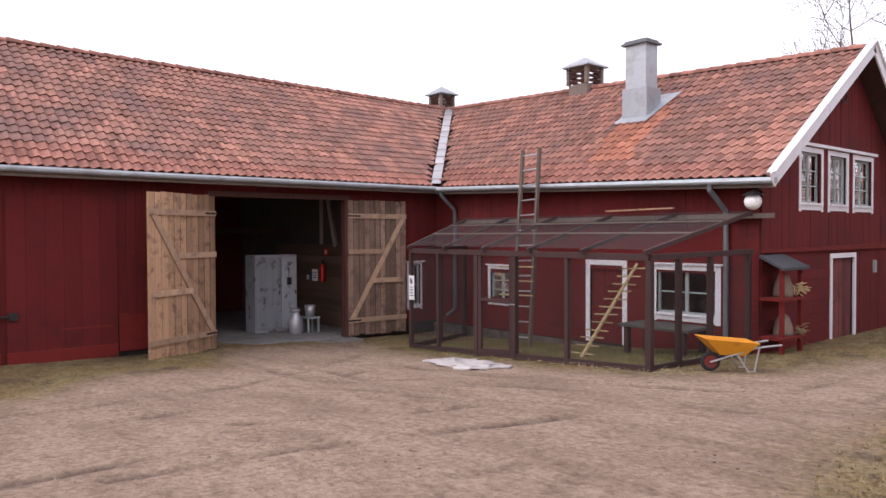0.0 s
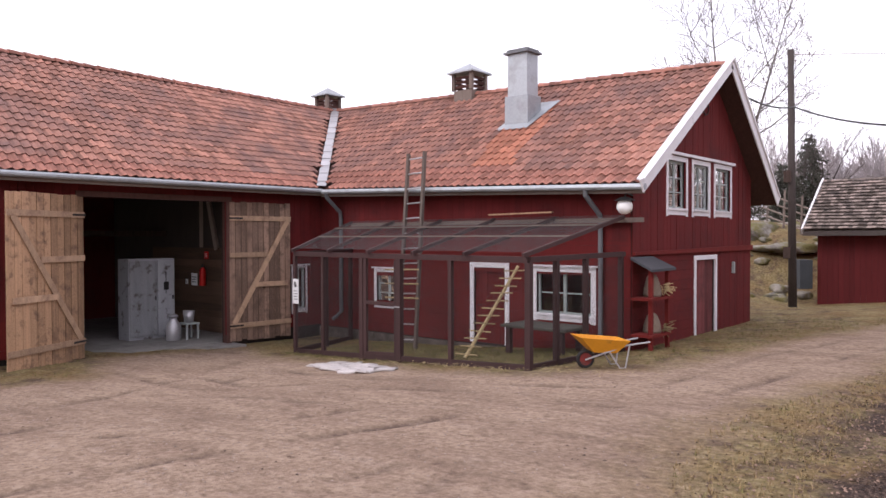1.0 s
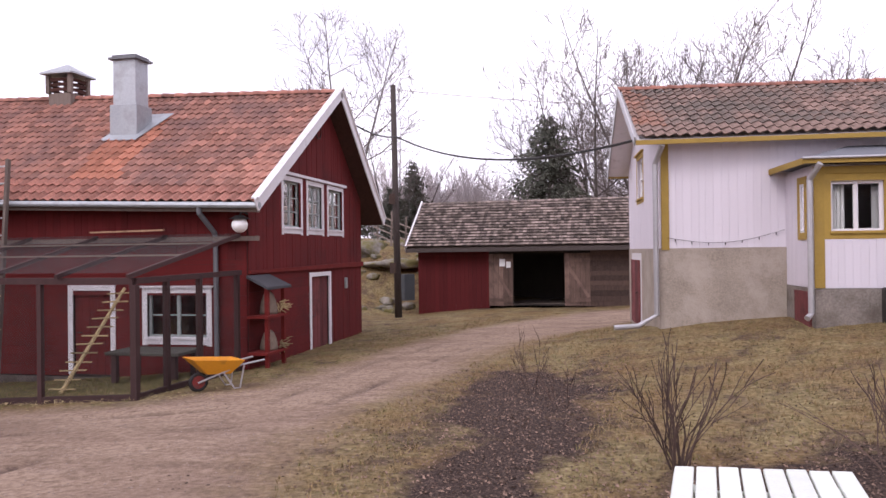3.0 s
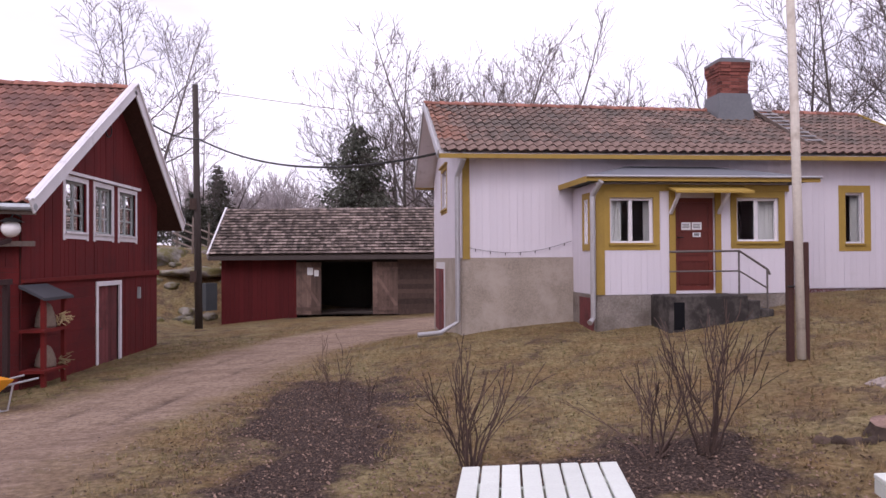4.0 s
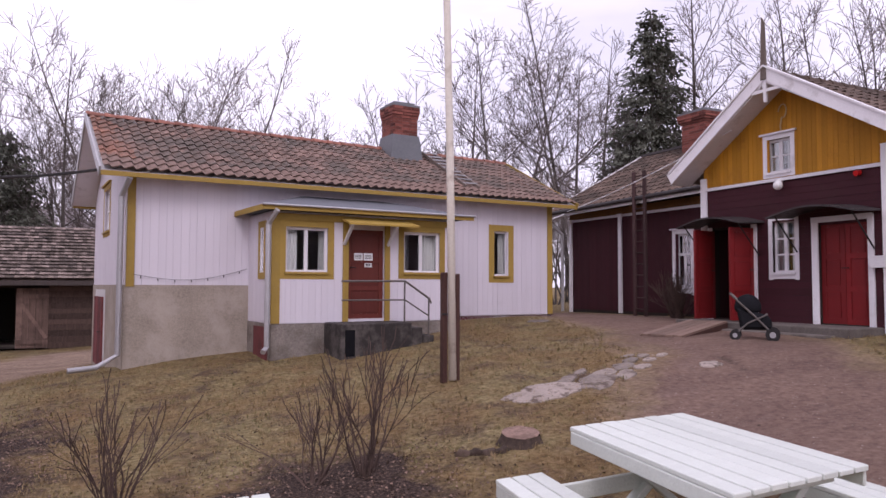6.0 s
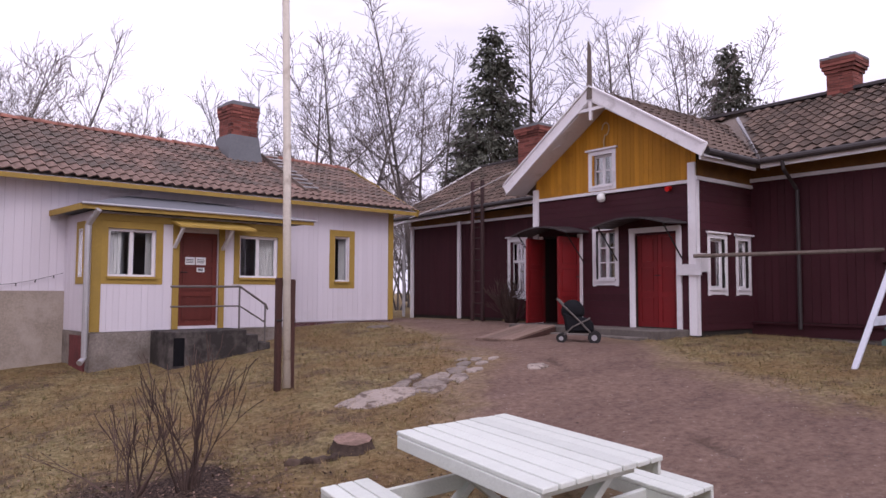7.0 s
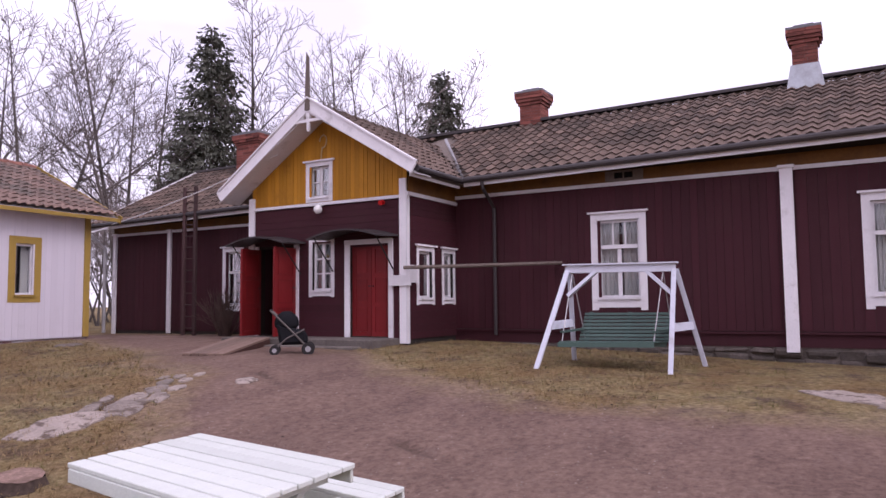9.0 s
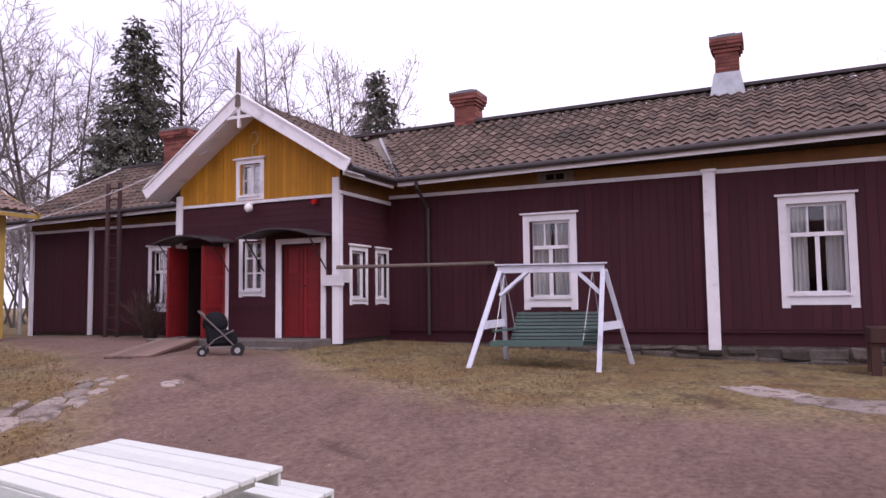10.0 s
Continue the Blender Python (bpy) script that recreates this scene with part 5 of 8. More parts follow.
tiled(hroof, (11.65, 7.27, 4.12), (17.0, 7.27, 4.12), (11.65, 9.7, VAP), (17.0, 9.7, VAP), 0.24, 0.35, TILE_HOUSE, TILE_HOUSE,
      keep=lambda p: p.x < 13.6 + (p.y - 7.3) * 1.45, near=60, seed=37)
tiled(hroof, (17.0, 12.13, 3.98), (11.65, 12.13, 3.98), (17.0, 9.7, VAP), (11.65, 9.7, VAP), 0.24, 0.35, TILE_HOUSE, TILE_HOUSE,
      keep=lambda p: p.x < 13.6 + (12.25 - p.y) * 1.4, near=0, seed=38)
ridge_caps(hroof, (11.65, 9.7, VAP + 0.03), (16.9, 9.7, VAP + 0.03), TILE_HOUSE, 0.12)
bm = bmesh.new()
beam(bm, (HRX, -4.5, HRZ + 0.06), (HRX, 19.4, HRZ - 0.19), 0.34, 0.07)
part("ridge_cap", bm, GUTTER, hroof, "black ridge cap")
bm = bmesh.new()
slab(bm, [(13.45, 7.18, 4.2), (13.6, 7.3, 4.2), (16.6, 9.42, 5.86), (16.48, 9.28, 5.86)], 0.02)
part("valley_flashing", bm, GALV, hroof, "pale valley flashing")
for a, b in (((7.2, 4.13), (9.7, VAP + 0.04)), ((12.15, 3.96), (9.7, VAP + 0.04))):
    bm = bmesh.new()
    beam(bm, (11.58, a[0], a[1]), (11.58, b[0], b[1]), 0.035, 0.24)
    beam(bm, (11.60, a[0], a[1] + 0.13), (11.60, b[0], b[1] + 0.13), 0.14, 0.03)
    part("barge_board", bm, WHITE, hroof, "white barge board")
    bm = bmesh.new()
    slab(bm, [(11.6, a[0], a[1] - 0.09), (VX + 0.02, a[0], a[1] - 0.09), (VX + 0.02, b[0], b[1] - 0.17), (11.6, b[0], b[1] - 0.17)], 0.02)
    part("soffit", bm, WHITE, hroof)
bm = bmesh.new()
hexa(bm, [(11.54, 9.64, VAP - 0.1), (11.59, 9.64, VAP - 0.1), (11.59, 9.76, VAP - 0.1), (11.54, 9.76, VAP - 0.1), (11.555, 9.665, 6.6), (11.58, 9.665, 6.6), (11.58, 9.735, 6.72), (11.555, 9.735, 6.72)])
part("finial", bm, GREY_WOOD, hroof, "weathered wooden gable finial")
bm = bmesh.new()
beam(bm, (11.6, 9.32, 5.32), (11.6, 10.08, 5.32), 0.05, 0.06)
for s_ in (-1, 1):
    beam(bm, (11.6, 9.7, 5.5), (11.6, 9.7 + 0.3 * s_, 5.34), 0.04, 0.05)
hexa(bm, [(11.57, 9.68, 5.1), (11.63, 9.68, 5.1), (11.63, 9.72, 5.1), (11.57, 9.72, 5.1), (11.57, 9.655, 5.52), (11.63, 9.655, 5.52), (11.63, 9.745, 5.52), (11.57, 9.745, 5.52)])
part("gable_ornament", bm, WHITE, hroof)
bm = bmesh.new()
beam(bm, (HEX, -10, HE(-10) - 0.06), (HEX, 7.2, HE(7.2) - 0.06), 0.03, 0.13)
beam(bm, (HEX, 12.25, HE(12.2) - 0.06), (HEX, 19.4, HE(19.4) - 0.06), 0.03, 0.13)
beam(bm, (11.62, 7.32, 4.05), (13.5, 7.32, 4.05), 0.03, 0.13)
part("eave_board", bm, WHITE, hroof, "white eave board")
for pts in (((HEX - 0.08, -10, HE(-10) + 0.01), (HEX - 0.08, 7.15, HE(7.2))), ((HEX - 0.08, 12.3, HE(12.2) + 0.0), (HEX - 0.08, 19.5, HE(19.5))), ((11.65, 7.2, 4.12), (13.4, 7.2, 4.12))):
    bm = bmesh.new()
    tube(bm, pts, 0.06, 10)
    part("gutter", bm, GUTTER, hroof, "dark metal gutter")
bm = bmesh.new()
tube(bm, [(HEX - 0.08, 6.75, 4.1), (HEX - 0.05, 6.75, 3.95), (HX - 0.1, 6.75, 3.6), (HX - 0.1, 6.75, 1.0)], 0.036, 10)
part("downpipe", bm, GUTTER, house, "dark metal downpipe")
bm = bmesh.new()
tube(bm, [(HEX - 0.08, 19.4, HE(19.4)), (HEX, 19.35, 3.7), (HX - 0.2, 19.15, 3.3), (HX - 0.2, 19.15, 0.9)], 0.05, 10)
part("downpipe", bm, GALV, house, "grey downpipe")
wall("wall", Face((0, 19.0, 0), (1, 0, 0), (0, 1, 0)), HX, 21, 0.5, lambda x: min(HE(19) + (x - HEX) * 0.53, HE(19) + (21.5 - x) * 0.53), [], MAROON, house, 0.2, cuts=(17.5,))
wall("wall", Face((0, -10, 0), (1, 0, 0), (0, -1, 0)), HX, 21, 0.5, lambda x: min(HE(-10) + (x - HEX) * 0.5, HE(-10) + (21.5 - x) * 0.5), [], MAROON, house, 0.2, cuts=(17.5,))
wall("wall", Face((21, 0, 0), (0, 1, 0), (1, 0, 0)), -10, 19, 0.3, 4.1, [], MAROON, house, 0.2)
bm = bmesh.new()
beam(bm, (HEX - 0.02, 19.42, HE(19.4)), (HRX, 19.42, HRZ - 0.2), 0.04, 0.16)
part("barge_board", bm, WHITE, hroof)
chimney("house_chimney", (17.35, 1.06), 0.46, 0.48, 5.95, 7.3, BRICK, "narrow brick chimney with a sheet-metal foot", sheet=6.55)
chimney("house_chimney", (17.6, 7.33), 0.56, 0.56, 6.0, 6.95, BRICK, "red brick chimney on the house ridge")
chimney("house_chimney", (17.2, 16.5), 0.9, 0.9, 5.6, 6.9, BRICK, "broad brick chimney behind the gable")

# ---- the ground: one sheet of grass, gravel and leaf-strewn beds ----
BARN_YARD = [(-2.5, -14), (-2.55, 5.4), (-3.0, 6.4), (-3.05, 8.6), (-2.7, 10.6), (-2.4, 13.3), (-1.7, 16), (0.5, 19.8), (4, 22), (4, 24.8), (-0.5, 24.6), (-3.5, 19.9), (-4.6, 15.6),
             (-5.0, 12.6), (-5.4, 11.0), (-7, 9.5), (-13.4, 9.6), (-15.4, 10.4), (-15.5, 7.3), (-13.1, 5.8), (-13.4, 4.2), (-11.3, 2.0), (-12, -14)]
HOUSE_YARD = [(4.0, -14), (4.3, 1.5), (4.9, 4.6), (5.5, 6.4), (6.4, 7.4), (7.6, 8.4), (8.0, 9.8), (9.4, 11.5), (9.8, 14), (11, 18.5), (13.6, 18.5), (13.6, 12.4), (12, 11.5), (11.2, 8.6),
              (10.1, 7.2), (9.4, 6.0), (8.7, 4.8), (8.3, 3.2), (8.7, 1.4), (8.8, -0.4), (8.4, -14)]
LONG_BED = [(-1.6, 4.8), (-2.0, 8.4), (-2.0, 12.2), (-0.9, 12.5), (0.05, 11.6), (0.0, 9.0), (-0.3, 7.2), (-0.2, 5.4)]
ROUND_BED = [(-0.1, 6.0), (0.9, 7.2), (1.9, 7.5), (2.95, 7.15), (3.2, 6.3), (3.0, 5.6), (1.6, 5.2), (0.3, 5.2)]


def inside(poly, x, y):
    """Signed distance to the outline of poly, above 0 inside, for arrays."""
    near, odd = np.full(x.shape, 1e9), np.zeros(x.shape, bool)
    for (ax, ay), (bx, by) in zip(poly, poly[1:] + poly[:1]):
        t = np.clip(((x - ax) * (bx - ax) + (y - ay) * (by - ay)) / ((bx - ax) ** 2 + (by - ay) ** 2), 0, 1)
        near = np.minimum(near, np.hypot(x - ax - t * (bx - ax), y - ay - t * (by - ay)))
        if ay != by:
            odd ^= ((ay > y) != (by > y)) & (x < (bx - ax) * (y - ay) / (by - ay) + ax)
    return np.where(odd, near, -near)


def steps_out(lo, hi, fine, far):
    mid = list(np.arange(lo, hi + fine / 2, fine))
    out, d = [], fine
    while (out[-1] if out else 0) < far:
        d *= 1.28
        out.append((out[-1] if out else 0) + d)
    return np.array([lo - o for o in reversed(out)] + mid + [hi + o for o in out])


gx, gy = steps_out(-17, 16, 0.11, 600), steps_out(-1, 26, 0.11, 600)
X, Y = np.meshgrid(gx, gy)
Z = np.array([[ground_z(min(max(x, -60), 60), min(max(y, -60), 70)) + 0.022 * noise.noise((x * 0.9, y * 0.9, 0)) + 0.009 * noise.noise((x * 3.1, y * 3.1, 5)) for x in gx] for y in gy])
nx, ny = len(gx), len(gy)
idx = np.arange(nx * ny).reshape(ny, nx)
quads = np.stack([idx[:-1, :-1], idx[:-1, 1:], idx[1:, 1:], idx[1:, :-1]], -1).reshape(-1, 4)
gdata = bpy.data.meshes.new("ground")
gdata.from_pydata(np.stack([X, Y, Z], -1).reshape(-1, 3).tolist(), [], quads.tolist())
gdata.polygons.foreach_set("use_smooth", [True] * len(gdata.polygons))
GRAVEL_D = np.maximum(inside(BARN_YARD, X, Y), inside(HOUSE_YARD, X, Y))
BED_D = np.maximum(inside(LONG_BED, X, Y), inside(ROUND_BED, X, Y))
HOUSE_D = inside(HOUSE_YARD, X, Y)
RUTS = [[(-10.3, 1.0), (-10.3, 3.2), (-10.6, 5.0), (-11.8, 7.1), (-13, 8.8)], [(-6.3, 2.0), (-6.1, 3.5), (-5.9, 4.1), (-5.7, 5.0), (-5.4, 6.4)], [(-11.5, 7.0), (-9.8, 6.7), (-8.9, 7.3), (-7.4, 7.5), (-5.6, 8.0), (-4.2, 7.9)],
        [(-6.7, 0.5), (-6.75, 2.0), (-6.7, 2.9)], [(-3.8, 4.2), (-4.1, 5.5), (-3.9, 6.3)], [(-9.2, 0.5), (-8.9, 3.4), (-9.6, 5.6), (-10.9, 7.6)], [(-3.6, 9.5), (-3.3, 13.0), (-2.6, 16.5)], [(-4.5, 9.0), (-4.4, 13.2), (-3.6, 16.8)],
        [(-13.2, 6.4), (-11.2, 6.2), (-9.6, 5.9), (-7.6, 6.1), (-5.6, 7.0)], [(-11.6, 8.4), (-9.2, 8.1), (-7.0, 8.5), (-5.0, 9.0)], [(-7.6, 3.6), (-6.9, 4.9), (-6.6, 6.2)], [(-5.2, 2.6), (-4.6, 3.6), (-4.4, 4.6)],
        [(6.1, 3.4), (6.5, 4.2)], [(7.8, 7.0), (8.3, 7.8)], [(6.6, 1.9), (7.4, 2.3)]]
RUT = np.zeros(X.shape)
for line in RUTS:
    for (ax, ay), (bx, by) in zip(line, line[1:]):
        t = np.clip(((X - ax) * (bx - ax) + (Y - ay) * (by - ay)) / ((bx - ax) ** 2 + (by - ay) ** 2), 0, 1)
        RUT = np.maximum(RUT, np.exp(-(np.hypot(X - ax - t * (bx - ax), Y - ay - t * (by - ay)) / 0.085) ** 2))
WORN = np.array([[max(0.0, 0.5 + 1.6 * noise.noise((x * 0.8, y * 0.8, 3))) for x in gx] for y in gy])
RUT *= np.clip(WORN, 0, 1)
Z -= 0.04 * RUT
gdata.vertices.foreach_set("co", np.stack([X, Y, Z], -1).ravel().astype(np.float32))
for key, field in (("gravel", GRAVEL_D), ("bed", BED_D), ("loam", HOUSE_D), ("rut", RUT * 3)):
    gdata.attributes.new(key, "FLOAT", "POINT").data.foreach_set("value", np.clip(field, -3, 3).ravel().astype(np.float32))


def ground_material():
    m = bpy.data.materials.new("yard_ground")
    m.use_nodes = True
    n, l = m.node_tree.nodes, m.node_tree.links
    b = n["Principled BSDF"]
    b.inputs["Roughness"].default_value, b.inputs["Specular IOR Level"].default_value = 0.95, 0.15
    tc = n.new("ShaderNodeTexCoord")

    def tex(scale, detail=6, rough=0.6, stretch=(1, 1, 1)):
        mp = n.new("ShaderNodeMapping")
        mp.inputs["Scale"].default_value = stretch
        l.new(tc.outputs["Object"], mp.inputs["Vector"])
        t = n.new("ShaderNodeTexNoise")
        t.inputs["Scale"].default_value, t.inputs["Detail"].default_value, t.inputs["Roughness"].default_value = scale, detail, rough
        l.new(mp.outputs["Vector"], t.inputs["Vector"])
        return t.outputs["Fac"]

    def math2(op, a, b_):
        t = n.new("ShaderNodeMath")
        t.operation = op
        for k, v in enumerate((a, b_)):
            if isinstance(v, (int, float)):
                t.inputs[k].default_value = v
            else:
                l.new(v, t.inputs[k])
        return t.outputs[0]

    def ramp(fac, stops):
        t = n.new("ShaderNodeValToRGB")
        while len(t.color_ramp.elements) < len(stops):
            t.color_ramp.elements.new(0.5)
        for e, (p, c) in zip(t.color_ramp.elements, stops):
            e.position, e.color = p, (*c, 1)
        l.new(fac, t.inputs["Fac"])
        return t.outputs["Color"]

    def mix(fac, a, b_):
        t = n.new("ShaderNodeMixRGB")
        if isinstance(fac, float):
            t.inputs["Fac"].default_value = fac
        else:
            l.new(fac, t.inputs["Fac"])
        l.new(a, t.inputs["Color1"])
        l.new(b_, t.inputs["Color2"])
        return t.outputs["Color"]

    def edge(key, wobble, soft, shift=0.0):
        a = n.new("ShaderNodeAttribute")
        a.attribute_name = key
        s = math2("ADD", a.outputs["Fac"], math2("MULTIPLY", math2("SUBTRACT", tex(0.9, 9, 0.7), 0.5), wobble))
        t = n.new("ShaderNodeMapRange")
        t.inputs["From Min"].default_value, t.inputs["From Max"].default_value = shift - soft, shift + soft
        l.new(s, t.inputs["Value"])
        return t.outputs["Result"]

    patch, fine, grit = tex(0.55, 5), tex(14, 6, 0.7), tex(70, 3, 0.6)
    tracks = tex(1.4, 5, 0.55, (0.35, 1.0, 1))
    grass = mix(patch, ramp(fine, [(0.3, (0.10, 0.078, 0.034)), (0.5, (0.27, 0.212, 0.102)), (0.7, (0.47, 0.385, 0.22))]),
                ramp(fine, [(0.3, (0.072, 0.058, 0.026)), (0.5, (0.195, 0.155, 0.072)), (0.72, (0.345, 0.275, 0.155))]))
    bare = ramp(tex(1.7, 8, 0.7), [(0.46, (0, 0, 0)), (0.62, (1, 1, 1))])
    grass = mix(bare, grass, ramp(fine, [(0.3, (0.06, 0.042, 0.03)), (0.7, (0.155, 0.105, 0.072))]))
    rust = ramp(tex(0.8, 8, 0.72), [(0.42, (0, 0, 0)), (0.62, (0.85, 0.85, 0.85))])
    grass = mix(rust, grass, ramp(fine, [(0.3, (0.085, 0.05, 0.022)), (0.5, (0.19, 0.12, 0.052)), (0.7, (0.31, 0.205, 0.105))]))
    sand = ramp(fine, [(0.28, (0.18, 0.124, 0.088)), (0.5, (0.335, 0.242, 0.177)), (0.72, (0.46, 0.35, 0.27))])
    sand = mix(ramp(tracks, [(0.42, (0, 0, 0)), (0.66, (0.7, 0.7, 0.7))]), sand, ramp(fine, [(0.3, (0.135, 0.09, 0.066)), (0.7, (0.26, 0.178, 0.132))]))
    clods = ramp(tex(4.5, 9, 0.78, (0.6, 1.0, 1)), [(0.5, (0, 0, 0)), (0.64, (0.62, 0.62, 0.62))])
    sand = mix(clods, sand, ramp(fine, [(0.3, (0.10, 0.066, 0.048)), (0.7, (0.22, 0.15, 0.11))]))
    pale = ramp(tex(3.2, 9, 0.78, (0.5, 1.1, 1)), [(0.55, (0, 0, 0)), (0.7, (0.5, 0.5, 0.5))])
    sand = mix(pale, sand, ramp(fine, [(0.3, (0.34, 0.255, 0.20)), (0.7, (0.50, 0.40, 0.33))]))
    loam = ramp(fine, [(0.28, (0.135, 0.085, 0.066)), (0.5, (0.218, 0.143, 0.112)), (0.72, (0.30, 0.208, 0.168))])
    loam = mix(ramp(tracks, [(0.45, (0, 0, 0)), (0.7, (0.6, 0.6, 0.6))]), loam, ramp(fine, [(0.3, (0.08, 0.048, 0.04)), (0.7, (0.16, 0.10, 0.082))]))
    loam = mix(math2("MULTIPLY", clods, 0.6), loam, ramp(fine, [(0.3, (0.075, 0.047, 0.039)), (0.7, (0.15, 0.10, 0.082))]))
    loam = mix(math2("MULTIPLY", pale, 0.6), loam, ramp(fine, [(0.3, (0.22, 0.155, 0.135)), (0.7, (0.35, 0.26, 0.235))]))
    earth = ramp(tex(34, 4, 0.75), [(0.36, (0.022, 0.015, 0.012)), (0.52, (0.062, 0.042, 0.034)), (0.64, (0.15, 0.102, 0.082)), (0.74, (0.28, 0.205, 0.168))])
    worn_in = n.new("ShaderNodeAttribute")
    worn_in.attribute_name = "rut"
    broken = ramp(tex(2.6, 7, 0.75), [(0.38, (0, 0, 0)), (0.52, (1, 1, 1))])
    track = math2("MULTIPLY", math2("MULTIPLY", worn_in.outputs["Fac"], 0.33), broken)
    gravel = mix(edge("loam", 0.6, 0.3), sand, loam)
    gravel = mix(track, gravel, ramp(fine, [(0.3, (0.065, 0.043, 0.033)), (0.7, (0.14, 0.094, 0.072))]))
    scuff = ramp(tex(9, 8, 0.8, (0.55, 1.0, 1)), [(0.56, (0, 0, 0)), (0.68, (0.5, 0.5, 0.5))])
    gravel = mix(scuff, gravel, ramp(fine, [(0.3, (0.075, 0.05, 0.039)), (0.7, (0.17, 0.115, 0.09))]))
    bright = ramp(tex(13, 7, 0.8), [(0.6, (0, 0, 0)), (0.7, (0.55, 0.55, 0.55))])
    gravel = mix(bright, gravel, ramp(fine, [(0.3, (0.27, 0.2, 0.165)), (0.7, (0.46, 0.37, 0.32))]))
    thatch = ramp(tex(7, 8, 0.8), [(0.54, (0, 0, 0)), (0.68, (0.32, 0.32, 0.32))])
    grass = mix(thatch, grass, ramp(fine, [(0.3, (0.055, 0.038, 0.024)), (0.7, (0.13, 0.09, 0.055))]))
    colour = mix(edge("gravel", 2.2, 0.5), grass, gravel)
    colour = mix(edge("bed", 3.4, 0.22, 0.12), colour, earth)
    specks = ramp(tex(48, 2, 0.5), [(0.68, (0, 0, 0)), (0.72, (1, 1, 1))])
    colour = mix(math2("MULTIPLY", specks, 0.22), colour, ramp(grit, [(0.3, (0.30, 0.24, 0.20)), (0.7, (0.46, 0.40, 0.36))]))
    l.new(colour, b.inputs["Base Color"])
    bp = n.new("ShaderNodeBump")
    bp.inputs["Strength"].default_value, bp.inputs["Distance"].default_value = 0.9, 0.045
    l.new(math2("ADD", math2("ADD", fine, math2("MULTIPLY", grit, 0.5)), math2("MULTIPLY", tracks, 1.2)), bp.inputs["Height"])
    l.new(bp.outputs["Normal"], b.inputs["Normal"])
    return m


gdata.materials.append(ground_material())
ground = tagged(new("ground", gdata), "rough gravel yard running into dry grass and leaf-strewn beds", "ground", kind="structure")


def gz(x, y):
    """The sheet's own height at a place."""
    i, j = int(np.searchsorted(gx, x)), int(np.searchsorted(gy, y))
    s, t = (x - gx[i - 1]) / (gx[i] - gx[i - 1]), (y - gy[j - 1]) / (gy[j] - gy[j - 1])
    return float((Z[j - 1, i - 1] * (1 - s) + Z[j - 1, i] * s) * (1 - t) + (Z[j, i - 1] * (1 - s) + Z[j, i] * s) * t)


def scatter(name, n, area, want, make, material, label, category, seed):
    """Many small pieces strewn over an area as one object."""
    rng = np.random.default_rng(seed)
    xs, ys = rng.uniform(area[0], area[1], n), rng.uniform(area[2], area[3], n)
    ok = want(xs, ys, rng)
    verts, faces = [], []
    for x, y in zip(xs[ok], ys[ok]):
        v, f = make(rng)
        k, z = len(verts), gz(x, y)
        verts.extend([(x + a, y + b_, z + c) for a, b_, c in v])
        faces.extend([tuple(q + k for q in g) for g in f])
    ob = pymesh(name, verts, faces, material)
    return tagged(ob, label, category, kind="stuff")


def tuft(rng):
    v, f = [], []
    for k in range(5):
        a, h, r = rng.uniform(0, 6.28), rng.uniform(0.02, 0.065), rng.uniform(0.0, 0.05)
        lean = rng.uniform(0.01, 0.07)
        x, y, c, s = r * math.cos(a * 2), r * math.sin(a * 2), math.cos(a), math.sin(a)
        i = len(v)
        v += [(x - s * 0.004, y + c * 0.004, -0.005), (x + s * 0.004, y - c * 0.004, -0.005), (x + c * lean, y + s * lean, h)]
        f.append((i, i + 1, i + 2))
    return v, f


def pebble(rng):
    r = rng.uniform(0.004, 0.014)
    a = rng.uniform(0, 6.28)
    v = [(r * math.cos(a + k * 1.57) * rng.uniform(0.7, 1.3), r * math.sin(a + k * 1.57) * rng.uniform(0.7, 1.3), 0.0) for k in range(4)] + [(0, 0, r * 0.7)]
    return v, [(0, 1, 4), (1, 2, 4), (2, 3, 4), (3, 0, 4)]


def dead_leaf(rng):
    a, r, t = rng.uniform(0, 6.28), rng.uniform(0.008, 0.02), rng.uniform(0.0, 0.012)
    c, s = math.cos(a), math.sin(a)
    return [(r * c, r * s, 0.004 + t), (-r * s * 0.6, r * c * 0.6, 0.008), (-r * c, -r * s, 0.004), (r * s * 0.6, -r * c * 0.6, 0.012 + t)], [(0, 1, 2), (0, 2, 3)]


grassy = lambda x, y: (np.maximum(inside(BARN_YARD, x, y), inside(HOUSE_YARD, x, y)) < -0.1) & (np.maximum(inside(LONG_BED, x, y), inside(ROUND_BED, x, y)) < 0.05)
off_roofs = lambda x, y: (x < 13.9) & ~((y > 14.6) & (x > 0.8)) & (x > -15.9)
GRASS_DRY = surface("dry_grass", (0.25, 0.178, 0.088), 0.35, 0.9, (2, 2, 2), 20, 0.1, per="island")
GRASS_GREEN = surface("new_grass", (0.16, 0.142, 0.055), 0.35, 0.9, (2, 2, 2), 20, 0.1, per="island")
LEAF_DRY = surface("fallen_leaf", (0.19, 0.127, 0.095), 0.5, 0.85, (5, 5, 5), 40, 0.1, per="island")
PEBBLE = surface("pebble", (0.25, 0.195, 0.165), 0.35, 0.9, (5, 5, 5), 40, 0.1, per="island")
scatter("dry_grass", 26000, (-4, 14, 2.5, 24), lambda x, y, r: grassy(x, y) & off_roofs(x, y), tuft, GRASS_DRY, "short dry winter grass in tufts", "grass", 1)
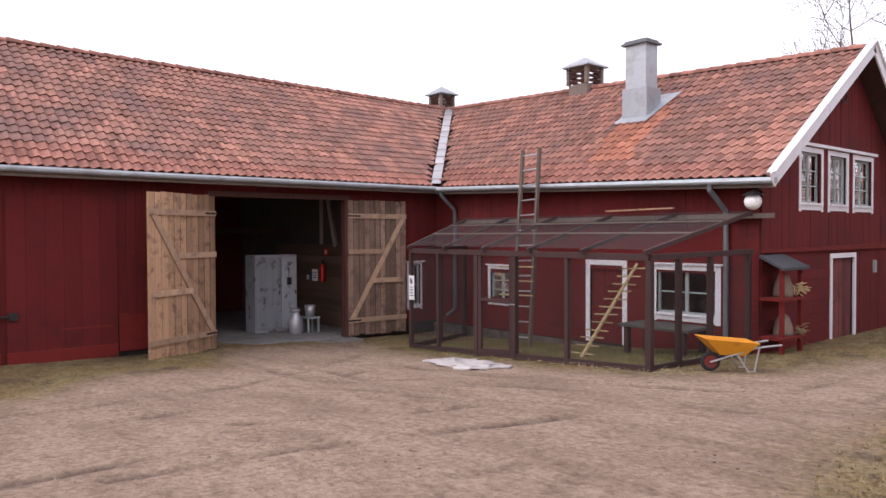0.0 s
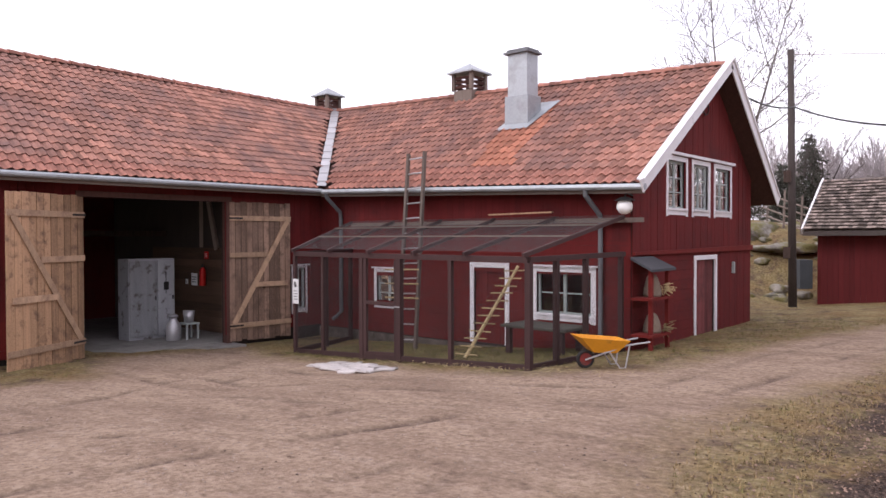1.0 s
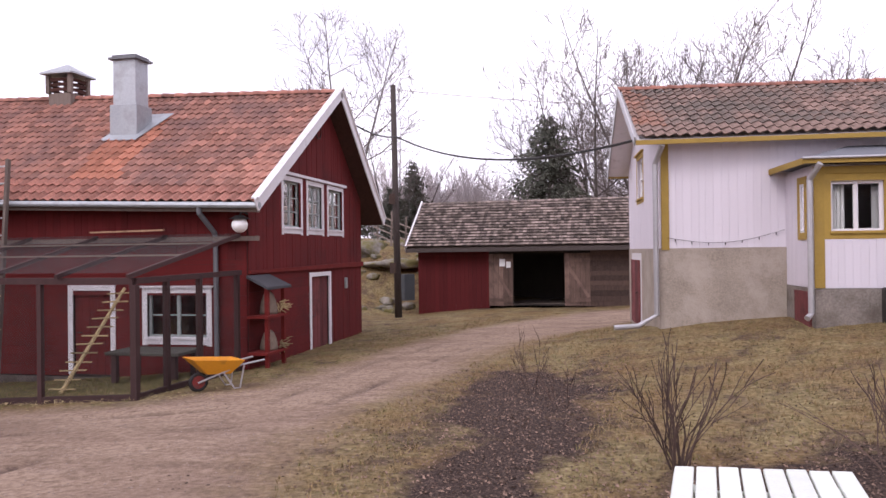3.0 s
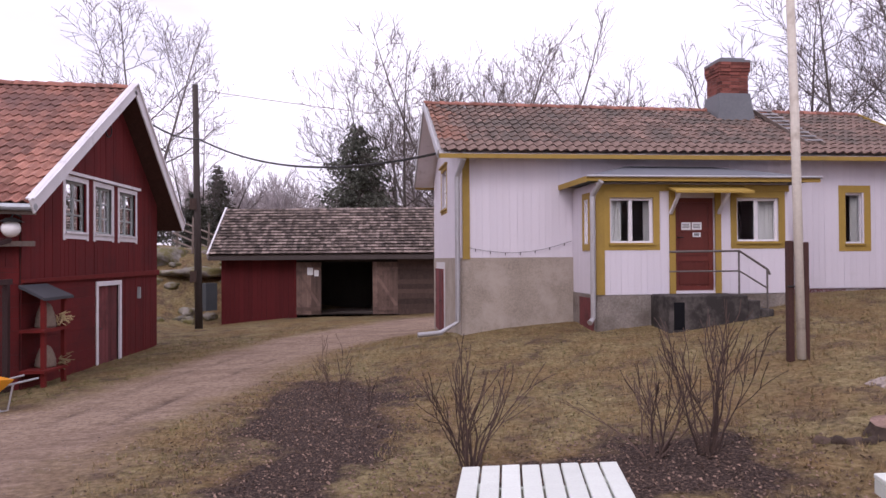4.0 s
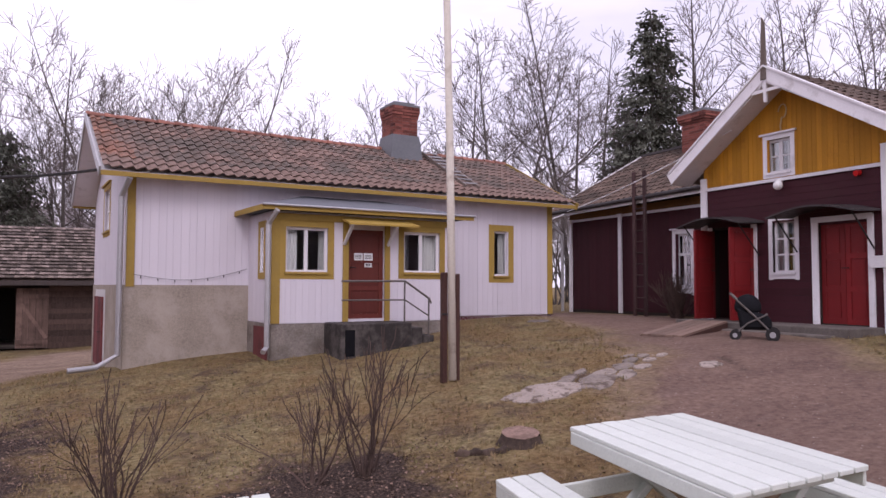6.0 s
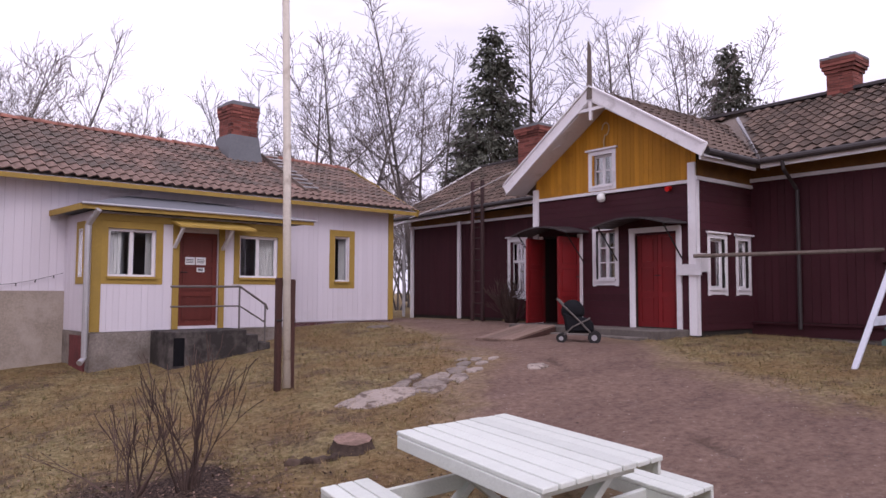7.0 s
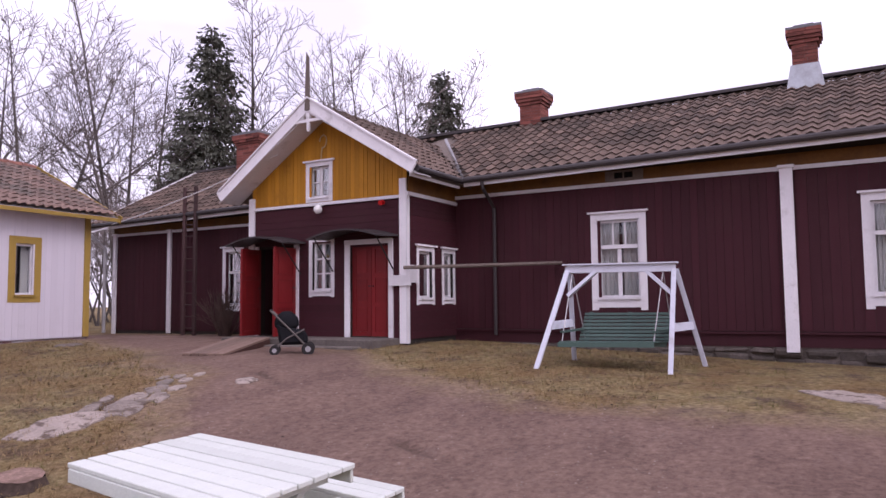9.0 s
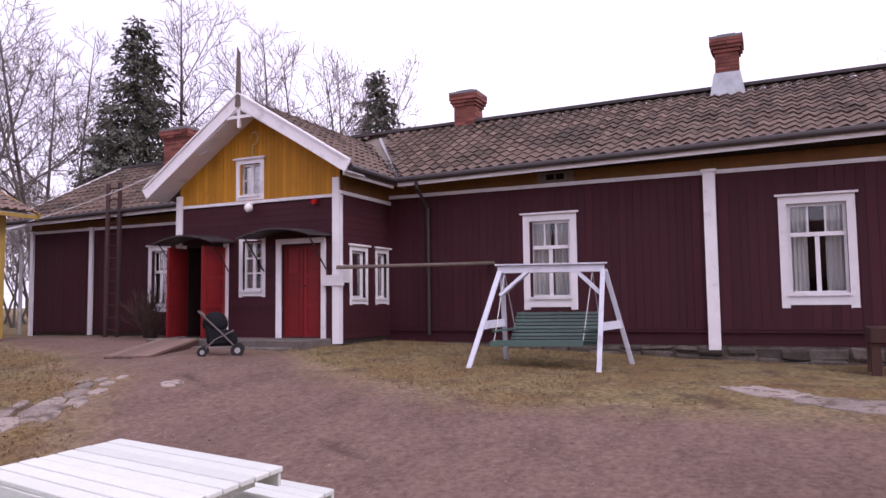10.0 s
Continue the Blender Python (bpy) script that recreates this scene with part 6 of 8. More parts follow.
scatter("green_grass", 6000, (-7, 14, 1, 22), lambda x, y, r: grassy(x, y) & off_roofs(x, y), tuft, GRASS_GREEN, "short new green grass among the dry", "grass", 2)
scatter("verge_grass", 6000, (-16, -4.2, 1, 21), lambda x, y, r: grassy(x, y) & ~((x < -6.8) & (y > 13.2)) & (x > -15.7), tuft, GRASS_GREEN, "green grass along the barn walls", "grass", 3)
scatter("run_grass", 5000, (-13.4, -6.9, 10.1, 13.2), lambda x, y, r: x > -14, tuft, GRASS_GREEN, "green grass and weeds growing inside the hen run", "grass", 6)
scatter("fallen_leaves", 17000, (-2.6, 4, 4.4, 12.8), lambda x, y, r: np.maximum(inside(LONG_BED, x, y), inside(ROUND_BED, x, y)) > r.uniform(-0.9, 0.2, x.shape), dead_leaf, LEAF_DRY,
        "dry brown fallen leaves on the beds", "leaves", 4)
scatter("pebbles", 9000, (-12, 9, 1.5, 11), lambda x, y, r: np.maximum(inside(BARN_YARD, x, y), inside(HOUSE_YARD, x, y)) > r.uniform(-1.0, 0.3, x.shape), pebble, PEBBLE, "small loose stones on the gravel", "stones", 5)
LEAF_DARK = surface("old_leaf", (0.085, 0.055, 0.04), 0.6, 0.85, (5, 5, 5), 40, 0.1, per="island")
scatter("lawn_litter", 5500, (-3, 12, 2.5, 14), lambda x, y, r: grassy(x, y) & off_roofs(x, y), dead_leaf, LEAF_DARK, "dark old leaves lying in the dry lawn", "leaves", 7)


def clod(rng):
    r, a = rng.uniform(0.008, 0.022), rng.uniform(0, 6.28)
    v = [(r * math.cos(a + k * 1.256) * rng.uniform(0.6, 1.4), r * math.sin(a + k * 1.256) * rng.uniform(0.6, 1.4), -0.004) for k in range(5)]
    v += [(p[0] * 0.5, p[1] * 0.5, r * rng.uniform(0.25, 0.6)) for p in v]
    return v, [(k, (k + 1) % 5, 5 + (k + 1) % 5, 5 + k) for k in range(5)] + [(5, 6, 7, 8, 9)]


SOIL = surface("damp_soil", (0.15, 0.102, 0.078), 0.45, 0.95, (5, 5, 5), 40, 0.3, per="island")
scatter("soil_clods", 4200, (-13, 9, 1.5, 10), lambda x, y, r: (np.maximum(inside(BARN_YARD, x, y), inside(HOUSE_YARD, x, y)) > 0) & (np.sin(x * 1.7 + 2.2 * np.sin(y * 1.1)) + np.sin(y * 2.3 + np.sin(x * 1.3)) > r.uniform(0.3, 2.6, x.shape)), clod, SOIL, "small dark clods of soil on the trodden gravel", "soil", 8)


def boulder(name, at, size, seed, label, flat=0.35, mat_=None, group=""):
    """A rounded stone bedded in the ground."""
    bm = bmesh.new()
    bmesh.ops.create_icosphere(bm, subdivisions=3, radius=1.0)
    for v in bm.verts:
        p = v.co.copy()
        k = 1 + 0.45 * noise.noise(p * 1.3 + Vector((seed, 0, 0))) + 0.12 * noise.noise(p * 3.5 + Vector((0, seed, 0)))
        v.co = Vector((p.x * size[0] * k, p.y * size[1] * k, max(p.z, -0.3) * size[2] * k))
    ob = part(name, bm, mat_ or STONE, smooth=True, m=pose(at[0], at[1], gz(at[0], at[1]) - 0.3 * size[2] + (at[2] if len(at) > 2 else 0), 0, 0, seed * 47))
    return tagged(ob, label, "stone", group)




def flat_stone(x, y, rx, ry, turn, seed, label):
    """A flat outcrop that barely stands out of the ground and follows its fall."""
    bm = bmesh.new()
    c, s = math.cos(radians(turn)), math.sin(radians(turn))
    n, rings = 22, []
    for q in (0.0, 0.35, 0.65, 0.88, 1.0, 1.04):
        ring = []
        for k in range(n):
            a = 2 * math.pi * k / n
            w = q * (1 + 0.3 * noise.noise((math.cos(a) * 1.4, math.sin(a) * 1.4, seed)) + 0.3 * noise.noise((math.cos(a) * 4, math.sin(a) * 4, seed)))
            u, v = rx * w * math.cos(a), ry * w * math.sin(a)
            px_, py_ = x + u * c - v * s, y + u * s + v * c
            lift = 0.016 * (1 - q ** 6) + 0.016 * noise.noise((px_ * 4, py_ * 4, seed)) - (0.06 if q > 1 else 0.0) + 0.012
            ring.append(bm.verts.new((px_, py_, gz(px_, py_) + lift)))
            if q == 0.0:
                break
        rings.append(ring)
    for k in range(n):
        bm.faces.new((rings[0][0], rings[1][k], rings[1][(k + 1) % n]))
    for p, q in zip(rings[1:], rings[2:]):
        for k in range(n):
            bm.faces.new((p[k], q[k], q[(k + 1) % n], p[(k + 1) % n]))
    bmesh.ops.recalc_face_normals(bm, faces=bm.faces)
    return tagged(part("flat_stone", bm, OUTCROP), label, "stone", "outcrop stones")


OUTCROP = surface("pale_outcrop", (0.25, 0.208, 0.18), 0.35, 0.95, (3, 3, 3), 25, 0.9, (0.12, 0.09, 0.072), 0.56, 5.0, 0.04)
for k, (x, y, a, b, turn) in enumerate(((5.3, 7.65, 0.5, 0.3, 10), (5.95, 7.6, 0.36, 0.24, 30), (5.75, 7.95, 0.26, 0.1, 35), (6.3, 7.9, 0.2, 0.13, 20), (6.45, 7.65, 0.22, 0.1, 40), (6.7, 8.0, 0.22, 0.12, 30), (6.85, 7.8, 0.16, 0.08, 10),
                                       (7.0, 8.2, 0.2, 0.1, 35), (7.25, 8.1, 0.15, 0.08, 25), (7.4, 8.4, 0.17, 0.08, 40), (7.65, 8.3, 0.12, 0.06, 20), (4.85, 7.75, 0.18, 0.1, 0), (6.1, 8.15, 0.16, 0.07, 30), (7.2, 8.5, 0.12, 0.06, 10))):
    flat_stone(x, y, a, b, turn, k * 3.7, "flat pale outcrop stone level with the ground")
flat_stone(7.65, 7.4, 0.2, 0.13, 20, 71.0, "small flat pale stone in the gravel")
flat_stone(9.1, 13.5, 0.3, 0.16, 10, 72.0, "small flat pale stone by the cottage")
flat_stone(10.3, 0.4, 0.6, 0.3, 60, 73.0, "flat pale stone slab in the grass")
flat_stone(9.6, -0.6, 0.8, 0.4, 70, 74.0, "broad flat pale stone slab in the grass")
rng = random.Random(8)
for k in range(46):
    x, y, s = rng.uniform(-12.5, -7.2), rng.uniform(25.5, 34), rng.uniform(0.12, 0.42)
    boulder("slope_stone", (x, y, 0.0), (s, s * 0.8, s * 0.6), 130 + k, "grey lichened stone on the slope", mat_=ROCK, group="slope stones")
for k, (x, y, s, h) in enumerate(((-8.6, 29.5, 2.2, 1.0), (-10.2, 31.0, 3.0, 1.9), (-7.6, 31.5, 2.0, 1.3), (-11.5, 27.5, 2.2, 1.0), (-8.9, 33.5, 3.0, 2.2), (-8.2, 27.0, 0.9, 0.4), (-9.4, 26.3, 0.8, 0.35))):
    boulder("mossy_rock", (x, y, -0.1), (s * 0.55, s * 0.45, h * 0.28), 31 + k, "grey rock on the slope covered with moss", mat_=ROCK, group="slope rocks")

# ---- picnic tables ----


def picnic_table(origin, along, across, length, width, z, label, bench=True):
    """A slatted table with its two benches fixed to crossed legs; along and across are unit ways in plan."""
    a, c, o = Vector((*along, 0)).normalized(), Vector((*across, 0)).normalized(), Vector((*origin, 0))
    t = thing("picnic_table", (o.x, o.y, gz(o.x, o.y)), label, "table", "picnic tables")
    pt = lambda u, v, h: o + a * u + c * v + Vector((0, 0, h))

    def blk(name, u0, u1, v0, v1, z0, z1, bevel=0.005):
        bm = bmesh.new()
        hexa(bm, [pt(u0, v0, z0), pt(u1, v0, z0), pt(u1, v1, z0), pt(u0, v1, z0), pt(u0, v0, z1), pt(u1, v0, z1), pt(u1, v1, z1), pt(u0, v1, z1)])
        bmesh.ops.recalc_face_normals(bm, faces=bm.faces)
        soften(bm, bevel)
        return part(name, bm, TABLE_WHITE, t)

    L, W = length / 2, width / 2
    n = 8
    for k in range(n):
        v0, v1 = -W + width * k / n, -W + width * (k + 1) / n
        blk("top_plank", -L, L, v0 + 0.007, v1 - 0.007, z - 0.03, z + 0.002 * (k % 3))
    for v in (-W + 0.001, W - 0.031):
        blk("apron", -L + 0.02, L - 0.02, v, v + 0.03, z - 0.115, z - 0.031)
    g = gz(o.x, o.y) - 0.02
    for u in (-L + 0.28, L - 0.28):
        for s in (-1, 1):
            bm = bmesh.new()
            beam(bm, pt(u + 0.024 * s, s * (W - 0.1), z - 0.04), pt(u + 0.024 * s, -s * (W - 0.06), g), 0.045, 0.1, tuple(a))
            soften(bm, 0.004)
            part("leg", bm, TABLE_WHITE, t)
        if bench:
            blk("cross_rail", u + 0.045, u + 0.085, -W - 0.6, W + 0.6, z - 0.42, z - 0.31)
        blk("top_rail", u - 0.085, u - 0.045, -W + 0.06, W - 0.06, z - 0.13, z - 0.032)
    if bench:
        for s in (-1, 1):
            for k in range(3):
                v0 = s * (W + 0.42) + (k - 1.5) * 0.128
                blk("seat_plank", -L, L, v0 + 0.004, v0 + 0.121, z - 0.305, z - 0.275)
            v1 = s * (W + 0.42)
            blk("seat_apron", -L, L, v1 - 0.185, v1 - 0.155, z - 0.39, z - 0.306)
            blk("seat_apron", -L, L, v1 + 0.155, v1 + 0.185, z - 0.39, z - 0.306)
    return t


picnic_table((3.62, 3.70), (0.18, 0.98), (0.995, 0.07), 1.69, 1.12, 0.70, "white-painted slatted picnic table with fixed benches")
picnic_table((0.69, 4.09), (0.13, 0.99), (0.995, 0.05), 1.65, 0.98, 0.38, "low white slatted garden table beside the bed", bench=False)

# ---- coop of timber and wire in the barn's corner ----
coop = thing("chicken_coop", (-10, 11.7, gz(-10, 11.7)), "dark timber hen run covered with wire netting", "hen coop")
FL, FR = Vector((-13.35, 10.45, 0)), Vector((-6.85, 10.02, 0))
BL, BR = Vector((-14.6, 13.25, 0)), Vector((-6.85, 13.25, 0))
TF, TB = 1.27, 1.95
low = lambda p: gz(p.x, p.y) - 0.03


def upright(name, p, z1, w=0.1, material=COOP_WOOD, parent=None, label=""):
    bm = bmesh.new()
    box(bm, p.x - w / 2, p.x + w / 2, p.y - w / 2, p.y + w / 2, low(p), z1)
    return part(name, bm, material, parent, label)


fronts = [0.0, 0.16, 0.36, 0.53, 0.735, 1.0]
for s in fronts:
    upright("post", FL.lerp(FR, s), TF - 0.05, 0.1 if s in (0.36, 0.53, 1.0) else 0.075, parent=coop)
for s in (0.25, 0.55, 0.96):
    upright("post", FR.lerp(BR, s), TF + (TB - TF) * s * 0.1, 0.085, parent=coop)
for s in (0.5, 0.97):
    upright("post", FL.lerp(BL, s), TF, 0.085, parent=coop)


def bar(name, a, b, w=0.07, h=0.07, material=COOP_WOOD, parent=None, label=""):
    bm = bmesh.new()
    beam(bm, a, b, w, h)
    return part(name, bm, material, parent, label)


V3 = lambda p, z: Vector((p.x, p.y, z))
bar("top_beam", V3(FL, TF), V3(FR, TF), 0.09, 0.1, parent=coop)
bar("side_beam", V3(FR, TF), V3(BR, TF + 0.03), 0.08, 0.09, parent=coop)
bar("side_beam", V3(FL, TF), V3(BL, TF + 0.03), 0.08, 0.09, parent=coop)
bar("wall_beam", V3(BL, TB), V3(BR + Vector((0.4, 0, 0)), TB), 0.07, 0.09, GREY_WOOD, coop)
for s in (0.0, 0.2, 0.4, 0.6, 0.8, 1.0):
    a, b = FL.lerp(FR, s), BL.lerp(BR, s)
    bar("rafter", V3(a + (a - b) * 0.05, TF + 0.07), V3(b, TB + 0.06), 0.05, 0.07, COOP_WOOD, coop)
for s in (0.38, 0.68):
    bar("batten", V3(FL.lerp(BL, s), TF + (TB - TF) * s + 0.12), V3(FR.lerp(BR, s), TF + (TB - TF) * s + 0.12), 0.05, 0.03, GREY_WOOD, coop)
bar("loose_batten", Vector((-9.9, 13.0, TB + 0.16)), Vector((-8.3, 13.0, TB + 0.18)), 0.07, 0.03, BARE_WOOD, coop)
for a, b in ((FL, FR), (FR, BR), (FL, BL)):
    bar("bottom_rail", V3(a, low(a) + 0.07), V3(b, low(b) + 0.07), 0.06, 0.1, parent=coop)
# door of the run
d0, d1 = FL.lerp(FR, 0.375), FL.lerp(FR, 0.515)
cd = bar("door", V3(d0, low(d0) + 0.16), V3(d1, low(d1) + 0.16), 0.05, 0.1, parent=coop, label="framed wire door")
for p in (d0, d1):
    bar("door_stile", V3(p, low(p) + 0.1), V3(p, TF - 0.06), 0.08, 0.06, parent=cd)
bar("door_rail", V3(d0, 0.35), V3(d1, 0.35), 0.05, 0.07, parent=cd)
bar("latch", V3(d1 + Vector((0, -0.06, 0)), 0.32), V3(d1 + Vector((0.14, -0.07, 0)), 0.32), 0.02, 0.02, GALV, cd)


def netting(name, corners, pitch, r, parent):
    """Two sets of slanting wires over a four-cornered field."""
    p0, p1, p2, p3 = (Vector(c) for c in corners)
    w, h = (p1 - p0).length, (p3 - p0).length
    at = lambda u, v: p0.lerp(p1, u / w).lerp(p3.lerp(p2, u / w), v / h)
    nrm = (p1 - p0).cross(p3 - p0).normalized()
    verts, faces = [], []
    for sgn in (1, -1):
        k = -h if sgn > 0 else 0.0
        while k < (w if sgn > 0 else w + h):
            if sgn > 0:
                a, b = (max(k, 0), max(-k, 0)), (min(k + h, w), min(h, w - k))
            else:
                a, b = (min(k, w), max(0, k - w)), (max(k - h, 0), min(h, k))
            if abs(a[0] - b[0]) > 0.02:
                pa, pb = at(*a), at(*b)
                s = (pb - pa).cross(nrm).normalized() * r
                q = nrm * r
                i = len(verts)
                verts.extend([tuple(pa + s), tuple(pa - s), tuple(pa + q), tuple(pb + s), tuple(pb - s), tuple(pb + q)])
                faces.extend([(i, i + 1, i + 4, i + 3), (i + 1, i + 2, i + 5, i + 4), (i + 2, i, i + 3, i + 5)])
            k += pitch
    pymesh(name, verts, faces, MESH_WIRE, parent, "fine wire netting", "stuff")


netting("front_netting", (V3(FL, low(FL) + 0.05), V3(FR, low(FR) + 0.05), V3(FR, TF), V3(FL, TF)), 0.055, 0.0015, coop)
netting("side_netting", (V3(FR, low(FR) + 0.05), V3(BR, low(BR) + 0.05), V3(BR, TF), V3(FR, TF)), 0.055, 0.0015, coop)
netting("side_netting", (V3(FL, low(FL) + 0.05), V3(BL, low(BL) + 0.05), V3(BL, TF), V3(FL, TF)), 0.055, 0.0015, coop)
netting("roof_netting", (V3(FL, TF + 0.12), V3(FR, TF + 0.12), V3(BR, TB + 0.1), V3(BL, TB + 0.1)), 0.055, 0.0019, coop)
# notice on the run's corner post
f_ = Face((FL.x + 0.02, FL.y - 0.06, 0), (0.98, -0.2, 0), (-0.2, -0.98, 0))
bm = bmesh.new()
f_.block(bm, -0.02, 0.24, 0.18, 0.72, 0.0, 0.012)
sg = tagged(part("notice", bm, PAPER), "white notice with a hen drawing on the run", "sign")
bm = bmesh.new()
f_.block(bm, 0.07, 0.16, 0.54, 0.62, 0.012, 0.016)
f_.block(bm, 0.05, 0.12, 0.58, 0.66, 0.012, 0.0155)
part("drawing", bm, INK, sg)
for k in range(4):
    bm = bmesh.new()
    f_.block(bm, 0.03, 0.2 - 0.03 * (k % 2), 0.27 + 0.06 * k, 0.285 + 0.06 * k, 0.012, 0.015)
    part("text_bar", bm, INK, sg)


def ladder(name, b0, b1, t0, t1, n, material, label, r=0.03, rung=None, group=""):
    b0, b1, t0, t1 = (Vector(p) for p in (b0, b1, t0, t1))
    la = thing(name, tuple(b0), label, "ladder", group)
    for a, b in ((b0, t0), (b1, t1)):
        bm = bmesh.new()
        beam(bm, a, b, r * 2, r * 2.6, (0, 1, 0.1))
        soften(bm, 0.006)
        part("rail", bm, material, la)
    for k in range(n):
        s = (k + 0.6) / n
        bm = bmesh.new()
        tube(bm, [b0.lerp(t0, s), b1.lerp(t1, s)], 0.018, 6)
        part("rung", bm, rung or material, la)
    return la


ladder("ladder", (-12.05, 12.35, gz(-12, 12.35)), (-11.5, 12.35, gz(-11.5, 12.35)), (-12.13, 12.82, 3.58), (-11.62, 12.82, 3.6), 13, GREY_WOOD, "long weathered wooden ladder leaning on the barn eave", 0.033, GALV)
ladder("wall_ladder", (13.16, 15.06, gz(13.16, 15.06)), (13.16, 14.66, gz(13.16, 14.66)), (13.42, 15.36, 4.7), (13.42, 14.96, 4.7), 13, COOP_WOOD, "dark brown ladder leaning on the house eave", 0.035)
# hen ladder: one pole with cross rungs
hl = thing("hen_ladder", (-9.1, 11.2, gz(-9.1, 11.2)), "pale pole with cross rungs for hens", "ladder")
a_, b_ = Vector((-9.12, 11.2, gz(-9.1, 11.2))), Vector((-8.58, 12.2, 1.06))
bm = bmesh.new()
tube(bm, [a_, b_], [0.035, 0.028], 8)
part("pole", bm, STRAW, hl)
for k in range(12):
    bm = bmesh.new()
    p = a_.lerp(b_, (k + 0.5) / 12.2) + Vector((0, -0.03, 0))
    tube(bm, [p - Vector((0.24, 0.03, 0.0)), p + Vector((0.24, 0.03, 0.01 * (k % 3)))], 0.014, 6)
    part("rung", bm, STRAW, hl)
for k in range(3):
    bm = bmesh.new()
    z = 0.25 + 0.32 * k
    tube(bm, [(-12.3, 12.2, z), (-11.3, 12.25, z + 0.02)], 0.018, 6)
    tagged(part("perch", bm, STRAW, coop), "thin wooden perch")
low_t = thing("low_table", (-8.0, 12.5, gz(-8, 12.5)), "low dark table standing in the hen run", "table")
bm = bmesh.new()
box(bm, -8.95, -7.45, 12.1, 12.95, -0.16, -0.10)
soften(bm, 0.01)
part("tabletop", bm, TABLE_DARK, low_t)
for x in (-8.8, -7.6):
    for y in (12.2, 12.85):
        bm = bmesh.new()
        box(bm, x - 0.05, x + 0.05, y - 0.05, y + 0.05, gz(x, y) - 0.02, -0.16)
        part("leg", bm, COOP_WOOD, low_t)
verts, faces = [], []
rng = random.Random(77)
for k in range(900):
    x, y = rng.gauss(-8.2, 1.6), rng.gauss(10.15, 0.22)
    a, L = rng.uniform(0, 6.28), rng.uniform(0.03, 0.09)
    z = gz(x, y) + rng.uniform(0.005, 0.05)
    i = len(verts)
    verts += [(x, y, z), (x + L * math.cos(a), y + L * math.sin(a), z + 0.01), (x + L * math.cos(a) + 0.008, y + L * math.sin(a) + 0.006, z + 0.01), (x + 0.008, y + 0.006, z)]
    faces.append((i, i + 1, i + 2, i + 3))
tagged(pymesh("straw_litter", verts, faces, STRAW), "loose straw along the foot of the run", "straw", kind="stuff")

# crumpled pale sheet on the gravel
bm = bmesh.new()
grid = {}
for i in range(22):
    for j in range(9):
        u, v = i / 21 - 0.5, j / 8 - 0.5
        x, y = -10.08 + u * 2.05 + 0.22 * noise.noise((u * 9, v * 5, 2)), 9.1 - u * 0.35 + v * 0.95 * (1 - 0.6 * abs(u)) + 0.2 * noise.noise((u * 11, v * 5, 9))
        grid[i, j] = bm.verts.new((x, y, gz(x, y) + 0.035 + 0.035 * noise.noise((u * 14, v * 9, 4))))
for i in range(21):
    for j in range(8):
        bm.faces.new((grid[i, j], grid[i + 1, j], grid[i + 1, j + 1], grid[i, j + 1]))
ext = bmesh.ops.extrude_face_region(bm, geom=list(bm.faces))
bmesh.ops.translate(bm, vec=(0, 0, -0.03), verts=[g for g in ext["geom"] if isinstance(g, bmesh.types.BMVert)])
bmesh.ops.recalc_face_normals(bm, faces=bm.faces)
tagged(part("plastic_sheet", bm, SHEET_GREY, smooth=True), "crumpled pale plastic sheet lying on the gravel", "sheet")

# wheelbarrow
wb_ = thing("wheelbarrow", (-5.7, 10.6, gz(-5.7, 10.6)), "yellow wheelbarrow with a metal frame and one wheel", "wheelbarrow")
bw = Vector((-6.1, 10.48, 0))
ax_ = Vector((0.64, 0.77, 0))
sd_ = Vector((-0.77, 0.64, 0))
B = lambda u, v, z: bw + (ax_ * u + sd_ * v + Vector((0, 0, z))) * 0.75 + Vector((0, 0, gz(-5.8, 10.5)))
bm = bmesh.new()
rim_o, rim_i = [(-0.22, -0.33, 0.70), (0.86, -0.36, 0.60), (0.86, 0.36, 0.60), (-0.22, 0.33, 0.70)], [(0.12, -0.2, 0.36), (0.6, -0.22, 0.33), (0.6, 0.22, 0.33), (0.12, 0.2, 0.36)]
o_ = [bm.verts.new(B(*p)) for p in rim_o]
i_ = [bm.verts.new(B(*p)) for p in rim_i]
o2 = [bm.verts.new(B(p[0] * 0.97 + 0.01, p[1] * 0.95, p[2])) for p in rim_o]
i2 = [bm.verts.new(B(p[0], p[1] * 0.95, p[2] + 0.015)) for p in rim_i]
for k in range(4):
    q = (k + 1) % 4
    bm.faces.new((o_[q], o_[k], i_[k], i_[q]))
    bm.faces.new((o2[k], o2[q], i2[q], i2[k]))
    bm.faces.new((o_[k], o_[q], o2[q], o2[k]))
bm.faces.new(i_)
bm.faces.new(i2[::-1])
bmesh.ops.recalc_face_normals(bm, faces=bm.faces)
soften(bm, 0.012)
part("tray", bm, PLASTIC_YELLOW, wb_, "yellow tray")
for s in (-1, 1):
    bm = bmesh.new()
    tube(bm, [B(-0.02, s * 0.06, 0.19), B(0.3, s * 0.2, 0.33), B(0.8, s * 0.27, 0.5), B(1.3, s * 0.3, 0.56)], 0.016, 8)
    part("handle", bm, GALV, wb_)
    bm = bmesh.new()
    tube(bm, [B(0.45, s * 0.22, 0.36), B(0.66, s * 0.25, 0.03), B(0.78, s * 0.25, 0.03), B(0.86, s * 0.28, 0.5)], 0.014, 8)
    part("leg", bm, GALV, wb_)
bm = bmesh.new()
rings = []
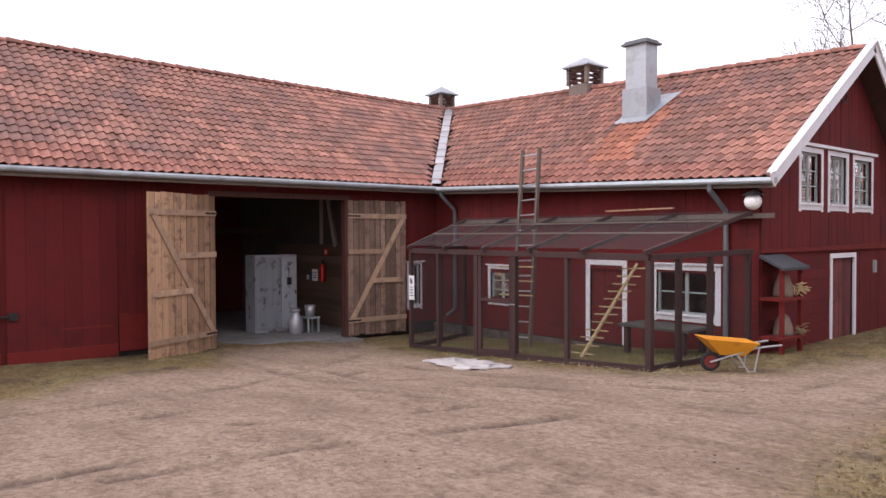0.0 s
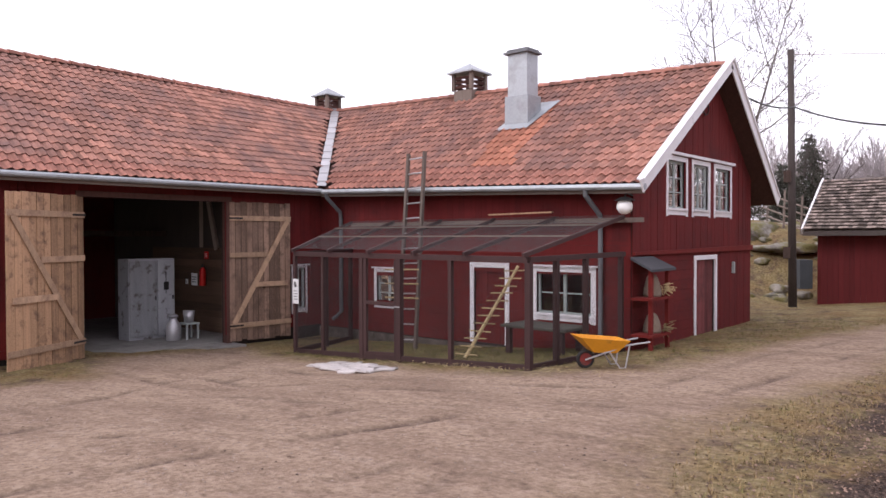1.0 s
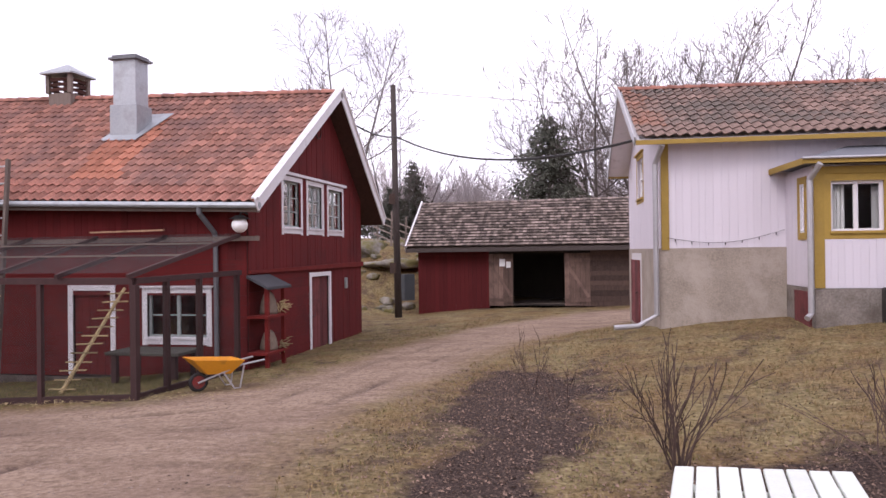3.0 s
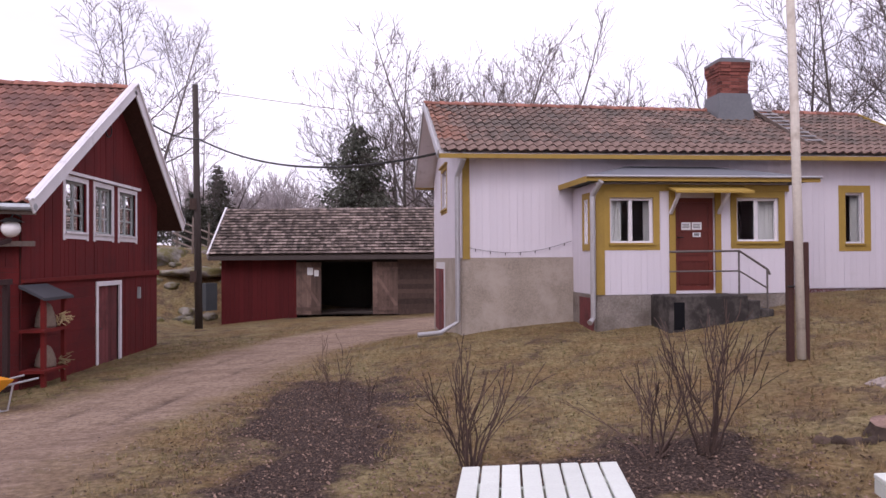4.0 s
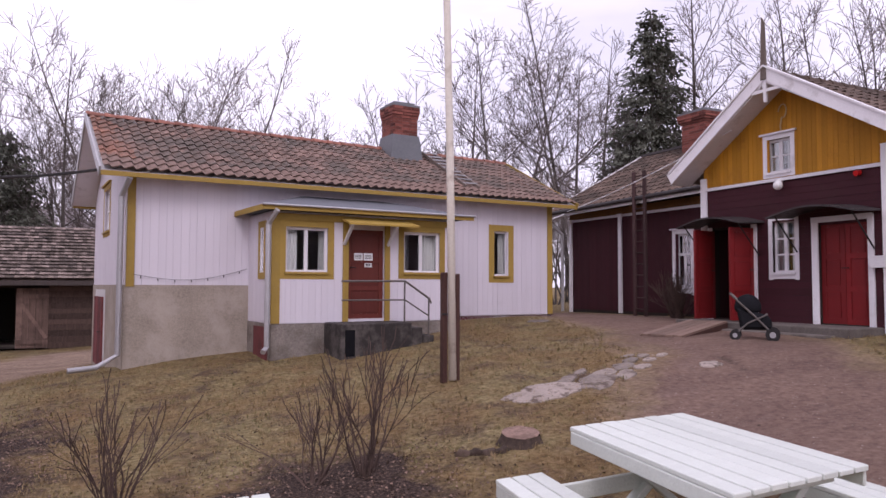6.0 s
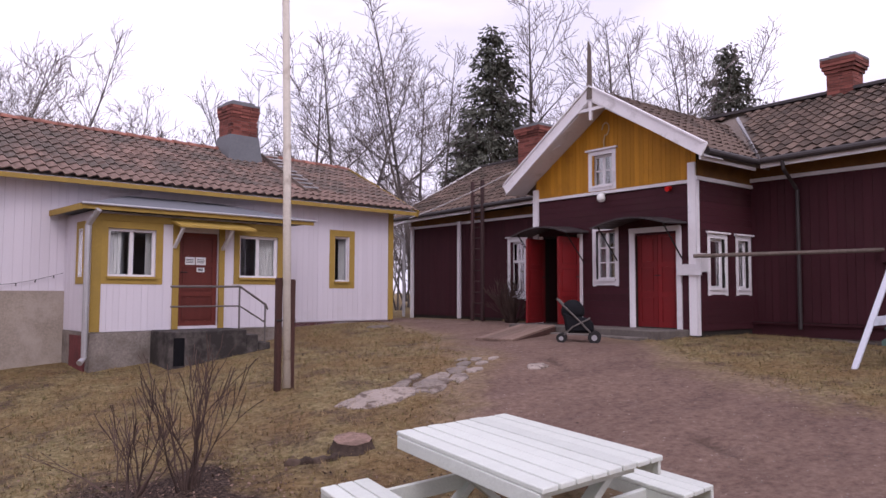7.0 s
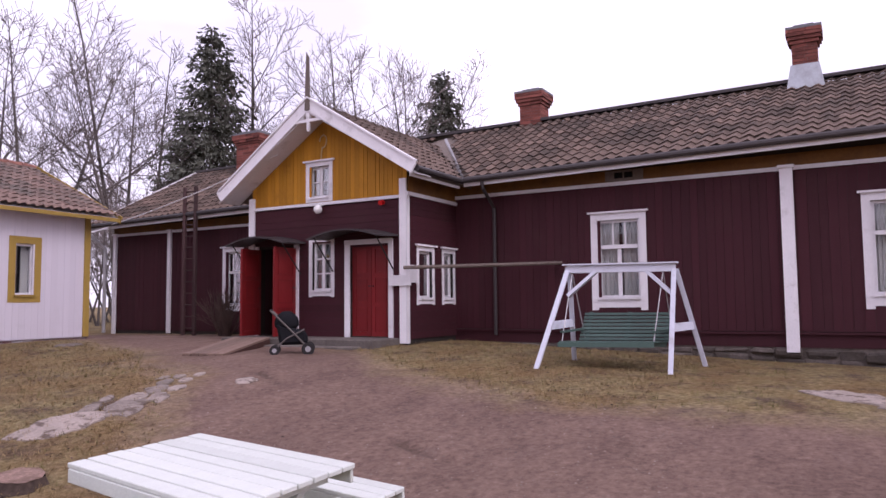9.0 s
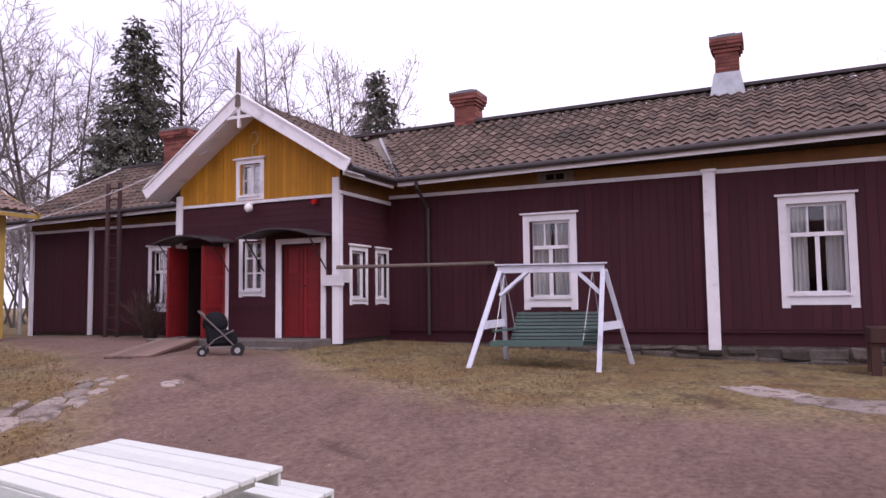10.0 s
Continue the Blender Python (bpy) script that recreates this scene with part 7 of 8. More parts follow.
for k in range(20):
    t = k / 20 * 2 * math.pi
    ring = []
    for j in range(8):
        f2 = j / 8 * 2 * math.pi
        r = 0.155 + 0.045 * math.cos(f2)
        ring.append(bm.verts.new(B(r * math.cos(t), 0.045 * math.sin(f2), 0.2 + r * math.sin(t))))
    rings.append(ring)
for k in range(20):
    for j in range(8):
        bm.faces.new((rings[k][j], rings[(k + 1) % 20][j], rings[(k + 1) % 20][(j + 1) % 8], rings[k][(j + 1) % 8]))
wheel = part("wheel", bm, RUBBER, wb_, "black rubber tyre", smooth=True)
bm = bmesh.new()
tube(bm, [B(0, -0.035, 0.2), B(0, 0.035, 0.2)], 0.115, 16)
part("rim", bm, BRICK_RED, wheel, "red wheel rim")

# shelf with straw skeps on the barn's corner
sh = thing("skep_shelf", (-6.5, 13.5, gz(-6.5, 13.5)), "red two-tier shelf under a small dark roof", "shelf")
SF = Face((GX + 0.03, 0, 0), (0, 1, 0), (1, 0, 0))
for y in (13.35, 14.08):
    bm = bmesh.new()
    SF.block(bm, y - 0.04, y + 0.04, gz(-6.4, y) - 0.03, 1.03, 0.34, 0.41)
    part("post", bm, RED_TRIM, sh)
for z in (-0.28, 0.42):
    bm = bmesh.new()
    SF.block(bm, 13.22, 14.2, z, z + 0.05, 0.03, 0.45)
    part("tier", bm, RED_TRIM, sh)
bm = bmesh.new()
slab(bm, [SF.at(13.22, 1.24, 0.02), SF.at(14.2, 1.24, 0.02), SF.at(14.25, 1.02, 0.48), SF.at(13.17, 1.02, 0.48)], 0.05)
part("roof", bm, DARK_FELT, sh, "small dark felt roof")


def skep(at, r, h, material, label):
    bm = bmesh.new()
    rows = []
    n = 9
    for k in range(n + 1):
        t = k / n
        rr = r * (math.cos(t * 1.45) ** 0.6 if t < 1 else 0.05) * (1 + (0.05 if k % 2 else 0.0))
        rows.append([bm.verts.new((at[0] + rr * math.cos(j * 0.5236), at[1] + rr * math.sin(j * 0.5236), at[2] + h * t)) for j in range(12)])
    for p, q in zip(rows, rows[1:]):
        for j in range(12):
            bm.faces.new((p[j], p[(j + 1) % 12], q[(j + 1) % 12], q[j]))
    bm.faces.new(rows[0][::-1])
    bm.faces.new(rows[-1])
    return tagged(part("straw_skep", bm, material, smooth=True), label, "basket", "straw skeps")


SKEP = surface("old_straw", (0.22, 0.17, 0.13), 0.3, 0.9, (30, 30, 30), 60, 0.5, step=0.02)
skep((-6.5, 13.74, 0.47), 0.17, 0.46, SKEP, "grey-brown straw skep on the upper shelf")
skep((-6.5, 13.74, -0.23), 0.17, 0.40, SKEP, "brown straw skep on the lower shelf")
for z in (0.6, -0.15):
    bm = bmesh.new()
    for k in range(26):
        r_ = random.Random(k + int(z * 100) + 50)
        p = Vector((-6.4 + r_.uniform(0, 0.12), 13.95 + r_.uniform(-0.1, 0.12), z + r_.uniform(-0.06, 0.1)))
        beam(bm, p, p + Vector((r_.uniform(-0.02, 0.16), r_.uniform(-0.1, 0.2), r_.uniform(-0.14, 0.06))), 0.012, 0.012)
    tagged(part("straw_bundle", bm, STRAW), "loose straw bundle hanging off the shelf", "straw", "straw bundles", "stuff")

# globe lamp at the barn's corner
bl_ = thing("wall_lamp", (-6.6, 13.3, 2.2), "white globe lamp on an iron arm under the barn eave", "lamp")
bm = bmesh.new()
bmesh.ops.create_uvsphere(bm, u_segments=16, v_segments=10, radius=0.15, matrix=pose(-6.71, 13.0, 2.2))
part("globe", bm, LAMP_WHITE, bl_, "white opal globe", smooth=True)
bm = bmesh.new()
tube(bm, [(-6.74, 13.38, 2.42), (-6.72, 13.1, 2.46), (-6.71, 13.0, 2.38)], 0.015, 6)
tube(bm, [(-6.71, 13.0, 2.31), (-6.71, 13.0, 2.38)], [0.2, 0.07], 14)
part("arm", bm, IRON, bl_)

# things inside the barn door
cab = thing("cabinet", (-18, 9.45, -0.93), "worn grey-painted double cabinet inside the barn", "cabinet")
cf = Face((-18.0, 0, 0), (0, 1, 0), (1, 0, 0))
bm = bmesh.new()
cf.block(bm, 8.93, 10.15, -0.93, 1.1, -0.55, 0.0)
part("body", bm, CABINET, cab)
for a, b in ((8.95, 9.66), (9.68, 10.13)):
    bm = bmesh.new()
    cf.block(bm, a, b, -0.86, 1.05, 0.002, 0.03)
    soften(bm, 0.005)
    d = part("door", bm, CABINET, cab)
    bm = bmesh.new()
    cf.block(bm, b - 0.06, b - 0.03, 0.05, 0.15, 0.03, 0.05)
    part("handle", bm, IRON, d)


def revolve(prof, at, n=16):
    bm = bmesh.new()
    rows = [[bm.verts.new((at[0] + r * math.cos(k * 2 * math.pi / n), at[1] + r * math.sin(k * 2 * math.pi / n), at[2] + z)) for k in range(n)] for r, z in prof]
    for p, q in zip(rows, rows[1:]):
        for k in range(n):
            bm.faces.new((p[k], p[(k + 1) % n], q[(k + 1) % n], q[k]))
    bm.faces.new(rows[0][::-1])
    bm.faces.new(rows[-1])
    return bm


ch = thing("milk_churn", (-17.3, 9.72, -0.93), "dented grey metal milk churn on the barn floor", "milk churn")
part("body", revolve([(0.16, 0), (0.17, 0.02), (0.17, 0.38), (0.1, 0.5), (0.095, 0.58)], (-17.3, 9.72, -0.93)), GALV, ch, smooth=True)
part("lid", revolve([(0.12, 0.58), (0.125, 0.62), (0.06, 0.66)], (-17.3, 9.72, -0.93)), GALV, ch, smooth=True)
st = thing("stool", (-17.3, 10.15, -0.93), "small wooden stool beside the churn", "stool")
bm = bmesh.new()
box(bm, -17.5, -17.1, 9.97, 10.33, -0.56, -0.52)
part("seat", bm, SASH_GREY, st)
for x in (-17.46, -17.14):
    for y in (10.0, 10.3):
        bm = bmesh.new()
        box(bm, x - 0.02, x + 0.02, y - 0.02, y + 0.02, -0.93, -0.56)
        part("leg", bm, SASH_GREY, st)
bk = tagged(part("bucket", revolve([(0.11, 0), (0.15, 0.3), (0.145, 0.3), (0.1, 0.03)], (-17.3, 10.15, -0.52)), GALV, smooth=True), "grey metal bucket standing on the stool", "bucket")
fe = thing("fire_extinguisher", (-18.23, 11.15, 0.3), "red fire extinguisher on the log partition", "fire extinguisher")
part("cylinder", revolve([(0.08, 0), (0.085, 0.03), (0.085, 0.42), (0.04, 0.5)], (-18.23, 11.1, 0.32)), EXT_RED, fe, smooth=True)
part("valve", revolve([(0.03, 0.5), (0.03, 0.57), (0.015, 0.6)], (-18.23, 11.1, 0.32)), IRON, fe)
for x, z, w_, h in ((-18.85, 0.3, 0.3, 0.34), (-19.25, 0.33, 0.13, 0.13), (-18.23, 1.05, 0.2, 0.2)):
    bm = bmesh.new()
    box(bm, x - w_ / 2, x + w_ / 2, 11.215, 11.225, z, z + h)
    nt = tagged(part("notice", bm, EXT_RED if z > 0.8 else PAPER), "red safety sign above the extinguisher" if z > 0.8 else "white paper notice on the log partition", "notice", "barn notices")
    bm = bmesh.new()
    for k in range(3):
        box(bm, x - w_ * 0.35, x + w_ * 0.3, 11.212, 11.215, z + h * (0.25 + 0.2 * k), z + h * (0.32 + 0.2 * k))
    part("text_bar", bm, PAPER if z > 0.8 else INK, nt)
bm = bmesh.new()
beam(bm, (-17.98, 9.9, 0.2), (-17.97, 9.9, 0.75), 0.02, 0.02, (1, 0, 0))
box(bm, -17.97, -17.93, 9.84, 9.96, 0.3, 0.5)
tagged(part("hand_brush", bm, IRON), "dark hand brush hanging on the cabinet", "brush")
for y in (-0.0,):
    bm = bmesh.new()
    G_WALL.block(bm, 18.72, 18.8, 0.72, 1.0, 0.02, 0.08)
    tagged(part("wall_box", bm, SASH_GREY), "small pale box fixed to the barn gable", "box")
bm = bmesh.new()
rng = random.Random(4)
for k in range(24):
    a0, a1 = k / 24 * 6.28, (k + 1) / 24 * 6.28
    beam(bm, G_WALL.at(16.9 + 0.16 * math.cos(a0), 4.55 + 0.16 * math.sin(a0), 0.07), G_WALL.at(16.9 + 0.16 * math.cos(a1), 4.55 + 0.16 * math.sin(a1), 0.07), 0.02, 0.02, (1, 0, 0))
tagged(part("iron_ring", bm, IRON), "coil of dark rope hung high on the gable", "rope")

# ---- flagpole, stump, utility pole and wires ----
fp = thing("flagpole", (4.72, 9.15, gz(4.72, 9.15)), "white-painted wooden flagpole between two brown posts", "flagpole")
g0 = gz(4.72, 9.15)
bm = bmesh.new()
tube(bm, [(4.74, 9.12, g0 + 0.02), (4.70, 9.14, g0 + 3), (4.63, 9.16, g0 + 6), (4.58, 9.18, g0 + 9.5)], [0.056, 0.052, 0.047, 0.04], 12)
part("pole", bm, FLAG_WHITE, fp, smooth=True)
for dx, dy, h in ((-0.078, 0.05, 1.46), (0.074, -0.02, 1.44)):
    bm = bmesh.new()
    box(bm, 4.72 + dx - 0.034, 4.72 + dx + 0.034, 9.15 + dy - 0.05, 9.15 + dy + 0.05, g0 - 0.03, g0 + h)
    soften(bm, 0.01)
    part("post", bm, POST_BROWN, fp, "weathered brown post")
bm = bmesh.new()
tube(bm, [(4.59, 9.15, g0 + 0.9), (4.85, 9.12, g0 + 0.9)], 0.012, 6)
part("bolt", bm, IRON, fp)
stump = thing("tree_stump", (4.12, 6.5, gz(4.12, 6.5)), "sawn tree stump with a pale reddish top", "tree stump")
bm = bmesh.new()
n = 26
rows = []
for r, z in ((0.27, -0.06), (0.21, 0.02), (0.20, 0.05), (0.19, 0.08)):
    rows.append([bm.verts.new((4.12 + r * (1 + 0.16 * noise.noise((math.cos(k * 6.283 / n) * 2, math.sin(k * 6.283 / n) * 2, z))) * math.cos(k * 6.283 / n),
                               6.5 + r * (1 + 0.16 * noise.noise((math.cos(k * 6.283 / n) * 2, math.sin(k * 6.283 / n) * 2, z))) * math.sin(k * 6.283 / n), gz(4.12, 6.5) + z + max(z, 0) * 0.34 * (math.cos(k * 6.283 / n) * 0.53 + math.sin(k * 6.283 / n) * 0.85))) for k in range(n)])
for p, q in zip(rows, rows[1:]):
    for k in range(n):
        bm.faces.new((p[k], p[(k + 1) % n], q[(k + 1) % n], q[k]))
part("bark", bm, STUMP_BARK, stump, smooth=True)
bm = bmesh.new()
bm.faces.new([bm.verts.new((4.12 + 0.186 * math.cos(k * 6.283 / n), 6.5 + 0.186 * math.sin(k * 6.283 / n), gz(4.12, 6.5) + 0.082 + 0.028 * (math.cos(k * 6.283 / n) * 0.53 + math.sin(k * 6.283 / n) * 0.85) + 0.004 * math.sin(k * 1.7))) for k in range(n)])
part("sawn_face", bm, WOOD_END, stump, "pale sawn face")
for k in range(4):
    boulder("root_lump", (3.82 - 0.1 * k, 6.35 + 0.06 * k), (0.1, 0.07, 0.07), 50 + k, "brown root lump beside the stump", mat_=STUMP_BARK, group="root lumps")
up = thing("utility_pole", (-6.75, 24.0, gz(-6.75, 24)), "tall dark wooden utility pole", "utility pole")
bm = bmesh.new()
tube(bm, [(-6.75, 24.0, gz(-6.75, 24) - 0.05), (-6.85, 24.0, 7.25)], [0.125, 0.09], 12)
part("pole", bm, POLE_WOOD, up, smooth=True)
for z in (3.25, 0.95):
    bm = bmesh.new()
    box(bm, -6.98, -6.78, 23.82, 23.88, z, z + 0.35)
    part("sign_plate", bm, SHED_WOOD, up)


def cable(a, b, sag, r, material, label, n=18):
    a, b = Vector(a), Vector(b)
    bm = bmesh.new()
    tube(bm, [a.lerp(b, k / n) - Vector((0, 0, sag * 4 * (k / n) * (1 - k / n))) for k in range(n + 1)], r, 5)
    return tagged(part("cable", bm, material), label, "cable", "overhead cables")


ccorner = C_WALL.at(-0.45, 3.7, 0.3)
cable((-6.3, 17.9, 5.0), (-6.72, 23.9, 5.5), 0.15, 0.025, IRON, "thick black cable between barn and pole")
cable((-6.72, 24.0, 5.5), tuple(ccorner), 0.55, 0.028, IRON, "thick black cable from the pole to the cottage")
cable((-6.8, 24.0, 7.1), (9, 30, 6.9), 0.3, 0.012, GREY_WOOD, "thin grey wire from the pole across the trees")
cable(tuple(C_WALL.at(PU1 - 0.1, 3.3, 0.5)), (13.4, 18.4, 3.85), 0.35, 0.018, WHITE, "pale cable between cottage and house")
cable((13.4, 18.4, 3.9), (11.7, 10.6, 4.75), 0.1, 0.012, WHITE, "pale wire from the house eave to the gable")
ls = thing("light_string", tuple(C_WALL.at(0.2, 1.7, 0.05)), "thin string of small lamps along the cottage wall", "string lights")
bm = bmesh.new()
lp = [C_WALL.at(0.1 + 2.1 * k / 14, 1.86 - 0.16 * math.sin(math.pi * k / 14) + 0.12 * k / 14, 0.06) for k in range(15)]
tube(bm, lp, 0.004, 4)
part("wire", bm, IRON, ls)
for k in range(1, 14, 2):
    bm = bmesh.new()
    tube(bm, [lp[k], lp[k] - Vector((0, 0, 0.05))], 0.01, 6)
    part("bulb", bm, IRON, ls)
bx = tagged(part("meter_box", revolve([(0.3, 0), (0.3, 0.95)], (-7.05, 26.2, -0.1), 4), BOX_GREY), "blue-grey box on the shed's end wall", "box")
# rail fence on the slope by the shed
fence = thing("rail_fence", (-8.5, 30, gz(-8.5, 30)), "weathered grey rail fence on the slope", "fence")
for k in range(5):
    bm = bmesh.new()
    x, y = -9.8 + 0.75 * k, 31.5 - 0.4 * k
    tube(bm, [(x, y, gz(x, y) - 0.1), (x + 0.05, y, gz(x, y) + 1.5)], 0.045, 6)
    part("post", bm, GREY_WOOD, fence)
for k in range(4):
    bm = bmesh.new()
    tube(bm, [(-10.0, 31.6, gz(-9.8, 31.5) + 0.45 + 0.3 * k), (-6.6, 29.9, gz(-6.8, 29.9) + 0.4 + 0.3 * k)], 0.035, 6)
    part("rail", bm, GREY_WOOD, fence)

# ---- before the house ----
lamp_g = thing("gable_lamp", (11.95, 9.77, 3.62), "white globe lamp on the house gable", "lamp")
bm = bmesh.new()
bmesh.ops.create_uvsphere(bm, u_segments=14, v_segments=9, radius=0.09, matrix=pose(11.98, 9.77, 3.58))
part("globe", bm, LAMP_WHITE, lamp_g, smooth=True)
bm = bmesh.new()
tube(bm, [(12.1, 9.77, 3.68), (11.98, 9.77, 3.66)], 0.03, 8)
part("arm", bm, LAMP_WHITE, lamp_g)
bm = bmesh.new()
tube(bm, [(12.1, 8.25, 3.62), (12.0, 8.25, 3.6)], 0.05, 8)
tagged(part("alarm_lamp", bm, EXT_RED), "small red lamp on the house wall", "lamp")
bm = bmesh.new()
tube(bm, [(12.09, 9.72 + 0.1 * math.cos(k / 12 * 5.2) * (1 - k / 30), 5.0 + 0.13 * math.sin(k / 12 * 5.2)) for k in range(13)] + [(12.09, 9.78, 4.72), (12.09, 9.76, 4.6)], 0.013, 6)
tagged(part("iron_scroll", bm, STRAW), "pale wrought ornament on the ochre gable", "ornament")


def canopy(y0, y1, z, label):
    c = thing("door_canopy", (12.1, (y0 + y1) / 2, z), label, "canopy", "door canopies")
    n = 12
    for k in range(n):
        bm = bmesh.new()
        t0, t1 = k / n, (k + 1) / n
        h = lambda t: z + 0.15 * math.sin(math.pi * t)
        ya, yb = y0 + (y1 - y0) * t0, y0 + (y1 - y0) * t1
        slab(bm, [(11.42, ya, h(t0)), (11.42, yb + 0.012, h(t1)), (12.12, yb + 0.012, h(t1) + 0.04), (12.12, ya, h(t0) + 0.04)], 0.03)
        bmesh.ops.recalc_face_normals(bm, faces=bm.faces)
        part("stave", bm, GUTTER, c)
    for y in (y0 + 0.12, y1 - 0.12):
        bm = bmesh.new()
        tube(bm, [(12.1, y, z - 0.62), (11.8, y, z - 0.3), (11.5, y, z + 0.02)], 0.014, 6)
        part("bracket", bm, IRON, c)
    return c


canopy(7.9, 9.6, 2.93, "arched dark canopy on iron brackets over the closed door")
canopy(10.2, 11.8, 2.9, "arched dark canopy on iron brackets over the open door")
es = thing("house_steps", (11.5, 9, 0.8), "low concrete steps before the house doors", "steps")
for x0, z1, y0, y1 in ((11.25, 1.0, 7.9, 11.7), (10.95, 0.88, 8.15, 11.5)):
    bm = bmesh.new()
    box(bm, x0, VX + 0.02 if x0 > 11 else 11.25, y0, y1, 0.5, z1)
    soften(bm, 0.015)
    part("step", bm, STEP_STONE, es)
ramp = thing("ramp", (9.7, 10.0, gz(9.7, 10)), "sloping wooden wheelchair ramp on the gravel", "ramp")
ra, rb = Vector((9.2, 9.95, gz(9.2, 9.95) + 0.045)), Vector((11.15, 10.75, 1.02))
w_ = Vector((-0.27, 0.96, 0)) * 0.4
for k in range(5):
    bm = bmesh.new()
    o0, o1 = w_ * (-1 + 2 * k / 5 + 0.02), w_ * (-1 + 2 * (k + 1) / 5 - 0.02)
    slab(bm, [ra + o0, rb + o0, rb + o1, ra + o1], 0.035)
    bmesh.ops.recalc_face_normals(bm, faces=bm.faces)
    part("plank", bm, RAMP_WOOD, ramp)
for s in (-1, 1):
    bm = bmesh.new()
    slab(bm, [ra + w_ * s * 0.96 - Vector((0, 0, 0.035)), rb + w_ * s * 0.96 - Vector((0, 0, 0.035)), rb + w_ * s * 1.02 - Vector((0, 0, 0.035)), ra + w_ * s * 1.02 - Vector((0, 0, 0.035))], 0.14)
    bmesh.ops.recalc_face_normals(bm, faces=bm.faces)
    part("side_rail", bm, POST_BROWN, ramp)
# pushchair
pc = thing("pushchair", (10.1, 8.75, gz(10.1, 8.75)), "black folded-hood pushchair parked by the steps", "pushchair")
PZ = gz(10.1, 8.75)
pu, pv = Vector((0.62, -0.78, 0)), Vector((0.78, 0.62, 0))
Pp = lambda u, v, z: Vector((10.1, 8.8, PZ)) + (pu * u + pv * v + Vector((0, 0, z))) * 0.74
for u, v, r in ((-0.36, -0.24, 0.085), (-0.36, 0.24, 0.085), (0.4, -0.26, 0.11), (0.4, 0.26, 0.11)):
    bm = bmesh.new()
    tube(bm, [Pp(u, v - 0.03, r), Pp(u, v + 0.03, r)], r, 16)
    wh = part("wheel", bm, RUBBER, pc)
    bm = bmesh.new()
    tube(bm, [Pp(u, v - 0.035, r), Pp(u, v + 0.035, r)], r * 0.45, 10)
    part("hub", bm, GALV, wh)
for s in (-0.24, 0.24):
    bm = bmesh.new()
    tube(bm, [Pp(0.4, s, 0.13), Pp(0.05, s, 0.5), Pp(-0.36, s, 0.9), Pp(-0.46, s, 1.0)], 0.016, 8)
    tube(bm, [Pp(-0.36, s, 0.1), Pp(-0.1, s, 0.35), Pp(0.3, s, 0.55)], 0.014, 8)
    part("frame_tube", bm, RAIL, pc)
bm = bmesh.new()
tube(bm, [Pp(-0.46, -0.24, 1.0), Pp(-0.46, 0.24, 1.0)], 0.018, 8)
part("handle", bm, RUBBER, pc)
bm = bmesh.new()
hexa(bm, [Pp(-0.25, -0.22, 0.2), Pp(0.4, -0.22, 0.22), Pp(0.4, 0.22, 0.22), Pp(-0.25, 0.22, 0.2), Pp(-0.34, -0.22, 0.72), Pp(0.36, -0.22, 0.5), Pp(0.36, 0.22, 0.5), Pp(-0.34, 0.22, 0.72)])
bmesh.ops.recalc_face_normals(bm, faces=bm.faces)
soften(bm, 0.05)
part("seat", bm, FABRIC_SHADE_BLACK, pc)
bm = bmesh.new()
bmesh.ops.create_uvsphere(bm, u_segments=14, v_segments=9, radius=0.26)
for v in bm.verts:
    v.co = Pp(-0.1 + v.co.x * 1.1, v.co.y * 0.9, 0.7 + max(v.co.z, -0.1) * 1.1)
part("hood", bm, FABRIC_SHADE_BLACK, pc, smooth=True)
# bar on the house corner
pb = thing("tether_bar", (12.1, 7.55, 2.3), "long grey pole held by a white bracket on the house corner", "pole")
bm = bmesh.new()
tube(bm, [(11.85, 7.62, 2.32), (13.2, 6.2, 2.38), (14.0, 5.3, 2.42)], 0.035, 8)
part("pole", bm, GREY_WOOD, pb)
bm = bmesh.new()
V_WALL.block(bm, 7.6, 8.07, 1.99, 2.19, 0.071, 0.11)
V_SIDE.block(bm, VX - 0.1, VX + 0.14, 2.05, 2.38, 0.031, 0.118)
part("bracket", bm, WHITE, pb)
bm = bmesh.new()
H_WALL.block(bm, 5.2, 5.36, 2.2, 2.45, 0.03, 0.09)
part("wall_block", bm, MAROON, pb)

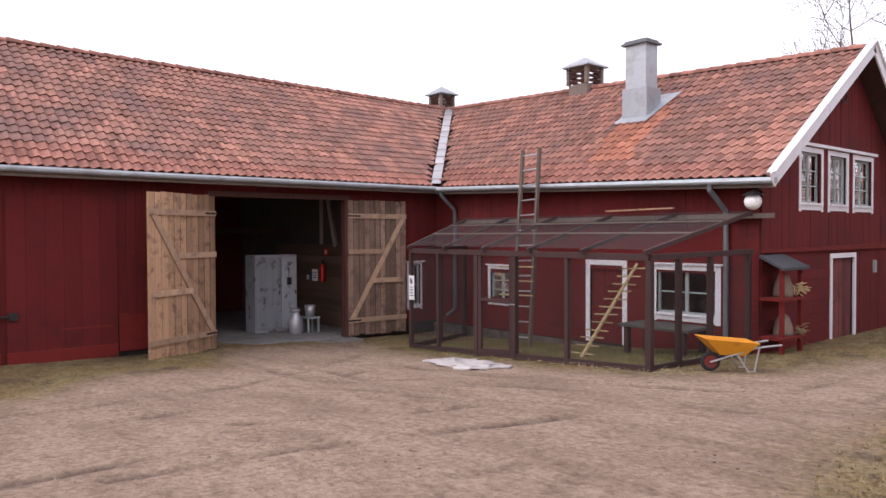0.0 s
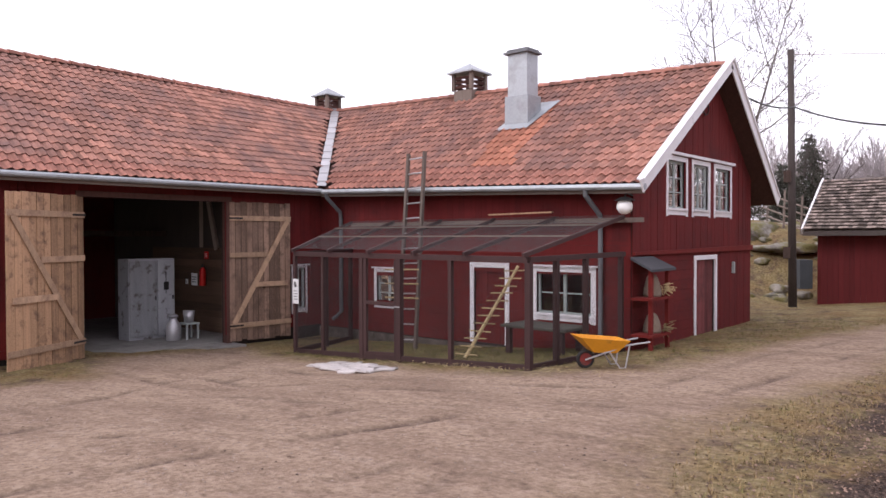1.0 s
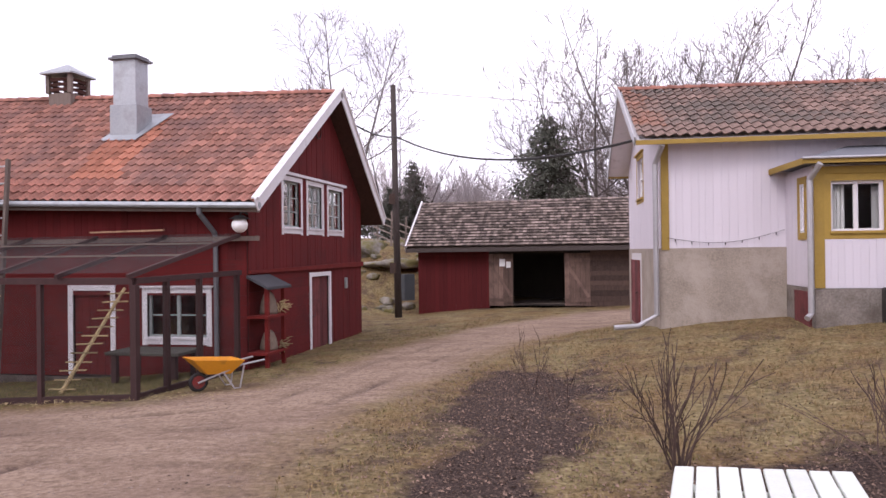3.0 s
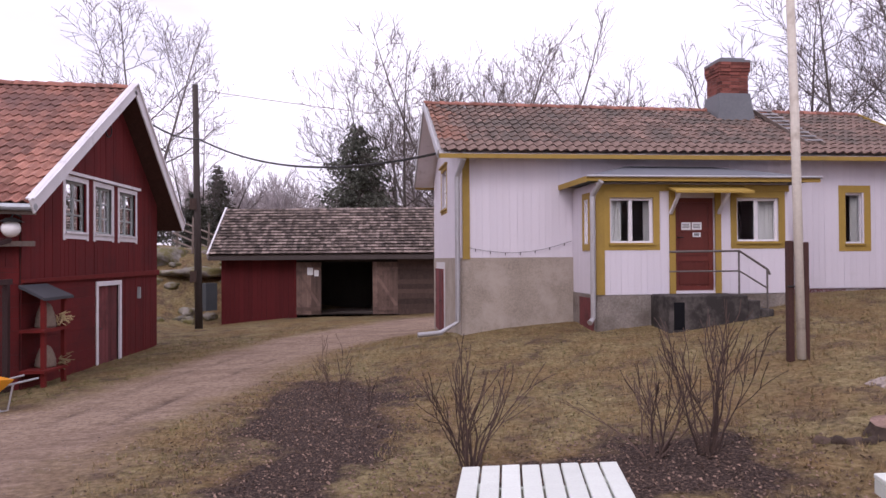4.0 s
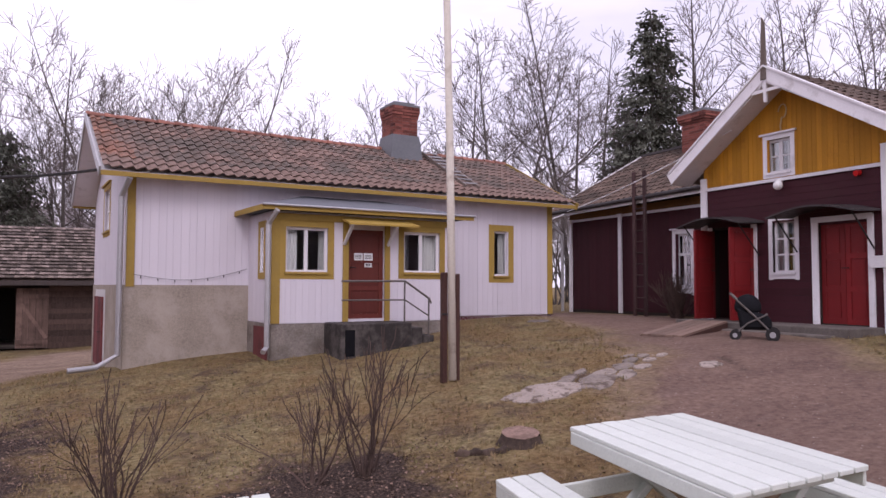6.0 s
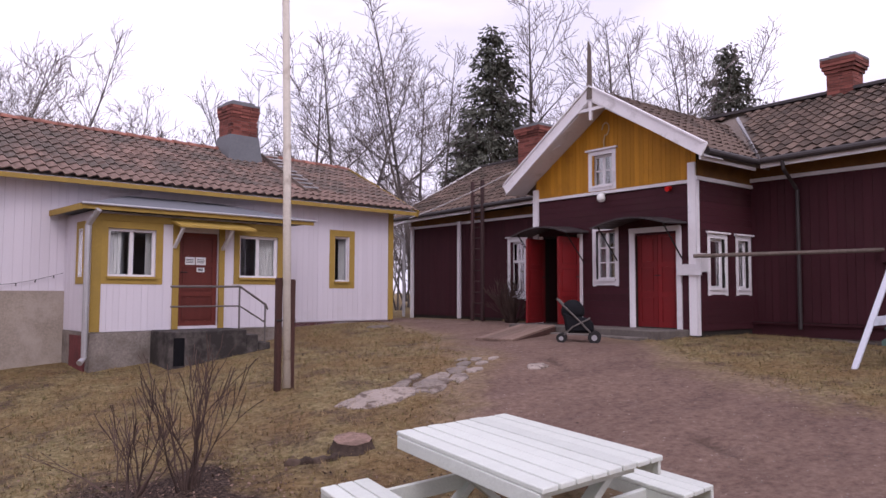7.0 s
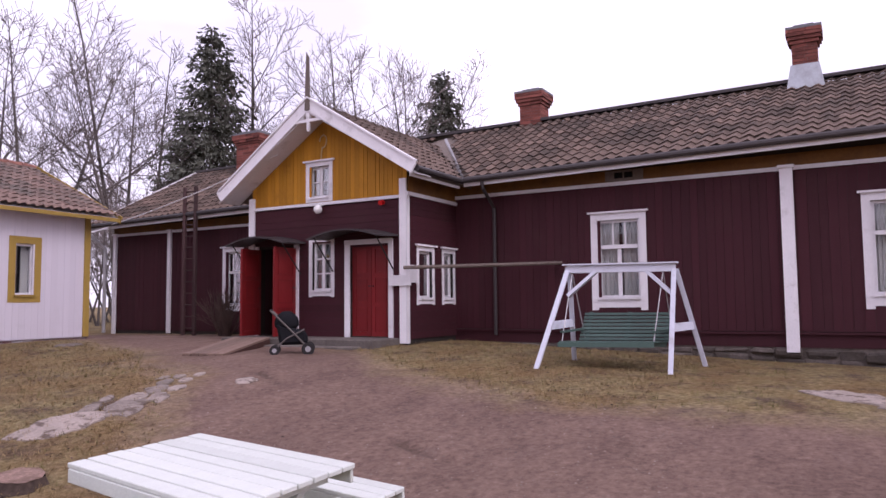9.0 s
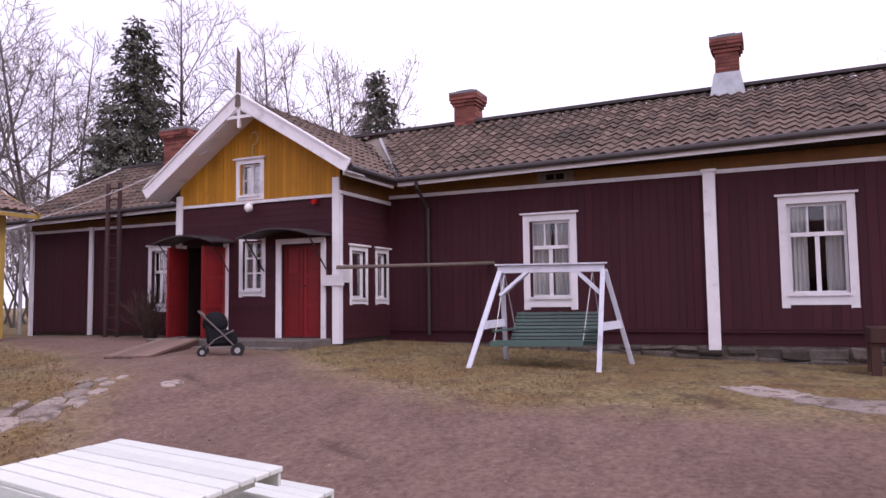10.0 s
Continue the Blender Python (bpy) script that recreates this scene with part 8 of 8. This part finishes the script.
# hanging swing with a green bench
sw = thing("garden_swing", (11.5, 3.5, gz(11.5, 3.5)), "white timber swing frame with a hanging green bench", "garden swing")
sf = Vector((10.75, 4.55, 0)), Vector((11.2, 2.67, 0))
sbk = Vector((11.92, 4.36, 0)), Vector((12.42, 2.40, 0))
TZ = 2.16
tl, tr = (sf[0] + sbk[0]) / 2, (sf[1] + sbk[1]) / 2
dirs = (tr - tl).normalized()
for k, (f, b, top) in enumerate(((sf[0], sbk[0], tl + dirs * 0.24), (sf[1], sbk[1], tr - dirs * 0.16))):
    for p in (f, b):
        bm = bmesh.new()
        beam(bm, V3(p, gz(p.x, p.y) - 0.02), V3(top, TZ - 0.03) + (p - top) * 0.06, 0.062, 0.075, tuple(dirs))
        soften(bm, 0.006)
        part("leg", bm, SWING_WHITE, sw)
    bm = bmesh.new()
    s = 0.42
    a, b2 = V3(f, gz(f.x, f.y)).lerp(V3(top, TZ), s), V3(b, gz(b.x, b.y)).lerp(V3(top, TZ), s)
    beam(bm, a, b2, 0.05, 0.12)
    part("side_rail", bm, SWING_WHITE, sw)
    bm = bmesh.new()
    sg_ = 1 if k == 0 else -1
    beam(bm, V3(top, TZ - 0.42) - Vector((0.1, 0, 0)), V3(top + dirs * 0.42 * sg_, TZ - 0.03), 0.05, 0.1, (1, 0, 0))
    part("brace", bm, SWING_WHITE, sw)
bm = bmesh.new()
beam(bm, V3(tl + dirs * 0.18, TZ), V3(tr - dirs * 0.14, TZ), 0.1, 0.12)
soften(bm, 0.006)
part("top_beam", bm, SWING_WHITE, sw)
bm = bmesh.new()
beam(bm, V3(tl + dirs * 0.14, TZ + 0.072), V3(tr - dirs * 0.1, TZ + 0.072), 0.2, 0.022)
part("cap_board", bm, SWING_WHITE, sw)
seat = link("bench", bpy.data.meshes.new("bench"), sw, "green slatted bench on chains")
nrm = (sf[0] - sbk[0]).normalized()
mid = (tl + tr) / 2 - dirs * 0.02
S_ = lambda u, d, z: mid + dirs * u + nrm * d + Vector((0, 0, z))
for u in (-0.6, 0.0, 0.6):
    bm = bmesh.new()
    beam(bm, S_(u, -0.22, 0.98), S_(u, 0.44, 1.01), 0.04, 0.06)
    part("bearer", bm, GREEN_SEAT, seat)
    bm = bmesh.new()
    beam(bm, S_(u, -0.22, 1.0), S_(u, -0.44, 1.48), 0.04, 0.05, tuple(dirs))
    part("back_post", bm, GREEN_SEAT, seat)
bm = bmesh.new()
beam(bm, S_(-0.7, 0.465, 1.01), S_(0.7, 0.465, 1.01), 0.03, 0.07)
bm.to_mesh(seat.data)
bm.free()
seat.data.materials.append(GREEN_SEAT)
for k in range(8):
    bm = bmesh.new()
    d = -0.17 + 0.084 * k
    beam(bm, S_(-0.7, d, 1.025 + 0.004 * k), S_(0.7, d, 1.025 + 0.004 * k), 0.068, 0.022)
    soften(bm, 0.004)
    part("slat", bm, GREEN_SEAT, seat)
for k in range(8):
    bm = bmesh.new()
    t = (k + 0.5) / 8
    beam(bm, S_(-0.69, -0.17 - 0.24 * t, 1.04 + 0.44 * t), S_(0.69, -0.17 - 0.24 * t, 1.04 + 0.44 * t), 0.022, 0.046, (-0.4 * nrm.x, -0.4 * nrm.y, 1))
    soften(bm, 0.004)
    part("back_slat", bm, GREEN_SEAT, seat)
for u in (-0.67, 0.67):
    bm = bmesh.new()
    beam(bm, S_(u, -0.28, 1.22), S_(u, 0.4, 1.2), 0.06, 0.03)
    part("armrest", bm, GREEN_SEAT, seat)
    bm = bmesh.new()
    for d in (-0.36, 0.4):
        tube(bm, [S_(u, d, 1.03), S_(u * 1.02, 0.0, TZ - 0.05)], 0.009, 5)
    part("chain", bm, GALV, sw)
# stones of the house foundation
rng = random.Random(21)
fs = thing("stone_footing", (14.0, 2, 0.5), "dry grey stone footing under the house wall", "footing")
bm = bmesh.new()
H_WALL.block(bm, -10, VY0, 0.2, 0.86, -0.15, 0.02)
part("backing", bm, FOOTING, fs)
y = -3.4
while y < VY0:
    w_ = rng.uniform(0.25, 0.6)
    zt = 0.86
    z = gz(13.9, y) - 0.1
    while z < zt - 0.05:
        h = min(rng.uniform(0.14, 0.24), zt - z)
        bm = bmesh.new()
        H_WALL.block(bm, y + 0.01, y + w_ - 0.015, z, z + h - 0.012, -0.02, 0.06 + rng.uniform(-0.03, 0.05))
        for v in bm.verts:
            v.co += Vector((rng.uniform(-0.02, 0.02), rng.uniform(-0.05, 0.05), rng.uniform(-0.045, 0.03)))
        soften(bm, 0.035)
        part("stone", bm, FOOTING, fs)
        z += h
    y += w_
# dark wooden trough at the yard's edge
tro = thing("wooden_trough", (12.9, -1.2, gz(12.9, -1.2)), "dark brown wooden bench end by the house wall", "bench")
for (x, y) in ((12.6, -1.0), (13.2, -1.0), (12.6, -2.2), (13.2, -2.2)):
    bm = bmesh.new()
    box(bm, x - 0.05, x + 0.05, y - 0.06, y + 0.06, gz(x, y) - 0.02, 1.22)
    part("leg", bm, POST_BROWN, tro)
bm = bmesh.new()
box(bm, 12.5, 13.3, -2.3, -0.93, 1.0, 1.22)
soften(bm, 0.01)
part("box_body", bm, POST_BROWN, tro)

# ---- trees, shrubs and woods ----


def limbs(rng, start, way, length, radius, depth, out, spread=0.55, rise=0.12, kids=(2, 4), taper=0.62, wander=0.11):
    """Branches as lists of (points, radii), grown by forking."""
    pts, radii, p, d = [Vector(start)], [radius], Vector(start), Vector(way).normalized()
    n = 5 if depth > 1 else 3
    for k in range(n):
        d = (d + Vector((rng.gauss(0, wander), rng.gauss(0, wander), rng.gauss(0, wander * 0.6) + rise * 0.35))).normalized()
        p = p + d * length / n
        pts.append(p.copy())
        radii.append(radius * (1 - 0.55 * (k + 1) / n))
    out.append((depth, pts, radii))
    if depth <= 0:
        return
    for _ in range(rng.randint(*kids)):
        t = rng.uniform(0.35, 1.0)
        i = min(int(t * n), n - 1)
        q = pts[i].lerp(pts[i + 1], t * n - i)
        side = Vector((rng.gauss(0, 1), rng.gauss(0, 1), rng.gauss(0, 0.6)))
        side = (side - d * side.dot(d)).normalized()
        limbs(rng, q, d * (1 - spread * 0.4) + side * spread + Vector((0, 0, rise)), length * rng.uniform(0.55, 0.8), max(radii[i] * taper, 0.004), depth - 1, out, spread, rise, kids, taper, wander)
    limbs(rng, pts[-1], d, length * 0.72, radii[-1], depth - 1, out, spread, rise, kids, taper, wander)


def strands(items, sides, least):
    """Vertices and faces of thin tapered bars."""
    vs, fs = [], []
    for pts, radii in items:
        base = None
        for k, p in enumerate(pts):
            d = (pts[min(k + 1, len(pts) - 1)] - pts[max(k - 1, 0)]).normalized()
            s = d.cross(Vector((0.31, 0.77, 0.55))).normalized()
            t = d.cross(s)
            r = max(radii[k], least)
            ring = len(vs)
            for j in range(sides):
                a = 2 * math.pi * j / sides
                vs.append(tuple(p + s * (r * math.cos(a)) + t * (r * math.sin(a))))
            if base is not None:
                for j in range(sides):
                    fs.append((base + j, base + (j + 1) % sides, ring + (j + 1) % sides, ring + j))
            base = ring
    return vs, fs


def bare_tree(seed, height, label, depth=5, stems=1, spread=0.55, twig=TWIG, least=0.0055, kids=(2, 3), group="bare trees", trunk_r=0.0125):
    rng = random.Random(seed)
    t = thing("bare_tree", (0, 0, 0), label, "tree", group)
    out = []
    for k in range(stems):
        a = rng.uniform(0, 6.28)
        lean = 0.06 if stems == 1 else 0.25
        limbs(rng, (0.25 * math.cos(a) * (stems > 1), 0.25 * math.sin(a) * (stems > 1), -0.1), (lean * math.cos(a), lean * math.sin(a), 1), height * 0.36, height * trunk_r, depth, out, spread, 0.14, kids)
    thick = [(p, r) for d, p, r in out if d >= depth - 1]
    thin = [(p, r) for d, p, r in out if d < depth - 1]
    v, f = strands(thick, 7, 0.02)
    pymesh("trunk", v, f, BARK, t, smooth=True)
    v, f = strands(thin, 3, least)
    pymesh("crown", v, f, twig, t, "leafless twigs")
    return t


TALL = {}


def polar(az, d):
    return d * math.sin(radians(az)), d * math.cos(radians(az))


def tall(master):
    """Height of a tree's own meshes."""
    return max(v.co.z for o in master.children for v in o.data.vertices)


def plant(master, az, d, height, turn=0.0, first=False, sink=0.0):
    x, y = polar(az, d)
    if master.name not in TALL:
        TALL[master.name] = tall(master)
    size = height / TALL[master.name]
    m = pose(x, y, ground_z(x, y) - sink, 0, 0, turn)
    if first:
        master.matrix_basis = m @ Matrix.Diagonal((size, size, size, 1))
        return master
    ob = copy_thing(master, m)
    ob.scale = (size, size, size)
    return ob


def leader_tree(seed, height, width, label, bare=0.3, limbs_n=13, leaders=1, rise=0.9, trunk_r=0.0115, twigs=5, least=0.009):
    """A leafless tree: stems that fork low, limbs that leave them steeply and curve up, shoots and straight twigs in alternate rows."""
    rng = random.Random(seed)
    t = thing("bare_tree", (0, 0, 0), label, "tree", "bare trees")
    thick, thin = [], []
    up = Vector((0, 0, 1))

    def shoot(start, way, length, radius, bend, n, wander, tip=0.25):
        pts, radii, p, d = [Vector(start)], [radius], Vector(start), Vector(way).normalized()
        for k in range(n):
            d = (d + up * bend / n + Vector((rng.gauss(0, wander), rng.gauss(0, wander), rng.gauss(0, wander * 0.5)))).normalized()
            p = p + d * length / n
            pts.append(p.copy())
            radii.append(radius * (1 - (1 - tip) * (k + 1) / n))
        return pts, radii

    def along(pts, v):
        n = len(pts) - 1
        e = min(int(v * n), n - 1)
        return pts[e].lerp(pts[e + 1], v * n - e), (pts[e + 1] - pts[e]).normalized(), e

    def forked(d, a, spread):
        """A way that leaves d at an angle, turned about it by a."""
        s = d.cross(Vector((0.31, 0.77, 0.21))).normalized()
        q = d.cross(s)
        return d * math.cos(spread) + (s * math.cos(a) + q * math.sin(a)) * math.sin(spread)

    def twiggy(pts, radii, length, level):
        """Side shoots down a branch, long near its foot, short at its tip."""
        count = max(3, int(length * (1.9 if level == 1 else 2.4)))
        for m in range(count):
            v = 0.16 + 0.8 * (m + rng.random() * 0.8) / count
            p, d, e = along(pts, v)
            L = length * (0.62 - 0.36 * v) * rng.uniform(0.6, 1.35)
            way = forked(d, m * 2.4 + rng.uniform(-0.6, 0.6), rng.uniform(0.55, 0.95)) + up * 0.1
            sp, sr = shoot(p, way, L, max(radii[e] * 0.5, least * 1.5), 0.35, 4, 0.07)
            thin.append((sp, sr))
            if level == 1 and L > 0.7:
                twiggy(sp, sr, L, 2)
            else:
                for q in range(twigs):
                    p2, d2, e2 = along(sp, 0.2 + 0.75 * (q + rng.random()) / twigs)
                    thin.append(shoot(p2, forked(d2, q * 2.6 + rng.uniform(-0.5, 0.5), rng.uniform(0.45, 0.8)), rng.uniform(0.2, 0.6), least, 0.15, 2, 0.06, 0.6))

    for q in range(leaders):
        a0 = q * 6.283 / leaders + rng.uniform(-0.4, 0.4)
        lean = 0.02 if leaders == 1 else rng.uniform(0.14, 0.30) * width / height * 2.2
        tall_ = height * (1 if q == 0 else rng.uniform(0.8, 0.97))
        stem, sr = shoot((0.12 * q * math.cos(a0), 0.12 * q * math.sin(a0), -0.1), (lean * math.cos(a0), lean * math.sin(a0), 1), tall_, height * trunk_r * (1 if leaders == 1 else 0.75), 0.12, 12, 0.035, 0.08)
        thick.append((stem, sr))
        for k in range(limbs_n):
            h = bare + (0.96 - bare) * (k + rng.uniform(0, 0.9)) / limbs_n
            root, d, i = along(stem, h)
            s = (h - bare) / (1 - bare)
            reach = width * (0.36 + 0.22 * math.sin(math.pi * min(1, 0.25 + s)) - 0.24 * s) * rng.uniform(0.7, 1.2) * (1 if leaders == 1 else 0.75)
            a = k * 2.4 + rng.uniform(-0.5, 0.5)
            way = Vector((math.cos(a), math.sin(a), rise * rng.uniform(0.6, 1.3)))
            limb, lr = shoot(root, way, reach * 1.3, max(sr[i] * 0.55, 0.016), 0.55, 7, 0.06)
            (thick if lr[0] > 0.035 else thin).append((limb, lr))
            twiggy(limb, lr, reach * 1.3, 1)
        twiggy(stem[8:], sr[8:], tall_ * 0.3, 1)
    v, f = strands(thick, 7, 0.012)
    pymesh("trunk", v, f, BARK, t, smooth=True)
    v, f = strands(thin, 3, least)
    pymesh("crown", v, f, TWIG, t, "leafless twigs")
    return t


T1 = leader_tree(11, 13.0, 6.4, "tall slender leafless ash tree with a straight trunk", 0.26, 12, 1, 0.75, twigs=3)
T2 = leader_tree(23, 12.0, 9.4, "broad leafless tree with a rounded twiggy crown", 0.24, 7, 4, 0.5, twigs=3)
T3 = leader_tree(37, 12.0, 7.4, "several-stemmed leafless tree behind the buildings", 0.25, 8, 3, 0.65, twigs=2)
T4 = leader_tree(53, 12.5, 8.6, "open leafless tree with a forked trunk", 0.3, 9, 2, 0.6, twigs=3)
MASTERS = {}
# ways and distances in plan, heights of the tops
for master, az, d, h, turn in ((T1, 45.6, 38, 16.8, 10), (T2, -0.4, 40, 13.6, 0), (T3, 38.4, 37, 14.2, 40), (T4, 31.4, 37, 14.8, 15),
                               (T4, -19.6, 40, 13.4, 70), (T3, -15.6, 46, 10.5, 130), (T2, 4.6, 44, 15.2, 200), (T4, 9.2, 42, 14.4, 300), (T3, 15.4, 48, 13.8, 20), (T2, 17.2, 54, 13.4, 80),
                               (T3, 24.4, 42, 13.6, 90), (T1, 28.2, 40, 13.6, 80), (T4, 36.6, 44, 17.2, 210), (T1, 53.2, 42, 17.4, 250), (T4, 55.8, 42, 16.8, 330), (T3, 58.0, 44, 16.8, 90),
                               (T1, 49.8, 46, 15.2, 60), (T2, 1.8, 48, 14.6, 10), (T4, 96.6, 60, 20.0, 20), (T3, 35.4, 32, 6.0, 60), (T3, 36.9, 33, 6.0, 160), (T2, 34.5, 40, 6.5, 75), (T3, 36.2, 38, 6.5, 250)):
    plant(master, az, d, h, turn, master.name not in MASTERS)
    MASTERS[master.name] = True
# woods in the distance, pale because haze is put into their twig colour
FAR = bare_tree(51, 9.5, "leafless birch in the far woods, paled by painted haze", 5, 2, 0.42, HAZED_TWIG, 0.016, (2, 3), "far woods")
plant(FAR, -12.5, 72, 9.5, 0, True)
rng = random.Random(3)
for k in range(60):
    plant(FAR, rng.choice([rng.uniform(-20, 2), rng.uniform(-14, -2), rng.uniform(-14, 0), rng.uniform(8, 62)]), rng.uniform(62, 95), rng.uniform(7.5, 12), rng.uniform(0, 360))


def conifer(seed, height, width, label, whorls=26, bare=0.06, shag=1.0, droop=0.35, ragged=0.3, dense=1.0, taper=0.62):
    """A trunk with whorls of boughs, each set with many small needle sprays."""
    rng = random.Random(seed)
    t = thing("conifer", (0, 0, 0), label, "tree", "conifers")
    v, f = strands([([Vector((0, 0, -0.1)), Vector((0.03, 0, height * 0.5)), Vector((0, 0.03, height))], [height * 0.016, height * 0.01, 0.02])], 8, 0.02)
    pymesh("trunk", v, f, BARK, t)
    vs, fs, boughs = [], [], []
    for w in range(whorls):
        z = height * (bare + (1 - bare) * (w + rng.uniform(0, 0.6)) / whorls)
        reach = width / 2 * (1 - (z / height)) ** taper * rng.uniform(1 - ragged, 1.1) + 0.12
        for k in range(rng.randint(6, 10)):
            a = rng.uniform(0, 6.28)
            r = reach * rng.uniform(0.6, 1.05)
            tip = Vector((r * math.cos(a), r * math.sin(a), z - droop * r + rng.uniform(-0.1, 0.25)))
            root = Vector((0, 0, z))
            boughs.append(([root, root.lerp(tip, 0.6) + Vector((0, 0, 0.05)), tip], [0.03, 0.02, 0.008]))
            n = max(4, int(r * 13 * dense))
            for q in range(n):
                s = rng.uniform(0.15, 1.0)
                p = root.lerp(tip, s) + Vector((rng.gauss(0, 0.17), rng.gauss(0, 0.17), rng.gauss(0, 0.14))) * (0.5 + r * 0.35)
                d = Vector((math.cos(a + rng.gauss(0, 0.8)), math.sin(a + rng.gauss(0, 0.8)), rng.gauss(-0.25, 0.35))).normalized()
                e = d.cross(Vector((rng.gauss(0, 1), rng.gauss(0, 1), 1))).normalized()
                L, W = rng.uniform(0.16, 0.42) * shag, rng.uniform(0.025, 0.07) * shag
                i = len(vs)
                vs.extend([tuple(p - e * W), tuple(p + d * L * 0.6 - e * W * 1.3 + Vector((0, 0, -0.04))), tuple(p + d * L), tuple(p + d * L * 0.55 + e * W * 1.3), tuple(p + e * W * 0.8 + Vector((0, 0, 0.05)))])
                fs.extend([(i, i + 1, i + 3, i + 4), (i + 1, i + 2, i + 3)])
    v, f = strands(boughs, 3, 0.008)
    pymesh("bough", v, f, BARK, t)
    pymesh("crown", vs, fs, NEEDLE, t, "dark green needle sprays", "stuff")
    return t


SPRUCE = conifer(5, 13.0, 8.6, "tall dark spruce behind the house", 46, 0.06, 0.7, 0.22, 0.45, 1.9)
PINE = conifer(9, 9.6, 7.4, "broad dark pine beyond the shed", 28, 0.2, 0.62, -0.1, 0.5, 2.2, 0.5)
plant(SPRUCE, 42.7, 36, 14.0, 0, True)
plant(PINE, -4.0, 39, 9.1, 0, True)
plant(SPRUCE, 60.2, 42, 14.2, 120)
plant(SPRUCE, 40.7, 40, 10.2, 200)
plant(PINE, -16.2, 46, 5.6, 60)
plant(PINE, -18.9, 42, 5.2, 160)
plant(SPRUCE, -14.5, 48, 8, 30)


def shrub(seed, at, height, stems, label, spread=0.35, material=SHRUB, depth=3, least=0.0038, r=0.016):
    rng = random.Random(seed)
    x, y = at
    s = thing("shrub", (x, y, gz(x, y)), label, "shrub", "garden shrubs")
    for k in range(stems):
        out = []
        a, q = rng.uniform(0, 6.28), rng.uniform(0, 0.09)
        lean = rng.uniform(0.05, spread)
        limbs(rng, (x + q * math.cos(a), y + q * math.sin(a), gz(x, y) - 0.03), (lean * math.cos(a), lean * math.sin(a), 1), height * rng.uniform(0.36, 0.55), r * rng.uniform(0.6, 1.2), depth, out, 0.33, 0.1, (1, 2), 0.6, 0.12)
        v, f = strands([(p, rr) for _, p, rr in out], 4, least)
        pymesh("stem", v, f, material, s)
    return s


shrub(61, (0.52, 6.75), 1.05, 14, "leafless garden shrub with upright brown stems", 0.5, SHRUB, 2, 0.0035, 0.013)
shrub(62, (2.08, 6.65), 0.9, 12, "spreading leafless shrub in the bed", 0.95, SHRUB, 2, 0.0035, 0.012)
shrub(63, (2.55, 6.62), 1.15, 13, "leafless shrub with arching stems in the bed", 0.55, SHRUB, 2, 0.0035, 0.013)
shrub(64, (-1.02, 10.3), 0.8, 6, "thin leafless shrub in the long bed", 0.45, SHRUB, 2, 0.003, 0.007)
shrub(65, (-0.6, 9.2), 0.5, 4, "small leafless shrub in the long bed", 0.5, SHRUB, 2, 0.003, 0.006)
shrub(66, (13.1, 13.6), 0.95, 26, "dense brown leafless shrub by the house wall", 0.5, SHRUB, 3, 0.004)
shrub(67, (12.95, 13.3), 0.6, 20, "low brown leafless shrub by the house wall", 0.7, SHRUB, 3, 0.004)
